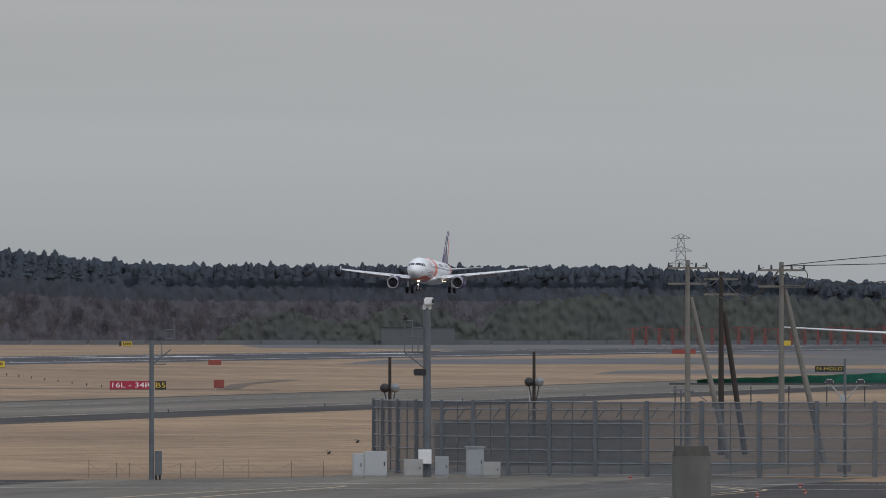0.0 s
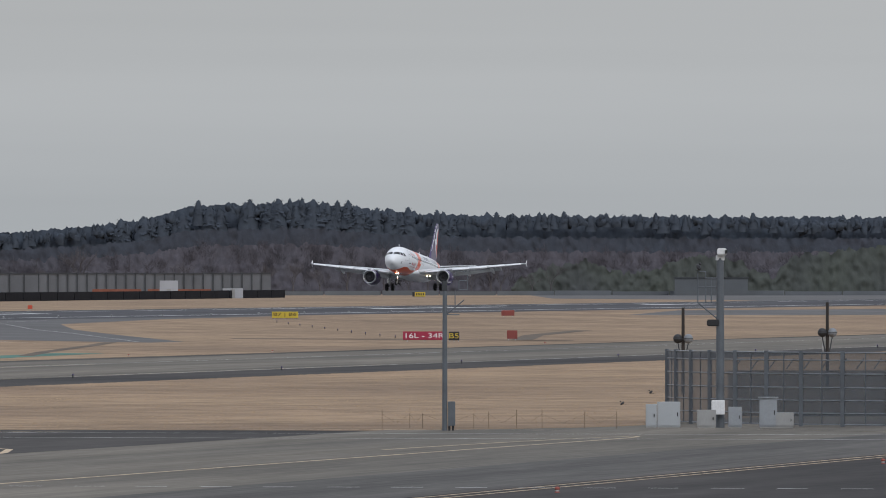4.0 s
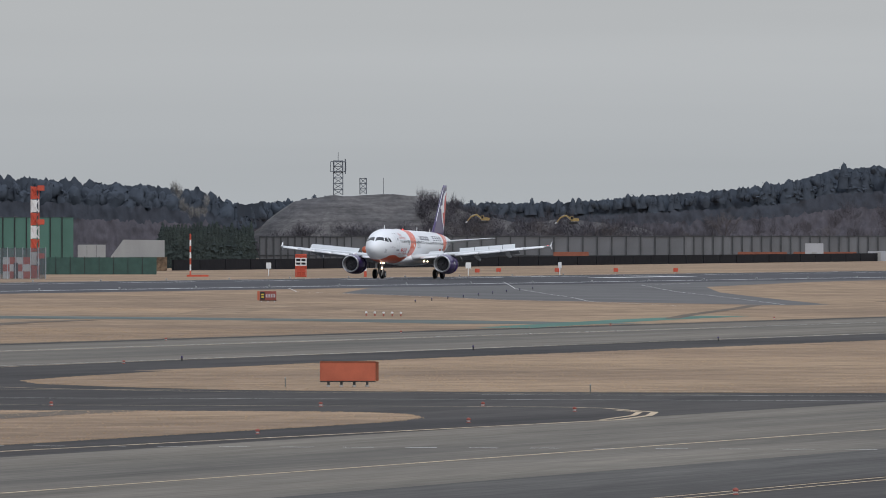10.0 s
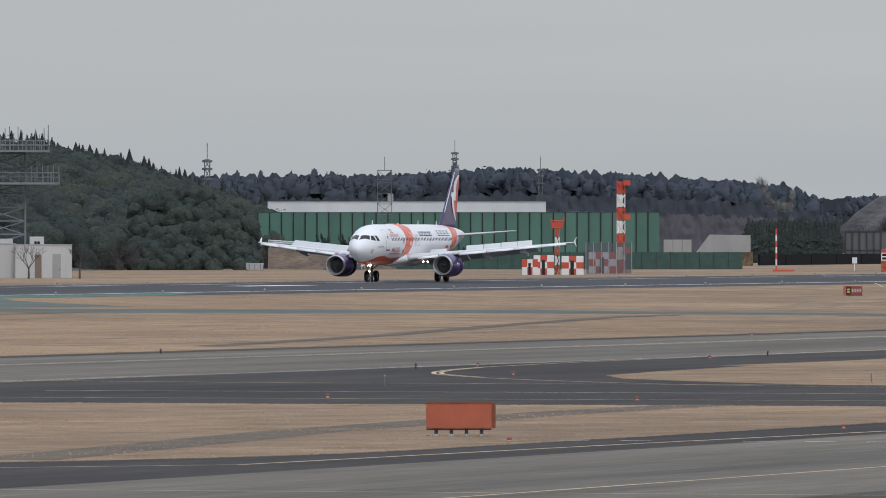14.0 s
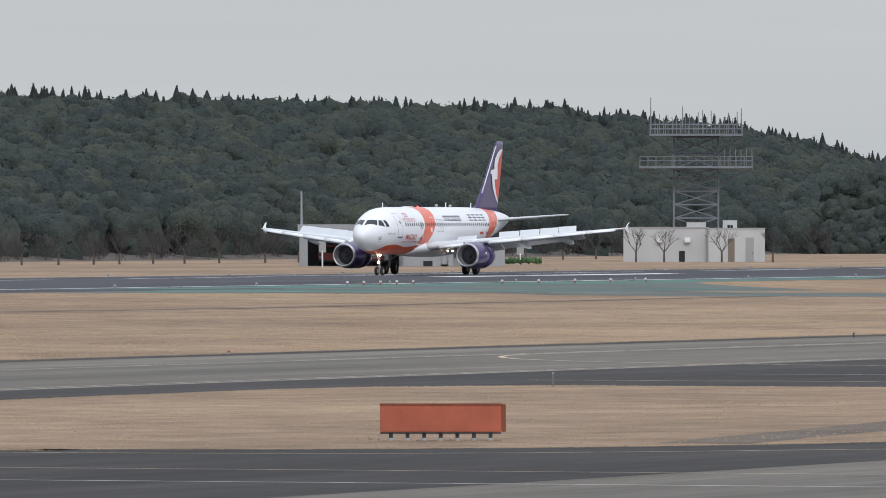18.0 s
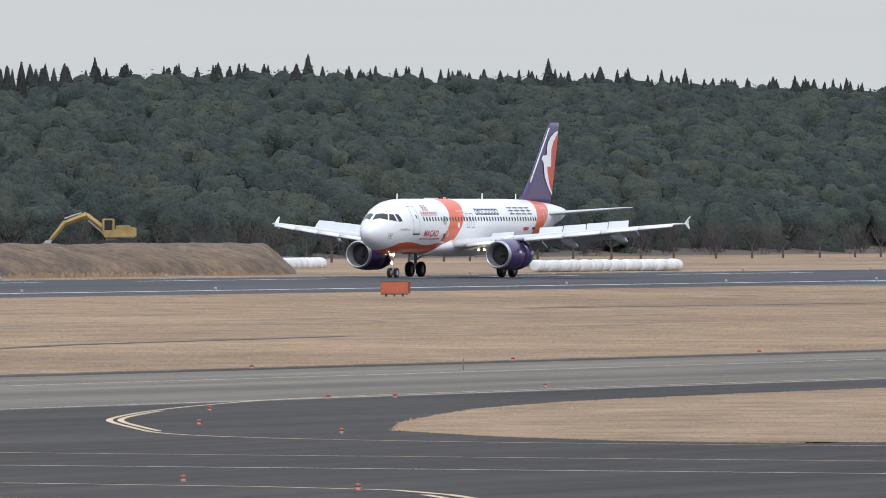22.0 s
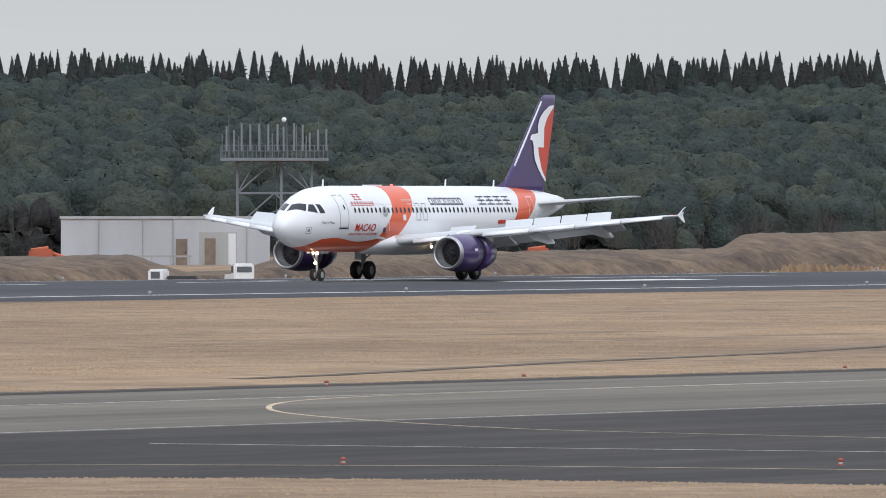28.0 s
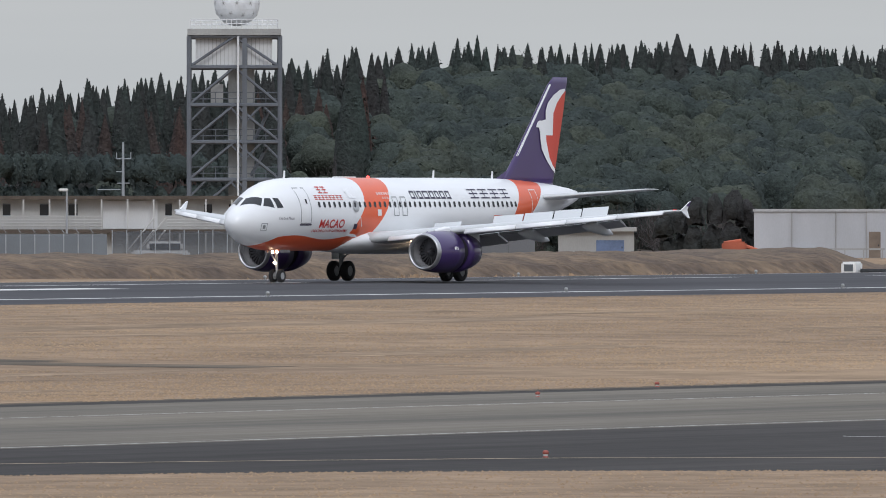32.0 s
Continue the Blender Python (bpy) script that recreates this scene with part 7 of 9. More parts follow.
def excavator(at, turn, size=1.0):
    e = thing("excavator", "yellow tracked excavator with its arm lowered", "excavator", "excavators", at, turn)
    for y in (-1.0, 1.0):
        bm = bmesh.new()
        box(bm, -1.7, 1.7, y - 0.28, y + 0.28, 0.0, 0.72, bevel=0.2)
        part("track", bm, M["black"], e)
    part("turntable", rod(bmesh.new(), (0, 0, 0.6), (0, 0, 0.95), 0.7, 0.7, 16), M["gear_grey"], e)
    body = part("house", boxed(-0.9, 1.9, -1.15, 1.15, 0.95, 1.75, bevel=0.08), M["digger"], e)
    part("counterweight", boxed(1.5, 2.15, -1.1, 1.1, 0.95, 1.95, bevel=0.12), M["digger"], body)
    part("engine_cover", boxed(0.2, 1.6, -1.0, 1.0, 1.75, 2.1, bevel=0.05), M["digger"], body)
    cab = part("cab", boxed(-1.05, 0.1, -1.1, -0.1, 1.2, 2.75, bevel=0.08), M["digger"], e)
    part("cab_window", boxed(-1.07, -0.95, -1.0, -0.2, 1.6, 2.6), M["glass"], cab)
    part("cab_window", boxed(-0.85, -0.1, -1.12, -1.09, 1.6, 2.6), M["glass"], cab)
    for name, a, b, w in (("boom", (-0.6, 0.2, 1.5), (-2.6, 0.2, 3.1), 0.3), ("boom", (-2.5, 0.2, 3.1), (-4.6, 0.2, 2.3), 0.27), ("stick", (-4.5, 0.2, 2.45), (-6.0, 0.2, 0.6), 0.22)):
        bm = bmesh.new()
        rod(bm, a, b, w * 1.1, w * 0.85, 4)
        part(name, bm, M["digger"], e)
    part("hydraulic_ram", bars((((-1.0, 0.2, 1.4), (-2.4, 0.2, 2.6)), ((-3.0, 0.2, 3.3), (-4.6, 0.2, 2.75))), 0.07), M["bare_metal"], e)
    e.matrix_basis = e.matrix_basis @ Matrix.Scale(size, 4)
    mesh_part("bucket", *loft([[(-5.8, y, 0.75), (-6.4, y, 0.7), (-6.75, y, 0.2), (-6.4, y, 0.0), (-5.9, y, 0.25)] for y in (-0.35, 0.75)]), M["gear_grey"], e)
    return e


M["digger"] = mat("digger_yellow", (0.36, 0.26, 0.10), 0.6, var=0.3, scale=0.8, fine=0.15)
at, t = spot(25.40, 1032, 1.85)
excavator(at, t, 0.9)
for bearing, dist, z in ((14.10, 2940, 8.2), (13.68, 2940, 8.0)):
    at, t = spot(bearing, dist, z)
    excavator(at, t, 0.66)


# truck glass coloured paler, standing in for the sky's reflection
M["sky_toned_glass"] = mat("sky_toned_truck_glass", (0.13, 0.145, 0.16), 0.12, var=0.2)
def kei_truck(bearing, dist, z, tarp, turn):
    k = stand("light_truck", "small white light truck parked behind the runway" + (" with a tarpaulin" if tarp else ""), "truck", bearing, dist, z, "light trucks", turn)
    sx = 1 if not tarp else -1
    part("chassis", boxed(-1.6, 1.6, -0.6, 0.6, 0.35, 0.55), M["black"], k)
    cab = part("cab", boxed(min(sx * 0.55, sx * 1.65), max(sx * 0.55, sx * 1.65), -0.72, 0.72, 0.5, 1.78, bevel=0.12), M["white"], k)
    part("windscreen", boxed(min(sx * 1.6, sx * 1.67), max(sx * 1.6, sx * 1.67), -0.52, 0.52, 1.16, 1.56), M["sky_toned_glass"], cab)
    part("side_window", boxed(min(sx * 0.75, sx * 1.4), max(sx * 0.75, sx * 1.4), -0.735, -0.715, 1.12, 1.6), M["sky_toned_glass"], cab)
    bed = part("cargo_bed", boxed(min(-sx * 1.65, sx * 0.5), max(-sx * 1.65, sx * 0.5), -0.7, 0.7, 0.6, 1.0), M["white"], k)
    if tarp:
        part("tarpaulin", boxed(-0.4, 1.6, -0.66, 0.66, 1.0, 1.3, bevel=0.12), M["barrier_post"], bed)
    for x in (-1.05, 1.05):
        for y in (-0.64, 0.64):
            w = part("wheel", rod(bmesh.new(), (x, y - 0.08, 0.28), (x, y + 0.08, 0.28), 0.28, 0.28, 18), M["tyre"], k)
            part("rim", rod(bmesh.new(), (x, y - 0.09, 0.28), (x, y + 0.09, 0.28), 0.16, 0.16, 12), M["gear_grey"], w)


kei_truck(29.742, 845, -1.15, False, -78)
kei_truck(30.05, 838, -1.5, True, -20)

# wrapped bales and a tractor
M["wrap"] = mat("white_bale_wrap", (0.72, 0.73, 0.74), 0.5, var=0.12, scale=1.5, fine=0.08, rand=0.08)
bale = thing("wrapped_bale", "white plastic-wrapped round hay bale on the grass", "bale", "wrapped hay bales", (972.3, 421, ground_z(421)))
mesh_part("wrap", *turned(((-0.62, 0.01), (-0.615, 0.3), (-0.6, 0.44), (-0.54, 0.52), (0.0, 0.535), (0.54, 0.52), (0.6, 0.44), (0.615, 0.3), (0.62, 0.01)), (0, 0, 0.56), 18), M["wrap"], bale, smooth=True)
for i in range(1, 28):
    copy_thing(bale, pose(972.3 + 1.15 * i, 421 + 0.12 * math.sin(i * 2.1), ground_z(421) - 0.05 - 0.04 * math.sin(i * 3.3), 0, 0, 4 * math.sin(i * 1.7)))
more = thing("wrapped_bale", "white plastic-wrapped round hay bale in a farther row", "bale", "wrapped hay bales", (1020, 470, ground_z(470)))
mesh_part("wrap", *turned(((-0.615, 0.01), (-0.61, 0.3), (-0.6, 0.5), (-0.53, 0.59), (0.0, 0.61), (0.53, 0.59), (0.6, 0.5), (0.61, 0.3), (0.615, 0.01)), (0, 0, 0.4), 18), M["wrap"], more, smooth=True)
for i in range(1, 12):
    copy_thing(more, pose(1020 + 1.3 * i, 470, ground_z(470) - 0.0))
M["tractor_ochre"] = mat("dusty_ochre_machine_paint", (0.15, 0.125, 0.06), 0.7, var=0.4, scale=1.5, fine=0.2)
M["machine_green"] = mat("machine_green", (0.05, 0.22, 0.06), 0.6, var=0.2)
# cab glass in a teal-grey lighter than the other windows
M["cab_glass"] = mat("teal_grey_cab_glass", (0.10, 0.15, 0.15), 0.25, var=0.2, scale=1.0)
tr = stand("tractor", "dusty ochre wheel loader with a green grab", "tractor", 23.53, 1130, None)
part("body", boxed(-1.7, 0.2, -0.6, 0.6, 0.6, 1.35, bevel=0.12), M["tractor_ochre"], tr)
part("engine_hood", boxed(-2.0, -0.8, -0.5, 0.5, 1.1, 1.6, bevel=0.1), M["tractor_ochre"], tr)
part("front_frame", boxed(0.2, 1.3, -0.45, 0.45, 0.7, 1.5, bevel=0.1), M["tractor_ochre"], tr)
part("counterweight", boxed(-2.3, -1.7, -0.6, 0.6, 0.5, 1.1, bevel=0.08), M["barrier_post"], tr)
cab = part("cab", boxed(-0.85, 0.3, -0.55, 0.55, 1.35, 2.4, bevel=0.06), M["cab_glass"], tr)
part("cab_roof", boxed(-0.95, 0.4, -0.65, 0.65, 2.4, 2.54, bevel=0.05), M["fence_steel"], cab)
for x in (-0.86, -0.3, 0.26):
    part("cab_post", boxed(x - 0.04, x + 0.06, -0.58, -0.54, 1.35, 2.4), M["barrier_post"], cab)
for x, r in ((-1.2, 0.66), (0.55, 0.68)):
    for y in (-0.75, 0.75):
        w = part("wheel", rod(bmesh.new(), (x, y - 0.2, r), (x, y + 0.2, r), r, r, 20), M["tyre"], tr)
        part("rim", rod(bmesh.new(), (x, y - 0.215, r), (x, y + 0.215, r), r * 0.42, r * 0.42, 14), M["earth"], w)
part("boom_arm", bars((((0.3, -0.4, 1.5), (1.2, -0.4, 1.9)), ((1.2, -0.4, 1.9), (1.8, -0.3, 1.2)), ((0.6, -0.4, 1.2), (1.4, -0.4, 1.3))), 0.1), M["gear_grey"], tr)
part("grab", boxed(1.2, 2.2, -0.7, 0.5, 0.15, 0.95, bevel=0.06), M["machine_green"], tr)
part("mast", bars((((1.7, -0.5, 0.9), (1.7, -0.5, 2.0)), ((2.4, -0.5, 0.3), (2.4, -0.5, 2.0)), ((1.7, -0.5, 2.0), (2.4, -0.5, 2.0)), ((1.7, -0.5, 1.4), (2.4, -0.5, 1.4))), 0.06), M["barrier_post"], tr)


# dark evergreens beside the store building
pl, wd, ht = [], [], []
for b, d, top in ((30.92, 985, 3.6), (30.85, 983, 4.6), (30.76, 982, 4.9), (30.68, 981, 5.2), (30.61, 983, 4.4), (30.56, 982, 3.3), (31.0, 984, 3.0)):
    for lv in (0.72, 0.3):
        pl.append(((d + 26) * math.cos(radians(b)) + rng.normal() * 0.3, (d + 26) * math.sin(radians(b)), -1.2 + (top + 1.2) * lv)), wd.append(rng.uniform(0.9, 1.25)), ht.append((top + 1.2) * 0.3)
wood("evergreen_clump", crowns, pl, wd, ht, M["conifer"], M["conifer"], "dark evergreen trees beside the store building")


# steel towers
def frame_tower(parent, hw, levels, r, material, depth=None, brace="k"):
    """Four legs with beams and braces at the given levels, front, back and sides."""
    d = depth or hw
    for x in (-hw, hw):
        for y in (0, 2 * d):
            part("leg", rod(bmesh.new(), (x, y, levels[0]), (x, y, levels[-1]), r, r, 8), material, parent)
    for lo, hi in zip(levels, levels[1:]):
        for y in (0, 2 * d):
            beam = part("beam", bars((((-hw, y, hi), (hw, y, hi)),), r * 0.85), material, parent)
            mid = (0, y, hi)
            part("brace", bars((((-hw, y, lo), mid), ((hw, y, lo), mid)) if brace == "k" else (((-hw, y, lo), (hw, y, hi)), ((hw, y, lo), (-hw, y, hi))), r * 0.6), material, beam)
        for x in (-hw, hw):
            beam = part("beam", bars((((x, 0, hi), (x, 2 * d, hi)),), r * 0.85), material, parent)
            part("brace", bars((((x, 0, lo), (x, d, hi)), ((x, 2 * d, lo), (x, d, hi))), r * 0.6), material, beam)


def railing(parent, x0, x1, y0, y1, z, h, material, gap=0.8):
    rail = part("railing", bars([((x0, y, z + q), (x1, y, z + q)) for y in (y0, y1) for q in (h, h * 0.55)] + [((x, y0, z + q), (x, y1, z + q)) for x in (x0, x1) for q in (h, h * 0.55)], 0.035), material, parent)
    k = max(2, int((x1 - x0) / gap))
    for i in range(k + 1):
        for y in (y0, y1):
            x = x0 + (x1 - x0) * i / k
            part("baluster", boxed(x - 0.03, x + 0.03, y - 0.03, y + 0.03, z, z + h), material, rail)


tower = stand("radar_tower", "tall grey steel radar tower with a white radome", "tower", 33.014, 973, None)
M["tower_steel"] = mat("weathered_tower_steel", (0.135, 0.148, 0.168), 0.7, 0.1, var=0.15, scale=0.5)
frame_tower(tower, 3.62, [0, 3.4, 6.4, 9.4, 12.35, 15.35, 17.8], 0.19, M["tower_steel"])
for lv in (3.4, 6.4, 9.4, 12.35):
    part("deck_rail", bars([((-3.5, y, lv + q), (3.5, y, lv + q)) for y in (0.1, 7.1) for q in (0.5, 1.0)] + [((-3.5 + 1.0 * i, 0.1, lv), (-3.5 + 1.0 * i, 0.1, lv + 1.0)) for i in range(8)], 0.035, 5), M["tower_steel"], tower)
    part("knee_brace", bars((((-3.6, 0, lv - 1.4), (-2.2, 0, lv)), ((3.6, 0, lv - 1.4), (2.2, 0, lv)), ((0.85, 0, lv - 1.4), (2.2, 0, lv)), ((0.85, 0, lv - 1.4), (-0.5, 0, lv))), 0.09, 5), M["tower_steel"], tower)
part("shaft", boxed(-0.5, 1.6, 2.2, 5.2, 0, 15.4), M["grey_wall"], tower)
part("middle_column", boxed(0.62, 1.0, -0.1, 0.3, 0, 17.8), M["tower_steel"], tower)
part("drain_pipe", rod(bmesh.new(), (0.28, -0.3, 0), (0.28, -0.3, 17.8), 0.09, 0.09, 8), M["white_wall"], tower)
clad = part("cladding", boxed(-3.1, 3.0, 0.6, 6.4, 15.5, 17.7), M["white_wall"], tower)
for i in range(20):
    part("panel_rib", boxed(-3.0 + 0.31 * i, -2.97 + 0.31 * i, 0.56, 0.6, 15.5, 17.7), M["grey_wall"], clad)
part("roof_deck", boxed(-3.75, 3.7, -0.3, 7.6, 17.9, 18.4), M["grey_wall"], tower)
railing(tower, -3.5, 3.45, -0.2, 7.5, 18.4, 0.75, M["wrap"], 0.4)
for lv in (3.4, 6.4, 9.4, 12.35):
    part("floor_slab", boxed(-3.4, 3.4, 0.2, 7.0, lv - 0.08, lv + 0.08), M["tower_steel"], tower)
part("stair", bars((((1.6, 1.0, 9.6), (2.9, 1.0, 12.2)), ((1.3, 1.0, 6.7), (2.7, 1.0, 9.2)), ((1.6, 1.0, 3.7), (2.9, 1.0, 6.2))), 0.14, 4), M["tower_steel"], tower)
part("equipment_box", boxed(-1.9, -0.9, 1.0, 2.0, 12.45, 14.0, bevel=0.03), M["grey_wall"], tower)
bm = bmesh.new()
bmesh.ops.create_icosphere(bm, subdivisions=3, radius=1.85, matrix=Matrix.Translation((0.2, 3.5, 20.5)))
for v in bm.verts:
    v.co.z = max(v.co.z, 18.41)
radome = part("radome", bm, M["wrap"], tower, "white faceted radome")
bm = bmesh.new()
bmesh.ops.create_icosphere(bm, subdivisions=2, radius=1.868, matrix=Matrix.Translation((0.2, 3.5, 20.5)))
seams = [(e.verts[0].co.copy(), e.verts[1].co.copy()) for e in bm.edges if min(e.verts[0].co.z, e.verts[1].co.z) > 18.7]
bm.free()
part("radome_seams", bars(seams, 0.022, 4), M["grey_wall"], radome)

M["mid_steel"] = mat("aged_tower_steel", (0.20, 0.215, 0.24), 0.65, 0.15, var=0.15, scale=0.6)
g = stand("antenna_tower", "grey steel tower with a railed antenna platform", "tower", 29.578, 1073, None)
frame_tower(g, 3.25, [0, 3.0, 5.9, 8.75], 0.13, M["mid_steel"])
part("inner_column", boxed(0.5, 0.72, -0.1, 0.12, 0, 8.75), M["mid_steel"], g)
part("cross_brace", bars((((-3.25, 0, 5.9), (-1.6, 0, 8.75)), ((3.25, 0, 5.9), (1.6, 0, 8.75)), ((-3.25, 0, 3.0), (0.6, 0, 4.5)), ((3.25, 0, 3.0), (0.6, 0, 4.5))), 0.07, 5), M["mid_steel"], g)
part("platform", boxed(-4.75, 4.75, -1.6, 8.0, 8.75, 9.0), M["mid_steel"], g)
railing(g, -4.7, 4.7, -1.5, 7.9, 9.0, 1.1, M["fence_steel"], 0.38)
part("ladder", bars((((0.2, 1, 0), (0.2, 1, 8.8)), ((0.6, 1, 0), (0.6, 1, 8.8))), 0.05), M["fence_steel"], g)
for i in range(26):
    x = -4.6 + 9.2 * (i + rng.uniform(-0.3, 0.3)) / 25
    hgt = 1.6 + 0.9 * rng.random()
    a = part("antenna_panel", boxed(x - 0.09, x + 0.09, -1.6, -1.45, 9.6, 9.6 + hgt, bevel=0.03), M["mid_steel"], g) if i % 2 else part("antenna_rod", rod(bmesh.new(), (x, rng.uniform(0, 6), 9.0), (x, 2, 10.9 + rng.random()), 0.06, 0.05, 6), M["fence_steel"], g)
for x in (-4.0, -1.2, 1.1, 3.9):
    part("lightning_rod", rod(bmesh.new(), (x, 1, 9.0), (x, 1, 12.6), 0.08, 0.04, 6), M["fence_steel"], g)
bm = bmesh.new()
bmesh.ops.create_uvsphere(bm, u_segments=12, v_segments=8, radius=0.22, matrix=Matrix.Translation((0.85, 0, 12.35)))
part("dish", bm, M["white"], g)

a = stand("antenna_tower", "grey lattice tower with two railed antenna decks", "tower", 19.10, 1458, None)
frame_tower(a, 2.65, [0, 3.6, 5.2, 6.8, 8.4, 10.0, 11.1, 13.0, 14.9], 0.12, M["mid_steel"], brace="x")
for z, hw in ((11.15, 6.75), (15.0, 5.55)):
    part("platform", boxed(-hw, hw, -3.5, 2 * 2.65 + 3.5, z, z + 0.25), M["mid_steel"], a)
    railing(a, -hw + 0.05, hw - 0.05, -3.4, 8.7, z + 0.25, 1.15, M["mid_steel"], 0.9)
    part("strut", bars((((-hw, -3, z), (-2.65, 0, z - 2.0)), ((hw, -3, z), (2.65, 0, z - 2.0)), ((-hw, 8, z), (-2.65, 5.3, z - 2.0)), ((hw, 8, z), (2.65, 5.3, z - 2.0))), 0.09), M["mid_steel"], a)
for i in range(22):
    x = -5.4 + 10.8 * i / 21
    part("antenna_rod", rod(bmesh.new(), (x, -3.2, 15.3), (x, -3.2, 17.0 + 1.1 * rng.random()), 0.06, 0.05, 6), M["mid_steel"], a)
for i in range(6):
    part("antenna_rod", rod(bmesh.new(), (3.4 + 0.65 * i, -3.2, 11.5), (3.4 + 0.65 * i, -3.2, 13.4), 0.06, 0.05, 6), M["mid_steel"], a)
for x, z in ((-5.4, 19.6), (-1.6, 18.6), (4.9, 17.9), (5.4, 18.3)):
    part("lightning_rod", rod(bmesh.new(), (x, 0, 16), (x, 0, z), 0.1, 0.05, 6), M["mid_steel"], a)


def block(name, label, bearing, dist, walls, windows=(), doors=(), material="white_wall", z=None):
    """A flat-roofed building: boxes as walls with roof slabs, and openings set in its front."""
    b = stand(name, label, "building", bearing, dist, z)
    for x0, x1, y0, y1, z1 in walls:
        w = part("wall", boxed(x0, x1, y0, y1, 0, z1), M[material], b)
        part("roof", boxed(x0 - 0.06, x1 + 0.06, y0 - 0.06, y1 + 0.06, z1, z1 + 0.14), M["grey_wall"], b)
    for x0, x1, z0, z1, y in windows:
        w = part("window", boxed(x0, x1, y - 0.02, y - 0.004, z0, z1), M["glass"], b)
        part("frame", bars((((x0, y - 0.04, z0), (x1, y - 0.04, z0)), ((x0, y - 0.04, z1), (x1, y - 0.04, z1)), (((x0 + x1) / 2, y - 0.04, z0), ((x0 + x1) / 2, y - 0.04, z1))), 0.035, 4), M["steel"], w)
    for x0, x1, z1, y, m in doors:
        d = part("door", boxed(x0, x1, y - 0.04, y - 0.004, 0.02, z1), M[m], b)
        part("handle", boxed(x1 - 0.2, x1 - 0.12, y - 0.08, y - 0.04, 0.95, 1.1), M["black"], d)
    return b


M["brown_door"] = mat("brown_steel_door", (0.20, 0.155, 0.12), 0.7)
M["wall_pale"] = mat("pale_rendered_wall", (0.50, 0.50, 0.49), 0.9, var=0.1, scale=0.25, fine=0.06, stretch=(1, 1, 0.3))
b = block("equipment_building", "low white equipment building with a flat roof", 19.105, 1452, ((-8.5, 1.6, 0, 7, 4.0), (1.6, 8.3, -1.2, 6, 3.9)), ((3.85, 4.5, 3.95, 4.4, 0.5),), ((3.9, 4.7, 2.75, -1.2, "brown_door"), (-1.9, -1.2, 1.3, 0, "dark"), (6.0, 7.0, 2.9, -1.2, "grey_wall")), "wall_pale")
for x0, x1, z1 in ((3.3, 5.0, 4.95), (-1.0, 1.3, 4.7)):
    part("roof_hut", boxed(x0, x1, 0.5, 3, 4.05, z1), M["wall_pale"], b)
for x in (-4.2, -0.9):
    part("vent_hood", boxed(x - 0.35, x + 0.35, -0.5, -0.004, 2.3, 2.9, bevel=0.05), M["white"], b)
M["station_wall"] = mat("weathered_station_concrete", (0.36, 0.375, 0.385), 0.9, var=0.15, scale=0.3, fine=0.1, stretch=(1, 1, 0.3), second=(0.30, 0.31, 0.315))
# darker, bluer wall colour that carries the shade inside the garage bays
M["garage_shade"] = mat("shade_toned_bay_wall", (0.16, 0.165, 0.20), 0.9, var=0.2, scale=0.4)
b = block("control_building", "weathered two-storey concrete building with roof lamps", 20.236, 1326, ((-5.5, -1.4, 0, 7, 5.2), (-1.4, 3.05, 0.6, 7, 5.2), (3.05, 5.55, 0.8, 6, 2.8)),
          ((0.6, 1.75, 3.3, 4.6, 0.6), (1.8, 2.85, 3.3, 4.6, 0.6), (-1.2, -0.1, 2.9, 4.6, 0.6), (-3.4, -2.5, 2.95, 3.35, 0), (1.95, 2.25, 0.9, 1.7, 0.6), (0.0, 0.25, 0.9, 1.6, 0.6)), ((0.75, 1.6, 2.2, 0.6, "dark"), (-3.3, -2.3, 0.6, 0, "dark")), "station_wall")
part("cornice", boxed(-5.6, 3.15, -0.25, 0.0, 4.75, 5.2), M["station_wall"], b)
part("canopy", boxed(-0.3, 2.9, -0.4, 0.6, 2.75, 3.0), M["station_wall"], b)
part("porch_wall", boxed(-0.6, -0.1, -0.2, 0.55, 0, 2.7), M["station_wall"], b)
part("door_hood", boxed(0.6, 1.8, 0.0, 0.59, 2.3, 2.4), M["barrier_post"], b)
part("air_unit", boxed(-1.35, -0.65, 0.0, 0.5, 0.2, 1.3, bevel=0.04), M["station_wall"], b)
for x, z in ((-5.1, 6.2), (-5.3, 5.65), (-4.4, 5.65), (-3.1, 6.2), (-3.3, 5.65), (-2.3, 5.8), (-1.9, 6.6), (-1.4, 6.0), (-0.7, 6.05), (-0.4, 6.55), (0.1, 6.0), (0.5, 5.7)):
    bm = bmesh.new()
    bmesh.ops.create_uvsphere(bm, u_segments=12, v_segments=8, radius=0.24 if z < 6.5 else 0.17, matrix=Matrix.Translation((x, 1.0, z)))
    lm = part("roof_lamp", bm, M["wall_pale"], b, smooth=True)
    part("lamp_post", rod(bmesh.new(), (x, 1.05, 5.2), (x, 1.05, z - 0.1), 0.04, n=6), M["fence_steel"], lm)
part("roof_rail", bars((((-2.6, 1.2, 5.9), (1.2, 1.2, 5.9)), ((-2.4, 1.2, 5.3), (-2.4, 1.2, 6.3)), ((-1.0, 1.2, 5.3), (-1.0, 1.2, 6.3)), ((0.9, 1.2, 5.3), (0.9, 1.2, 6.0))), 0.035), M["fence_steel"], b)
M["engine_red"] = mat("deep_red_vehicle_paint", (0.30, 0.045, 0.05), 0.4, var=0.1)
garage = stand("fire_station_garage", "open concrete garage with dark bays", "building", 20.715, 1336, None)
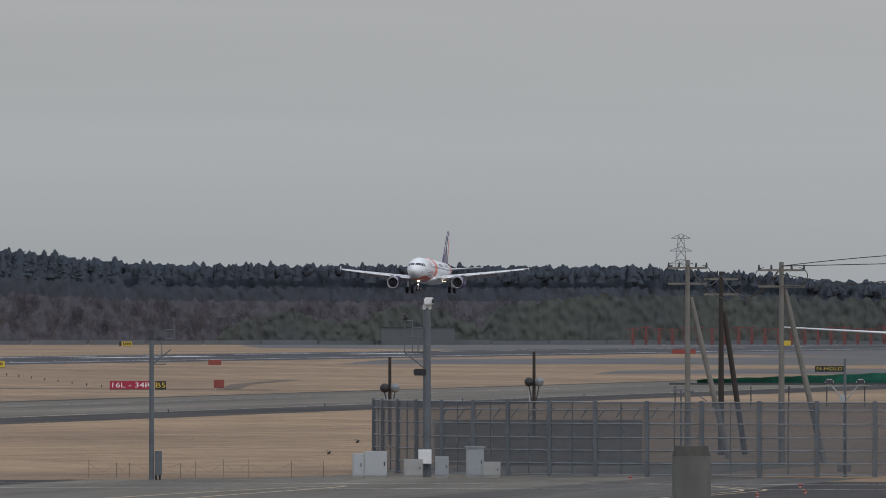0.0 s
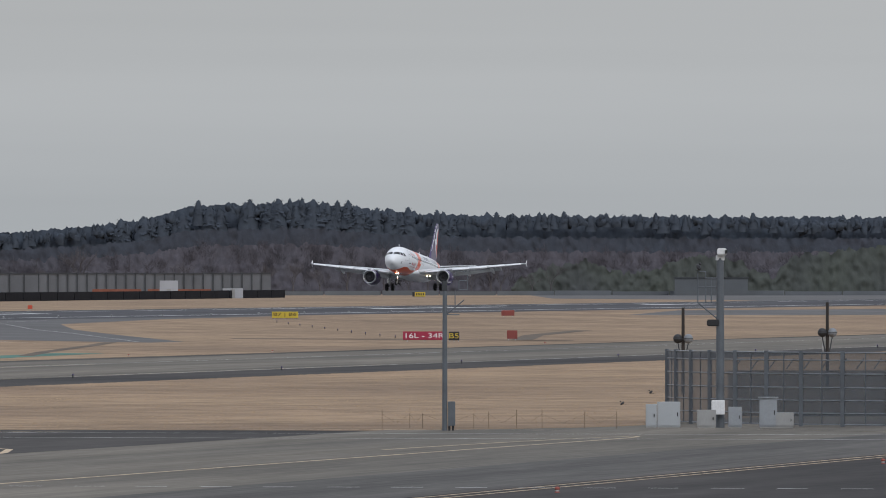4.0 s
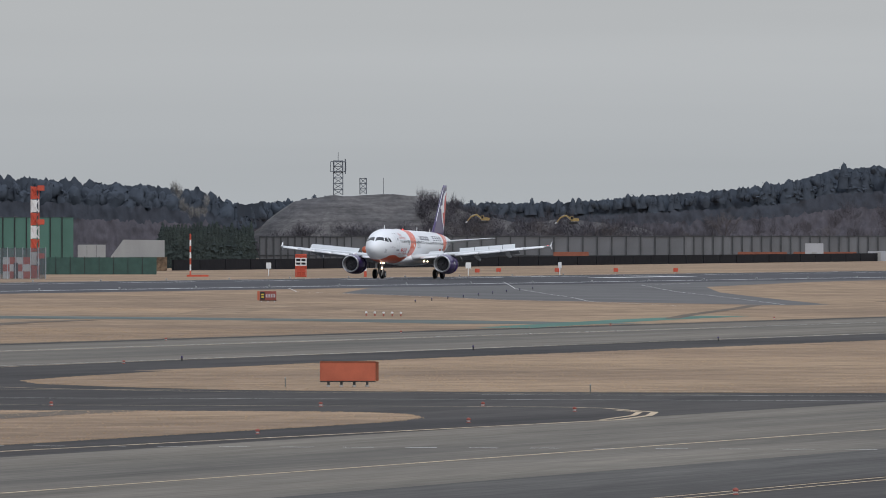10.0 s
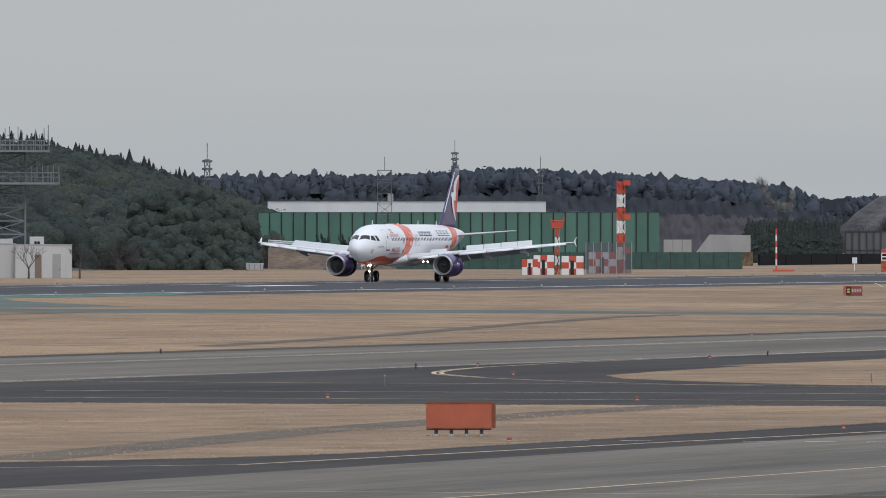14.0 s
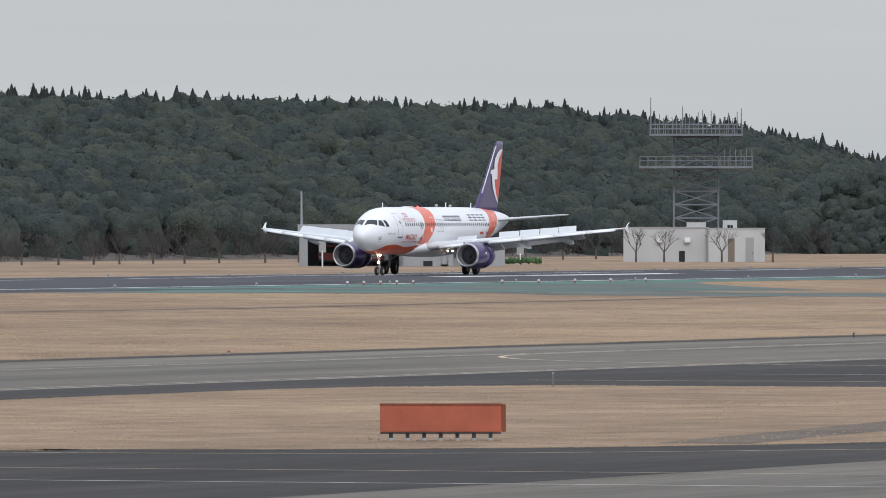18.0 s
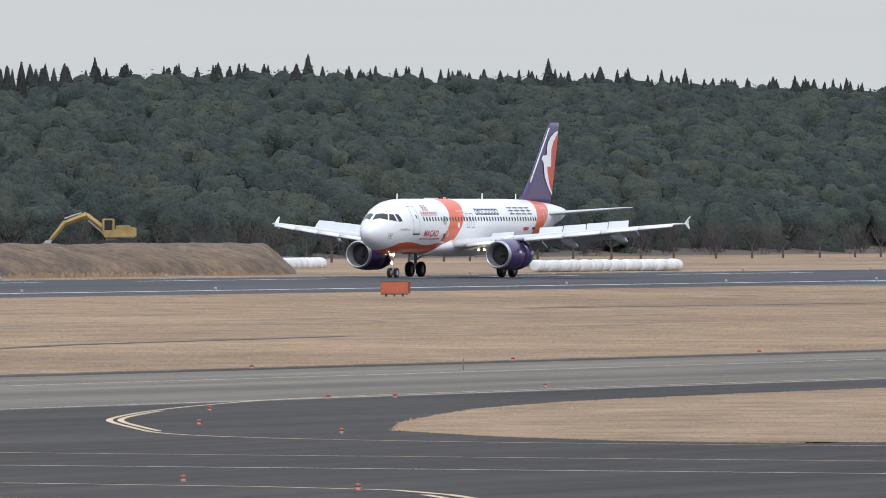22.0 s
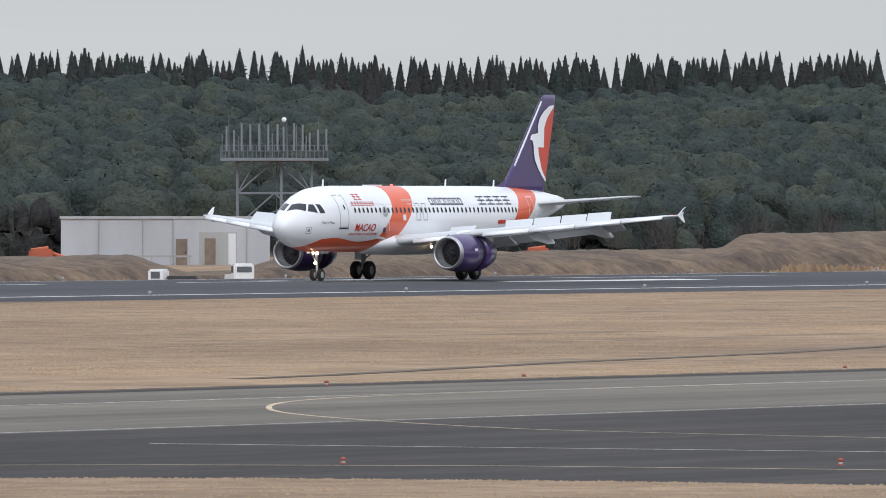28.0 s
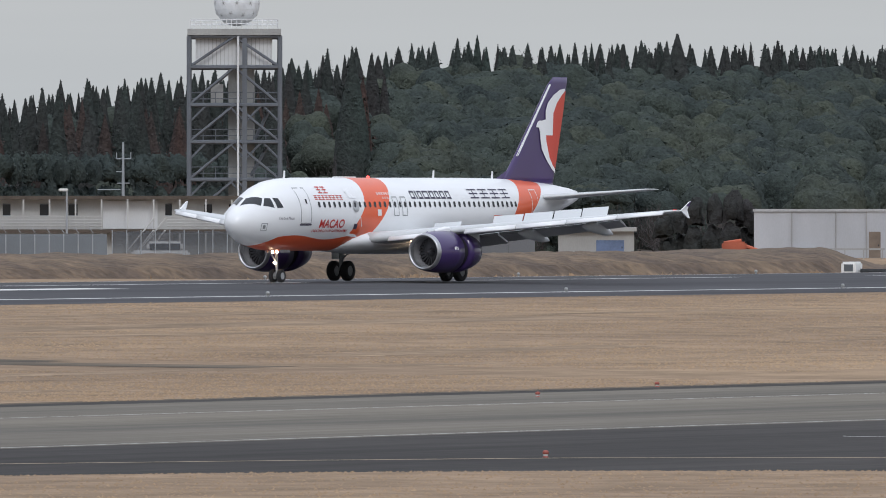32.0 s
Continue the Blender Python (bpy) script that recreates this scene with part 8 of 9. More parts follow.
part("roof", boxed(-5.9, 5.8, -0.4, 7.5, 3.45, 4.55), M["station_wall"], garage)
part("back_wall", boxed(-5.7, 5.8, 7.0, 7.3, 0, 3.45), M["garage_shade"], garage)
part("door_housing", boxed(-4.8, 5.2, -0.1, 0.5, 3.15, 3.446), M["garage_shade"], garage)
part("lintel", boxed(-5.0, 5.3, -0.42, -0.404, 3.4, 3.55), M["barrier_post"], garage)
part("side_wall", boxed(-5.7, -5.4, 0.0, 7.0, 0, 3.45), M["station_wall"], garage)
part("pillar", boxed(-5.7, -4.8, -0.2, 0.5, 0, 3.45), M["station_wall"], garage)
part("pillar", boxed(5.2, 5.8, -0.2, 7.0, 0, 3.45), M["station_wall"], garage)
for x in (-2.6, -0.1, 3.3):
    f = stand("fire_engine", "red fire engine parked in the dark garage", "truck", 20.715 - math.degrees(x / 1336), 1340.2, None, "fire engines")
    part("body", boxed(-1.1, 1.1, 0, 2.5, 0.45, 1.35, bevel=0.1), M["engine_red"], f)
    part("cab", boxed(-0.95, 0.95, 0.15, 2.4, 1.35, 2.3, bevel=0.2), M["engine_red"], f)
    part("windscreen", boxed(-0.8, 0.8, 0.11, 0.147, 1.45, 2.1), M["dark"], f)
    part("bumper", boxed(-1.1, 1.1, -0.15, -0.004, 0.45, 0.65), M["barrier_post"], f)
    for sx in (-0.8, 0.8):
        part("headlight", boxed(sx - 0.15, sx + 0.15, -0.03, -0.004, 0.85, 1.05, bevel=0.02), M["gear_grey"], f)
    for sx in (-0.8, 0.8):
        part("wheel", rod(bmesh.new(), (sx - 0.15, 0.7, 0.45), (sx + 0.15, 0.7, 0.45), 0.45, 0.45, 14), M["tyre"], f)
for bearing, dist, h, w in ((20.852, 1300, 3.0, 0.75), (19.924, 1340, 2.6, 0.8)):
    s = stand("notice_board", "grey notice board on a white post", "sign", bearing, dist, None, "notice boards")
    part("post", rod(bmesh.new(), (0, 0, 0), (0, 0, h - 1.2), 0.08, n=8), M["wrap"], s)
    part("panel", boxed(-w / 2, w / 2, -0.05, 0.03, h - 1.4, h), M["grey_wall"], s)
hedge_pl = [(1340 * math.cos(radians(q)), 1340 * math.sin(radians(q)), 0.1) for q in np.arange(19.83, 20.02, 0.015)]
M["hedge_green"] = mat("hedge_green", (0.06, 0.12, 0.045), 0.9, island=0.3)
wood("clipped_hedge", far_rounds, hedge_pl, [0.5] * len(hedge_pl), [0.55] * len(hedge_pl), M["hedge_green"], M["hedge_green"], "low bright green hedge beside the building")
mast = stand("light_mast", "thin grey mast beside the garage", "pole", 20.95, 1345, None)
part("shaft", rod(bmesh.new(), (0, 0, 0), (0, 0, 8.2), 0.16, 0.1, 8), M["steel"], mast)
part("base", boxed(-0.3, 0.3, -0.3, 0.3, 0, 0.3), M["concrete"], mast)

b = block("store_building", "long low white store building behind the bank", 30.08, 1000, ((-8.7, 0.5, 0, 8, 3.85), (0.5, 8.4, -0.05, 8, 3.85)), (), ((0.7, 1.65, 2.15, -0.05, "brown_door"), (3.05, 3.95, 2.2, 0.5, "brown_door")), "pale_cladding")
# the recess is flat: a darker grey sheet stands for its shade
part("porch", boxed(2.6, 5.7, -0.07, -0.052, 0.05, 2.7), M["grey_wall"], b)
part("porch_door", boxed(3.05, 3.95, -0.1, -0.072, 0.05, 2.2), M["brown_door"], b)
# pale full-height panel at the right of the recess, no lamp
part("porch_light", boxed(5.0, 5.6, -0.1, -0.072, 0.05, 2.6), M["white_wall"], b)
for x in (-5.0, -4.0):
    part("air_unit", boxed(x - 0.3, x + 0.3, -0.5, 0, 0.1, 0.9, bevel=0.03), M["gear_grey"], b)
part("roof_edge", boxed(-8.8, 8.5, -0.15, -0.06, 3.8, 4.0), M["gear_grey"], b)
for x in (-5.6, -2.0, 0.5, 6.5):
    part("downpipe", rod(bmesh.new(), (x, -0.12, 0), (x, -0.12, 3.8), 0.05, n=6), M["grey_wall"], b)
rail = stand("guard_rail", "white guard rail in front of the store", "barrier", 30.03, 980, 0.1)
part("beam", boxed(-3.7, 1.1, 0, 0.08, 0.25, 0.4), M["grey_wall"], rail)
for i in range(4):
    part("post", boxed(-3.6 + 1.5 * i - 0.05, -3.6 + 1.5 * i + 0.05, 0.08, 0.16, -0.55, 0.4), M["grey_wall"], rail)
for bearing, dist in ((30.66, 985), (28.33, 1000)):
    d = stand("red_machine", "small red earth-moving machine behind the bank", "machine", bearing, dist, 0.1)
    part("body", boxed(-1.2, 0.8, 0, 1.2, -0.5, 0.9, bevel=0.15), M["orange"], d)
    part("arm", bars((((0.6, 0.5, 0.6), (2.0, 0.5, 0.1)), ((-1.0, 0.5, 0.8), (0.4, 0.5, 1.0))), 0.14), M["orange"], d)
    part("track", boxed(-1.2, 1.0, 0.1, 1.1, -0.55, -0.25, bevel=0.1), M["black"], d)

M["hut_blue"] = mat("blue_shutter", (0.13, 0.18, 0.30), 0.7)
hut = block("small_hut", "small pale hut with a blue shutter", 31.33, 966, ((-2.8, 3.2, 0, 3, 2.35),), (), ((0.2, 2.4, 1.6, 0, "hut_blue"),), "grey_wall")
part("roof_edge", boxed(-3.2, 3.4, -0.5, 3.2, 2.3, 2.62), M["grey_wall"], hut)
wall = stand("perimeter_wall", "grey panelled perimeter wall with small lamps", "wall", 32.1, 920, None)
for i in range(8):
    part("panel", boxed(-8.2 + 2.02 * i + 0.01, -8.2 + 2.02 * (i + 1) - 0.01, 0, 0.12, 0, 2.55), M["far_panel"], wall)
part("coping", boxed(-8.2, 8.0, -0.04, 0.16, 2.55, 2.64), M["grey_wall"], wall)
for i in range(11):
    x = -8.0 + 1.5 * i
    part("outrigger", rod(bmesh.new(), (x, 0.1, 2.6), (x + 0.12, -0.1, 2.95), 0.025, n=5), M["steel"], wall)
for x in (-2.2, 0.8, 3.9, 6.9):
    bm = bmesh.new()
    bmesh.ops.create_uvsphere(bm, u_segments=8, v_segments=6, radius=0.1, matrix=Matrix.Translation((x, 0, 2.95)))
    part("lamp", bm, M["white"], wall)

off = stand("barracks_building", "two-storey grey prefabricated building with a balcony", "building", 33.637, 940, None)
part("wall", boxed(-16, 19.0, 0, 8, 0, 4.85), M["wall_pale"], off)
part("roof", boxed(-16.3, 19.3, -1.2, 8.3, 4.85, 5.12), M["bark"], off)
part("balcony_slab", boxed(-16.2, 19.2, -1.4, 0, 2.3, 2.55), M["bark"], off)
for x0, x1 in ((-7.6, -7.0), (-4.75, -4.05), (-2.55, -1.85), (4.9, 5.4), (7.9, 8.5), (9.8, 10.4), (11.7, 12.3), (14.2, 14.8), (17.0, 17.6), (-11.5, -10.8)):
    w = part("window", boxed(x0, x1, -0.02, -0.004, 3.6, 4.5), M["glass"], off)
    part("frame", bars((((x0, -0.04, 3.6), (x1, -0.04, 3.6)), ((x0, -0.04, 4.5), (x1, -0.04, 4.5))), 0.03, 4), M["steel"], w)
part("white_panel", boxed(0.1, 4.3, -0.08, -0.004, 2.6, 4.75), M["white_wall"], off)
for i in range(18):
    x = -16 + 2 * i
    part("pillar", boxed(x - 0.06, x + 0.06, -1.35, -1.23, 0, 4.85), M["wall_pale"], off)
for x0, x1 in ((-16, 0.0), (5.0, 18)):
    rl = part("balcony_rail", bars([((x0, -1.36, 2.55 + q), (x1, -1.36, 2.55 + q)) for q in (0.25, 0.5, 0.75, 1.0)], 0.03), M["wall_pale"], off)
    for i in range(int((x1 - x0) / 0.7)):
        part("baluster", boxed(x0 + 0.7 * i - 0.02, x0 + 0.7 * i + 0.02, -1.38, -1.34, 2.55, 3.55), M["wall_pale"], rl)
st = part("stair", bars((((2.0, -1.8, 0), (4.0, -1.8, 2.5)), ((2.9, -1.8, 0), (4.9, -1.8, 2.5)), ((2.0, -1.8, 0.9), (4.0, -1.8, 3.4)), ((2.9, -1.8, 0.9), (4.9, -1.8, 3.4))), 0.06), M["wall_pale"], off)
for i in range(8):
    part("tread", boxed(2.2 + 0.26 * i, 3.2 + 0.26 * i, -1.9, -1.6, 0.3 * i, 0.3 * i + 0.05), M["wall_pale"], st)
# darker grey sheet on the lower wall for the shade under the balcony
part("lower_shade", boxed(5.5, 17.9, -0.02, -0.004, 0.1, 2.2), M["grey_wall"], off)
m = stand("antenna_mast", "thin grey mast with side antennas on the roof", "mast", 33.536, 950, 4.7)
part("shaft", rod(bmesh.new(), (0, 0, 0), (0, 0, 4.2), 0.12, 0.08, 8), M["steel"], m)
part("arm", bars((((-0.5, 0, 1.0), (0.5, 0, 1.0)), ((-0.5, 0, 2.9), (0.6, 0, 2.9)), ((-0.5, 0, 2.9), (-0.5, 0, 3.4)), ((0.6, 0, 2.9), (0.6, 0, 3.4)), ((-0.55, 0, 1.9), (0, 0, 1.9)), ((-2.0, 0, 0.5), (-0.2, 0, 0.5))), 0.04), M["steel"], m)
lp = stand("street_lamp", "grey street lamp with a flat white head", "lamp", 33.80, 900, None)
part("post", rod(bmesh.new(), (0, 0, 0), (0, 0, 5.5), 0.1, 0.07, 8), M["steel"], lp)
part("head", boxed(-0.6, 0.1, -0.15, 0.15, 5.5, 5.7, bevel=0.06), M["white"], lp)
fen = stand("sheet_fence", "blue-grey sheet fence topped with barbed outriggers", "fence", 33.95, 845, None)
M["sheet"] = mat("blue_grey_sheet", (0.165, 0.185, 0.205), 0.7, var=0.1, scale=0.4, rand=0.06)
for i in range(14):
    pn = part("panel", boxed(-9.0 + 1.0 * i + 0.01, -9.0 + 1.0 * (i + 1) - 0.01, 0, 0.06, 0, 2.55), M["sheet"], fen)
    part("post", boxed(-9.0 + 1.0 * i - 0.04, -9.0 + 1.0 * i + 0.04, -0.06, 0, 0, 2.7), M["steel"], pn)
    part("outrigger", rod(bmesh.new(), (-9.0 + 1.0 * i, 0, 2.65), (-9.25 + 1.0 * i, 0, 3.0), 0.025, n=5), M["steel"], pn)
wf = stand("wire_fence", "tall wire mesh fence with grey posts", "fence", 33.25, 850, None)
mesh_part("mesh_panel", [(-5, 0, 0), (8, 0, 0), (8, 0, 2.7), (-5, 0, 2.7)], [(0, 1, 2, 3)], mesh_mat, wf)
for i in range(14):
    part("post", rod(bmesh.new(), (-5 + i, 0, 0), (-5 + i, 0, 2.8), 0.045, n=6), M["steel"], wf)
van = stand("white_van", "white van parked behind the wire fence", "van", 33.36, 875, None)
part("body", boxed(-2.1, 2.1, 0, 1.8, 0.35, 1.25, bevel=0.15), M["white"], van)
part("cabin", boxed(-1.0, 1.6, 0.1, 1.7, 1.2, 1.9, bevel=0.18), M["white"], van)
part("window", boxed(-0.8, 1.4, 0.07, 0.1, 1.3, 1.75), M["glass"], van)
for x in (-1.4, 1.4):
    part("wheel", rod(bmesh.new(), (x, -0.02, 0.33), (x, 0.2, 0.33), 0.33, 0.33, 16), M["tyre"], van)
pl, wd, ht = [], [], []
for b in np.arange(31.2, 35.4, 0.075):
    for y in (556, 559):
        x = y / math.tan(radians(b))
        top = 7.6 if b > 33 else 5.0
        for lv in (0.85, 0.5, 0.2):
            pl.append((x, y, top * lv)), wd.append(1.5), ht.append(top * 0.24)
wood("clipped_hedge", far_rounds, pl, wd, ht, M["deep_leaf"], M["deep_canopy"], "tall clipped dark hedge behind the buildings", 0.3)


# row of leafless cherry trees
def branch(bm, a, direction, length, r, depth):
    b = a + direction * length
    rod(bm, a, b, r, r * 0.6, 4)
    if depth:
        for _ in range(3 if depth > 1 else 4):
            d = (direction + Vector((random.uniform(-0.9, 0.9), random.uniform(-0.9, 0.9), random.uniform(-0.15, 0.5)))).normalized()
            branch(bm, a.lerp(b, random.uniform(0.6, 1.0)), d, length * random.uniform(0.6, 0.85), r * 0.55, depth - 1)


for kind in range(3):
    bearings = [18.72, 18.95, 19.22, 19.38] + list(np.arange(19.55, 25.2, 0.16))
    base = None
    for i, b in enumerate(bearings):
        if i % 3 != kind:
            continue
        d = 1440 if b < 19.5 else 515 / math.sin(radians(b))
        m_ = Matrix.Translation(spot(b + random.uniform(-0.03, 0.03), d)[0]) @ Matrix.Rotation(random.uniform(0, 6.28), 4, "Z")
        if base is None:
            base = thing("cherry_tree", "small leafless cherry tree on the far grass", "tree", "leafless cherry trees")
            base.matrix_basis = m_
            part("trunk", rod(bmesh.new(), (0, 0, -0.1), (0, 0, 1.3), 0.14, 0.1, 7), M["bark"], base)
            bm = bmesh.new()
            for q in range(4):
                an = q * 1.57 + random.uniform(-0.4, 0.4)
                branch(bm, Vector((0, 0, 1.2)), Vector((math.cos(an) * 0.7, math.sin(an) * 0.7, 0.9)).normalized(), 1.3, 0.06, 3)
            part("crown", bm, M["bare"], base)
        else:
            copy_thing(base, m_)

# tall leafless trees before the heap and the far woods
# bark lightened for distance haze, so the trees stay low in contrast
M["bare_tree"] = mat("haze_toned_tree_bark", (0.102, 0.092, 0.095), 0.95, var=0.2, scale=0.5)
groups = [(b, 2945) for b in (13.15, 13.3, 13.42, 13.52, 13.64, 13.75, 13.86, 13.98, 14.08, 14.2, 13.05, 12.95)] + [(b, 3060) for b in (10.75, 10.86, 10.97, 11.05, 11.16, 11.24, 11.35, 11.44, 11.57, 11.7, 11.84, 11.98, 12.12, 12.3, 12.5)]
for kind in range(3):
    base = None
    for b, d in groups[kind::3]:
        big = random.uniform(1.0, 1.5) * (1.7 if b == 12.95 else 1.0)
        m_ = Matrix.Translation(spot(b + random.uniform(-0.03, 0.03), d)[0]) @ Matrix.Rotation(random.uniform(0, 6.28), 4, "Z") @ Matrix.Scale(big, 4)
        if base is None:
            base = thing("bare_tree", "tall leafless broadleaf tree beyond the airfield", "tree", "tall leafless trees")
            base.matrix_basis = m_
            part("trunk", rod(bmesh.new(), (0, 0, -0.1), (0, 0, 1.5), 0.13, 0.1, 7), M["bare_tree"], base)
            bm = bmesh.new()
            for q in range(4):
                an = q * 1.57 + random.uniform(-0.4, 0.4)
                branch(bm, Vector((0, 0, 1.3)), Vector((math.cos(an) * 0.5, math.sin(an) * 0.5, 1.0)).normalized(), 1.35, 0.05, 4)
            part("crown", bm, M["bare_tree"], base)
        else:
            copy_thing(base, m_)

# green noise barrier with a white building behind it
gb = stand("noise_barrier", "tall green panelled noise barrier", "barrier", 16.965, 1840, None)
for i in range(34):
    x = -30.2 + 1.78 * i
    part("panel", boxed(x + 0.08, x + 1.70, 0, 0.2, 0, 8.3), M["green_wall"], gb)
    part("post", boxed(x - 0.08, x + 0.08, -0.15, 0.25, 0, 8.4), M["dark"], gb)
part("coping", boxed(-30.3, 30.3, -0.05, 0.25, 8.3, 8.42), M["dark_green"], gb)
gl = stand("noise_barrier", "low dark green panelled fence", "barrier", 16.45, 1780, None)
for i in range(24):
    x = -25 + 2.1 * i
    part("panel", boxed(x + 0.03, x + 2.07, 0, 0.12, 0, 2.5), M["dark_green"], gl)
    part("post", boxed(x - 0.04, x + 0.04, -0.06, 0.14, 0, 2.62), M["black"], gl)
wh = block("white_hall", "long white flat-roofed hall behind the green barrier", 17.21, 2100, ((-23.8, 24, 0, 20, 10.5),), (), (), "white_wall")
part("roof_box", boxed(-3.2, -2.2, 1, 3, 10.5, 12.0), M["grey_wall"], wh)
lt = stand("lattice_mast", "slim grey lattice mast before the green barrier", "mast", 17.311, 1815, None)
frame_tower(lt, 1.05, [0, 1.6, 3.2, 4.8, 6.4, 8, 9.6, 11.2, 12.8, 14.6], 0.055, M["tower_steel"], brace="x")
part("lightning_rod", rod(bmesh.new(), (0, 1, 14.6), (0, 1, 16.6), 0.05, n=6), M["tower_steel"], lt)
part("platform", boxed(-1.3, 1.3, -0.3, 2.4, 13.2, 13.32), M["tower_steel"], lt)
for bearing, dist, top in ((16.982, 2560, 22.0), (18.143, 1890, 16.6), (16.58, 2560, 18.5)):
    ms = stand("radio_mast", "grey radio mast with antennas above the trees", "mast", bearing, dist, None, "radio masts")
    frame_tower(ms, 0.4, [0, top * 0.55, top * 0.7, top * 0.82, top * 0.92, top], 0.09, M["tower_steel"], brace="x")
    for z in (top - 3.2, top - 1.6, top - 0.4):
        part("antenna_ring", rod(bmesh.new(), (0, 0.4, z), (0, 0.4, z + 0.35), 0.8, 0.8, 8), M["tower_steel"], ms)
    part("lightning_rod", rod(bmesh.new(), (0, 0.4, top), (0, 0.4, top + 2.6), 0.07, n=6), M["tower_steel"], ms)


def eased3(points, times=2):
    """A path in space with its corners cut off."""
    pts = [Vector(q) for q in points]
    for _ in range(times):
        pts = [pts[0]] + [v for a, b in zip(pts, pts[1:]) for v in (a.lerp(b, 0.25), a.lerp(b, 0.75))] + [pts[-1]]
    return pts


# ramp road with guard rails on a small embankment
rp = stand("ramp_embankment", "small earth ramp with a curved asphalt road", "ramp", 17.55, 1770, None)
inner = ((-9.6, 26, 3.2), (-4.1, 22, 2.85), (0.25, 17, 2.3), (1.5, 12, 1.65), (0.8, 7, 0.85), (-0.7, 2, 0.2), (-1.6, -1, 0.05))
outer = ((-9.6, 30, 3.45), (-4.1, 27, 3.1), (1.5, 22, 2.55), (4.3, 17, 2.15), (6.5, 11, 1.4), (5.4, 5, 0.55), (4.0, -1, 0.05))
foot_in = ((-9.6, 6, -0.1), (-7.0, 5, -0.1), (-4.6, 4, -0.1), (-3.3, 2, -0.1), (-2.4, 0, -0.1), (-2.0, -1, -0.1), (-1.8, -1.6, -0.1))
foot_out = ((-9.6, 36, -0.1), (-4, 36, -0.1), (4, 31, -0.1), (8, 25, -0.1), (9.8, 14, -0.1), (7.2, 4, -0.1), (4.4, -1.6, -0.1))
inner, outer, foot_in, foot_out = ([Vector(q) for q in eased3(r)] for r in (inner, outer, foot_in, foot_out))
n = len(inner)
quad_rows = [(i, i + 1, n + i + 1, n + i) for i in range(n - 1)]
for edge, foot in ((inner, foot_in), (outer, foot_out)):
    mesh_part("embankment", [q - Vector((0, 0, 0.03)) for q in edge] + foot, quad_rows, M["earth"], rp, smooth=True)
mesh_part("ramp_road", inner + outer, quad_rows, M["runway"], rp, smooth=True)
for i in range(1, n - 2, 3):
    mid = [inner[i + k].lerp(outer[i + k], f) + Vector((0, 0, 0.05)) for k in (0, 1) for f in (0.44, 0.56)]
    mesh_part("road_dash", mid, [(0, 1, 3, 2)], M["line_white"], rp)
for edge in (inner[1:-4], outer):
    for up in (0.45, 0.75):
        rail = part("guard_rail", bars([(p + Vector((0, 0, up)), q + Vector((0, 0, up))) for p, q in zip(edge, edge[1:])], 0.10, 5), M["wrap"], rp)
    for p in edge[::2]:
        part("rail_post", boxed(p.x - 0.05, p.x + 0.05, p.y - 0.05, p.y + 0.05, p.z - 0.1, p.z + 0.85), M["wrap"], rail)
skip = stand("waste_container", "low white steel container beside the trees", "container", 17.92, 1730, None)
mesh_part("body", *loft([[(-1.15, y, 0.1), (1.15, y, 0.1), (1.25, y, 0.95), (-1.25, y, 0.95)] for y in (0, 1.5)]), M["cabinet_white"], skip)
part("lid", boxed(-1.28, 1.28, -0.05, 1.55, 0.955, 1.05, bevel=0.02), M["cabinet_white"], skip)
for x in (-0.8, 0.0, 0.8):
    part("rib", boxed(x - 0.06, x + 0.06, -0.12, -0.004, 0.2, 0.9), M["rail_steel"], skip)
for x in (-1.0, 1.0):
    part("runner", boxed(x - 0.1, x + 0.1, 0.0, 1.5, 0.0, 0.098), M["barrier_post"], skip)

# red and white glide path towers


def banded(parent, hw, height, bands, first="red", r=0.06):
    step = height / bands
    for i in range(bands):
        m = M["red"] if (i % 2 == 0) == (first == "red") else M["white"]
        z0, z1 = i * step, (i + 1) * step
        seg = part("segment", bars([((x, y, z0), (x, y, z1)) for x in (-hw, hw) for y in (0, 2 * hw)] + [((-hw, y, z0), (hw, y, z1)) for y in (0, 2 * hw)] + [((hw, y, z0), (-hw, y, z1)) for y in (0, 2 * hw)] + [((x, 0, z0), (x, 2 * hw, z1)) for x in (-hw, hw)], r), m, parent)
        part("cladding", boxed(-hw + 0.08, hw - 0.3, 0.1, 2 * hw - 0.1, z0 + 0.05, z1 - 0.05), m, seg)


gp = stand("glide_path_tower", "tall red and white banded antenna tower", "tower", 16.203, 1620, None)
banded(gp, 0.52, 12.2, 7, r=0.07)
for z in (2.6, 7.1, 11.6):
    part("antenna_box", boxed(0.3, 1.25, -0.5, 0.3, z, z + 0.7, bevel=0.05), M["red"], gp)
sm = stand("glide_path_tower", "short red and white antenna mast", "tower", 16.502, 1560, None)
banded(sm, 0.26, 6.0, 5, r=0.05)
part("head_frame", bars((((-0.8, 0, 6.0), (0.8, 0, 6.0)), ((-0.6, 0, 6.0), (-0.75, 0, 7.2)), ((0.6, 0, 6.0), (0.9, 0, 7.4)), ((-0.9, 0, 6.9), (1.0, 0, 6.9))), 0.07), M["red"], sm)
part("head_panel", boxed(-0.6, 0.6, 0.1, 0.2, 5.9, 6.7), M["red"], sm)


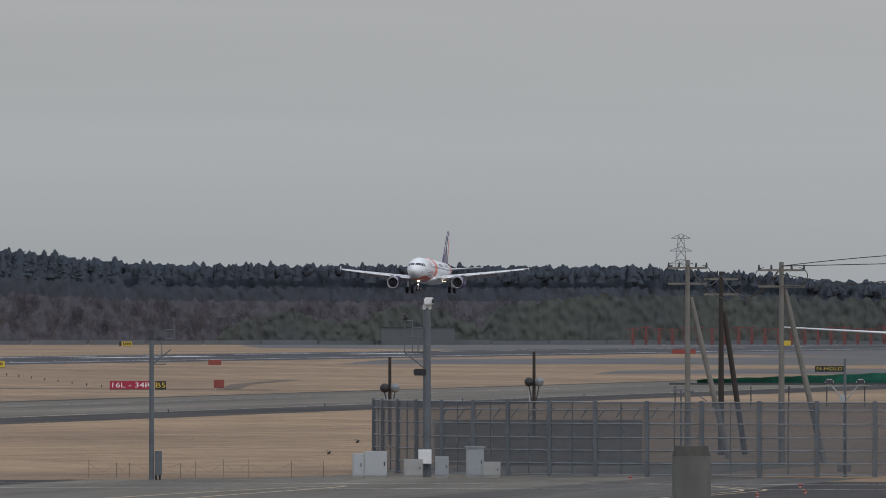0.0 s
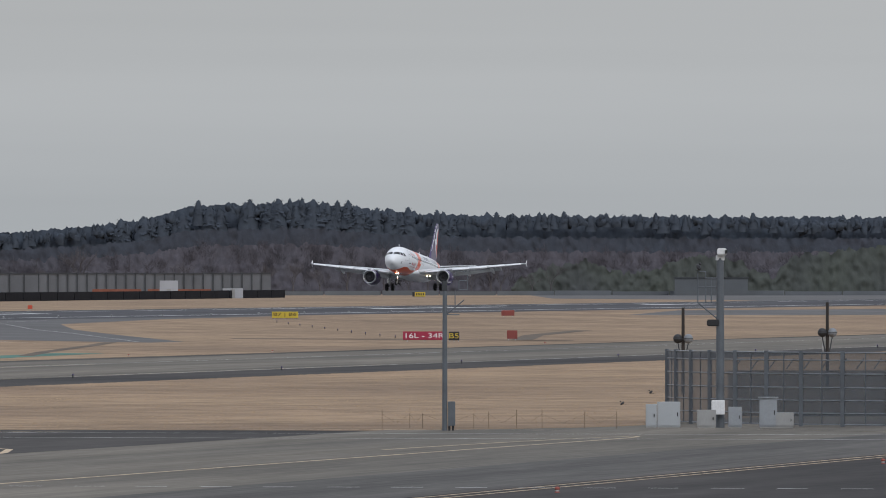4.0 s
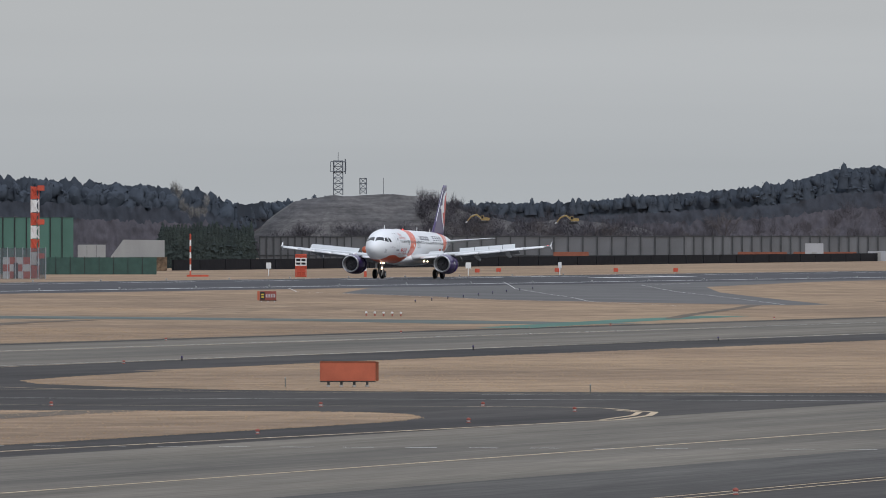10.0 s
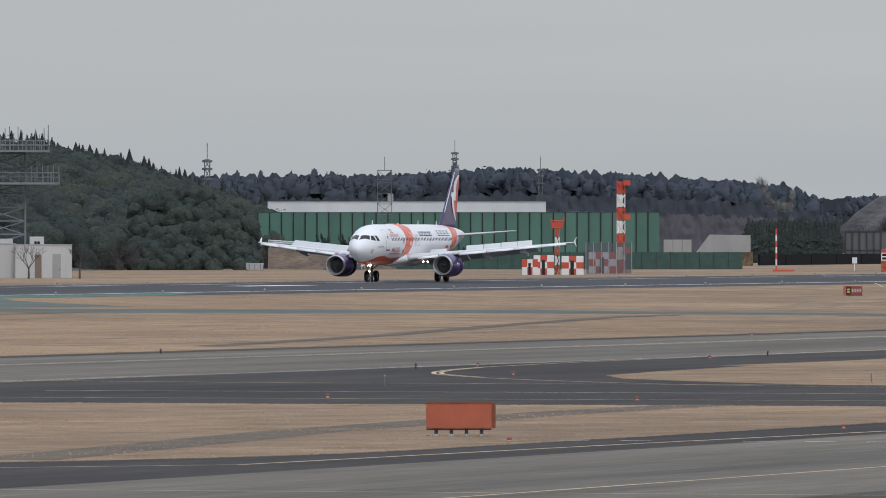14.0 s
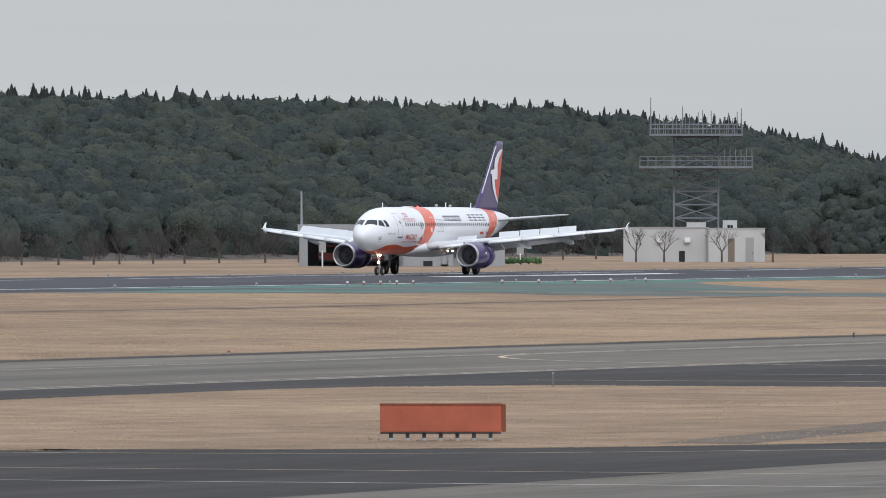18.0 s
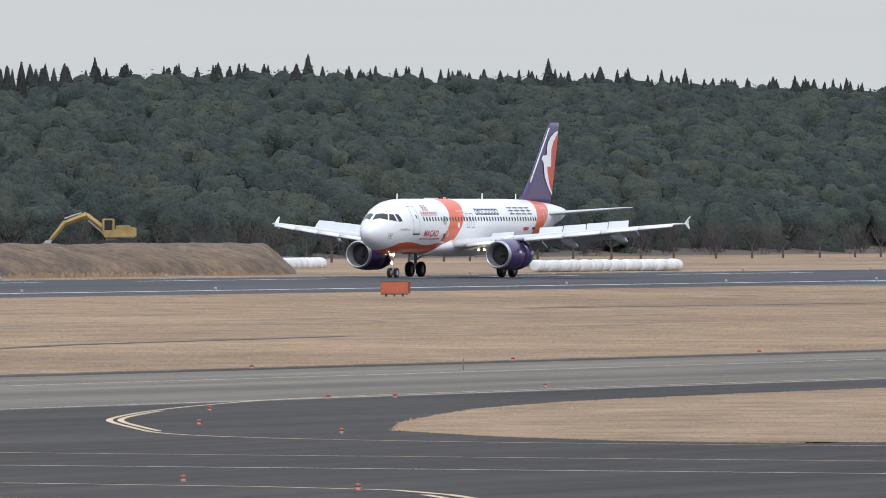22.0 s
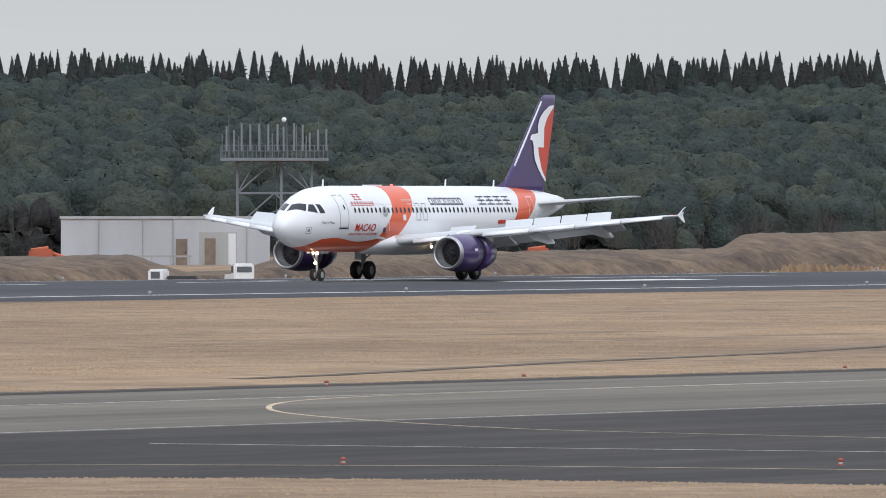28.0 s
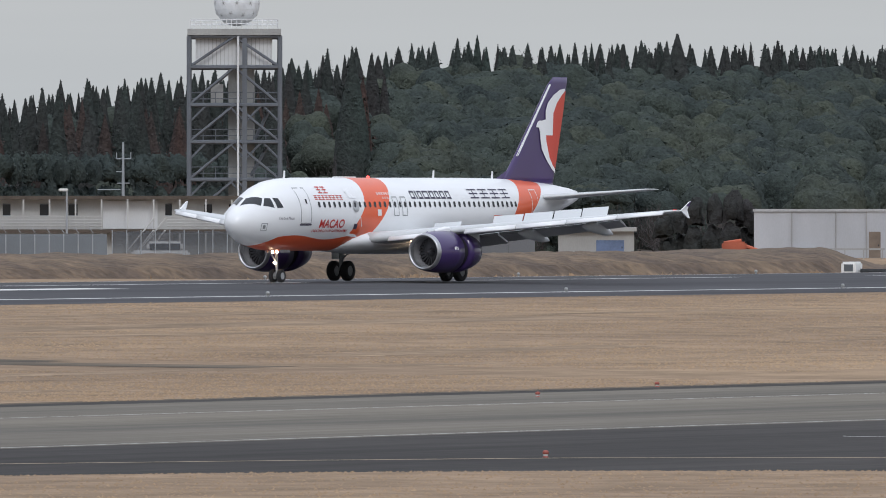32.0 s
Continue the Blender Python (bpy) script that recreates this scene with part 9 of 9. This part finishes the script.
def checked_hut(label, bearing, dist, w, h, depth):
    c = stand("equipment_hut", label, "hut", bearing, dist, None, "checked huts")
    nx, nz = max(3, round(w / 0.95)), max(2, round(h / 0.95))
    for i in range(nx):
        for j in range(nz):
            part("square", boxed(-w / 2 + w * i / nx, -w / 2 + w * (i + 1) / nx, 0.0, depth, h * j / nz, h * (j + 1) / nz), M["red"] if (i + j) % 2 else M["white"], c)
    part("door", boxed(-w * 0.1, w * 0.06, -0.04, -0.004, 0, h * 0.75), M["dark"], c)
    return c


checked_hut("red and white checked hut at the mast", 16.565, 1555, 2.6, 2.5, 3)
checked_hut("low red and white checked hut", 16.63, 1550, 2.0, 2.0, 2)
checked_hut("red and white checked hut beside the runway", 16.43, 1555, 2.8, 2.4, 3)
checked_hut("red and white checked hut behind a wire cage", 16.29, 1610, 3.6, 2.8, 3)
cg = stand("wire_cage", "grey wire cage round the checked hut", "fence", 16.26, 1600, None)
mesh_part("mesh_panel", [(-3.0, 0, 0), (3.0, 0, 0), (3.0, 0, 4.0), (-3.0, 0, 4.0)], [(0, 1, 2, 3)], mesh_mat, cg)
for i in range(7):
    part("post", rod(bmesh.new(), (-3 + i, 0, 0), (-3 + i, 0, 4.1), 0.06, n=6), M["steel"], cg)
for bearing, dist, h, name in ((15.475, 1680, 5.9, "pole"), ):
    p = stand("wind_pole", "thin red and white banded pole on a base", "pole", bearing, dist, None)
    for i in range(7):
        part("band", rod(bmesh.new(), (0, 0, h * i / 7), (0, 0, h * (i + 1) / 7), 0.12, 0.11, 8), M["red"] if i % 2 == 0 else M["white"], p)
    part("base", boxed(-0.5, 2.5, -0.2, 0.2, 0, 0.25), M["red"], p)
fr_ = stand("monitor_frame", "red steel antenna frame with white bars", "frame", 14.957, 1660, None)
for z0, z1, m in ((0, 1.5, "red"), (1.5, 2.6, "white"), (2.6, 3.1, "red")):
    part("tier", bars([((x, y, z0), (x, y, z1)) for x in (-0.7, 0, 0.7) for y in (0, 0.8)] + [((-0.75, y, z), (0.75, y, z)) for y in (0, 0.8) for z in (z0 + 0.1, (z0 + z1) / 2, z1 - 0.05)], 0.08), M[m], fr_)
part("box", boxed(-0.6, 0.6, 0.1, 0.7, 0.05, 1.4), M["red"], fr_)
rl = stand("wind_sock_mast", "red and white mast with an orange ball", "mast", 14.655, 1660, None)
for i in range(4):
    part("band", boxed(-0.18, 0.18, 0, 0.3, 0.8 * i, 0.8 * (i + 1)), M["red"] if i % 2 == 0 else M["white"], rl)
bm = bmesh.new()
bmesh.ops.create_uvsphere(bm, u_segments=14, v_segments=8, radius=0.48, matrix=Matrix.Translation((0, 0.15, 3.7)))
part("ball", bm, M["orange"], rl)
part("cage", boxed(-0.4, 0.4, 0, 0.3, 3.3, 3.5), M["white"], rl)
for bearing, w in ((15.108, 0.7), (14.172, 0.75), (13.743, 0.5)):
    p = stand("marker_board", "small white marker board on a post", "sign", bearing, 1720, None, "white marker boards")
    part("panel", boxed(-w / 2, w / 2, 0, 0.08, 1.0, 1.85), M["wrap"], p)
    part("post", boxed(-0.06, 0.06, 0.08, 0.16, 0, 1.6), M["wrap"], p)

# low dark wall along the far side, and the grey barrier behind it
dw = thing("blast_wall", "long low dark wall beyond the runway", "wall")
for i in range(40):
    f0, f1 = i / 40, (i + 1) / 40 - 0.0008
    p0, p1 = (1901 + 794 * f0, 529 + 44 * f0), (1901 + 794 * f1, 529 + 44 * f1)
    mesh_part("panel", *loft([[(x, y, -0.45), (x, y, 1.35), (x + 0.3, y + 0.5, 1.35), (x + 0.3, y + 0.5, -0.45)] for x, y in (p0, p1)]), M["far_black"], dw)
for b0, b1, dist, gap, top, label in ((15.15, 14.72, 2830, 1.6, 5.2, "pale grey noise barrier with narrow posts"), (14.72, 13.16, 2800, 3.25, 5.3, "grey noise barrier with dark posts"), (13.16, 12.07, 2780, 2.15, 5.35, "grey noise barrier with closely set dark posts")):
    nb = stand("noise_barrier", label, "barrier", (b0 + b1) / 2, dist, None)
    half = dist * radians(b0 - b1) / 2
    n = int(2 * half / gap)
    for i in range(n):
        x = -half + 2 * half * i / n
        part("panel", boxed(x + 0.12, x + 2 * half / n - 0.12, 0.15, 0.35, 0, top), M["far_panel"], nb)
        part("post", boxed(x - 0.16, x + 0.16, -0.2, 0.4, 0, top + 0.35), M["barrier_post"], nb)
    part("rail", boxed(-half, half, -0.05, 0.12, 0.9, 1.15), M["barrier_post"], nb)
    part("top_rail", boxed(-half, half, -0.05, 0.35, top, top + 0.2), M["barrier_post"], nb)
M["faded_orange"] = mat("faded_orange_cover", (0.27, 0.095, 0.058), 0.8, var=0.15, scale=0.6)
for bearing, w in ((13.69, 3.9), (12.86, 2.3), (12.78, 4.8), (12.5, 7.0)):
    p = stand("orange_sheet", "long faded orange cover beyond the dark wall", "cover", bearing, 2700, None, "orange covers")
    part("cover", boxed(-w, w, 0, 1, 0, 2.0, bevel=0.1), M["faded_orange"], p)
    part("skirt", boxed(-w, w, -0.3, 0, 0, 0.4), M["grey_wall"], p)
for bearing, w, h in ((12.55, 4.0, 3.9), (12.25, 4.5, 2.2)):
    p = stand("site_cabin", "pale site cabin beyond the dark wall", "cabin", bearing, 2680, None, "site cabins")
    part("body", boxed(-w / 2, w / 2, 0, 3, 0, h), M["pale_cladding"], p)
    part("door", boxed(-0.5, 0.5, -0.04, -0.004, 0, 2.0), M["grey_wall"], p)
# spoil heap with a lattice mast
hp_rows = []
for i in range(61):
    bb = 15.3 - 2.3 * i / 60
    x = 3000 * radians(14.2 - bb)
    h = float(np.interp(-bb, [-15.3, -15.16, -15.0, -14.8, -14.47, -14.3, -14.13, -13.9, -13.7, -13.4, -13.0], [3.5, 6.7, 14.0, 15.3, 15.5, 14.2, 10.2, 8.4, 9.4, 7.4, 2.0]))
    hp_rows.append([(x, 0, -0.6)] + [(x + noise.noise(Vector((x * 0.1, k, 3))) * 2, 6 * k + noise.noise(Vector((x * 0.15, k, 7))) * 3, h * min(1, k / 5) + noise.noise(Vector((x * 0.2, k * 0.7, 1))) * 0.7) for k in range(1, 8)] + [(x, 60, -0.6)])
at, t = spot(14.2, 2970)
heap = tagged(mesh_part("spoil_heap", [v for r in hp_rows for v in r], [(i * 9 + j, i * 9 + j + 1, (i + 1) * 9 + j + 1, (i + 1) * 9 + j) for i in range(60) for j in range(8)], mat("grey_spoil", (0.116, 0.108, 0.104), 0.95, var=0.3, scale=0.05, fine=0.35, fine_scale=0.6, second=(0.066, 0.064, 0.067), blades=0.6, grain=(0.15, 0.15, 1.8), bump=0.5, deep=0.4), smooth=True), "broad heap of grey-brown spoil", "heap", kind="structure")
heap.matrix_basis = pose(at[0], at[1], at[2], 0, 0, t)
am = stand("lattice_mast", "grey lattice mast with antennas on the heap", "mast", 14.782, 3010, 15.2)
frame_tower(am, 1.15, [0, 1.4, 2.8, 4.2, 5.6, 7.0, 8.4], 0.11, M["tower_steel"], brace="x")
part("antenna_ring", bars([((-1.9, y, z), (1.9, y, z)) for z in (5.8, 8.2) for y in (-0.4, 2.4)] + [((x, -0.4, 5.8), (x, -0.4, 8.2)) for x in (-1.9, -1.0, 1.0, 1.9)], 0.09), M["tower_steel"], am)
part("antenna_panel", boxed(1.6, 1.9, 0, 0.3, 5.2, 8.9), M["tower_steel"], am)
part("lightning_rod", rod(bmesh.new(), (0, 1, 8.4), (0, 1, 10.5), 0.08, n=6), M["tower_steel"], am)
am = stand("lattice_mast", "small grey lattice mast on the heap", "mast", 14.665, 3010, 15.4)
frame_tower(am, 0.8, [0, 1.3, 2.6, 3.9], 0.11, M["tower_steel"], brace="x")
am = stand("radio_mast", "thin pole on the heap", "mast", 14.57, 3010, 15.4, "radio masts")
part("shaft", rod(bmesh.new(), (0, 0, 0), (0, 0, 4), 0.09, 0.06, 6), M["tower_steel"], am)
# leafless scrub on the slope of the heap
pl, wd, ht = [], [], []
for n in range(460):
    bb = rng.uniform(13.2, 15.2) if n < 220 else rng.uniform(13.1, 14.4)
    k = rng.uniform(0.0, 0.4) if n < 220 else rng.uniform(0.3, 0.95)
    hh = float(np.interp(-bb, [-15.3, -15.16, -15.0, -14.8, -14.47, -14.3, -14.13, -13.9, -13.7, -13.4, -13.0], [3.5, 6.7, 15.3, 16.0, 16.1, 14.7, 10.2, 8.4, 9.4, 7.4, 2.0]))
    d = 2970 + 30 * k
    pl.append((d * math.cos(radians(bb)), d * math.sin(radians(bb)), hh * k + 1.0)), wd.append(rng.uniform(1.6, 3.4)), ht.append(rng.uniform(1.2, 2.4))
stuff("heap_scrub", plant(far_twigs, pl, wd, ht), M["hazy_bare"], "leafless brown scrub on the slope of the heap")
# concrete portal beside the shrubs
cp = stand("concrete_portal", "pale concrete retaining wall with a sloped end", "wall", 15.66, 1960, None)
mesh_part("wall", *loft([[(-6.5, y, 0), (2.2, y, 0), (2.2, y, 4.9), (-4.4, y, 5.0), (-6.5, y, 2.2)] for y in (0, 4)]), M["grey_wall"], cp)
part("bank", boxed(-3.5, 2.6, -1.0, -0.004, 0, 2.2), M["earth"], cp)
pg = stand("panel_gate", "grey panelled gate beside the portal", "gate", 15.95, 1950, None)
for i in range(3):
    part("panel", boxed(-1.8 + 1.5 * i, -0.36 + 1.5 * i, 0, 0.1, 0, 4.2), M["grey_wall"], pg)
# distant power pylon
py_ = stand("power_pylon", "far pale steel power pylon", "pylon", 8.774, 4300, None)
for i in range(9):
    z0, z1, w0, w1 = 4.0 * i, 4.0 * (i + 1), 4.5 - 0.4 * i, 4.5 - 0.4 * (i + 1)
    part("section", bars((((-w0, 0, z0), (-w1, 0, z1)), ((w0, 0, z0), (w1, 0, z1)), ((-w0, 0, z0), (w1, 0, z1)), ((w0, 0, z0), (-w1, 0, z1))), 0.16, 5), M["steel"], py_)
for z, w in ((26, 4.5), (30.5, 4.0), (35, 3.4)):
    part("cross_arm", bars((((-w, 0, z), (w, 0, z)), ((-w, 0, z), (0, 0, z + 1.6)), ((w, 0, z), (0, 0, z + 1.6))), 0.16, 5), M["steel"], py_)


LANDING = [
    (0, 2127.91, 10.30, 1.90), (1, 2057.45, 7.90, 2.60), (2, 1988.21, 5.70, 3.20), (3, 1919.36, 3.85, 3.60), (3.5, 1885.15, 3.10, 4.00), (5.5, 1746.25, 1.00, 4.80),
    (6, 1712.20, 0.62, 4.60), (7, 1644.64, 0.12, 4.40), (8, 1578.62, 0.00, 4.40), (9, 1513.11, 0.00, 2.40), (10, 1448.12, 0.00, 1.00), (11, 1384.96, 0.00, 0.30),
    (12, 1323.35, 0.00, 0.10), (13, 1263.22, 0.00, 0.00), (14, 1205.13, 0.00, 0.00), (15, 1150.95, 0.00, 0.00), (15.5, 1124.88, 0.00, 0.00), (17.5, 1028.70, 0.00, 0.00),
    (18, 1006.52, 0.00, 0.00), (19, 963.35, 0.00, 0.00), (20, 922.26, 0.00, 0.00), (21, 883.67, 0.00, 0.00), (22, 847.52, 0.00, 0.00), (23, 813.94, 0.00, 0.00),
    (24, 782.86, 0.00, 0.00), (25, 753.76, 0.00, 0.00), (25.5, 739.59, 0.00, 0.00), (27.5, 687.89, 0.00, 0.00), (28, 675.80, 0.00, 0.00), (29, 652.52, 0.00, 0.00),
    (30, 630.76, 0.00, 0.00), (31, 610.57, 0.00, 0.00), (32, 591.66, 0.00, 0.00),
]


def motions():
    """The landing run; the spoilers rise and the reversers open after touchdown."""
    walk(plane, [(t, pose(x - 0.4, 373.1, z + 0.012, 0, tilt, 0)) for t, x, z, tilt in LANDING])
    for sp, (x, y, z, lean, turn) in spoilers:
        walk(sp, [(t, pose(x, y, z, lean, -lift, turn)) for t, lift in ((0, 0), (6.6, 0), (7.0, 5), (7.8, 42), (8.4, 45), (32, 45))])
    for wing, side in wings:
        walk(wing, [(t, pose(0, 0, 0, side * lift, 0, 0)) for t, lift in ((0, 1.5), (6.0, 1.3), (7.0, 0.9), (8.2, 0), (9.0, 0), (32, 0))])
    for sl in sleeves:
        walk(sl, [(t, pose(x, 0, 0)) for t, x in ((0, 0), (7.4, 0), (7.8, 0.05), (9.0, 0.64), (9.5, 0.68), (32, 0.68))])


motions()
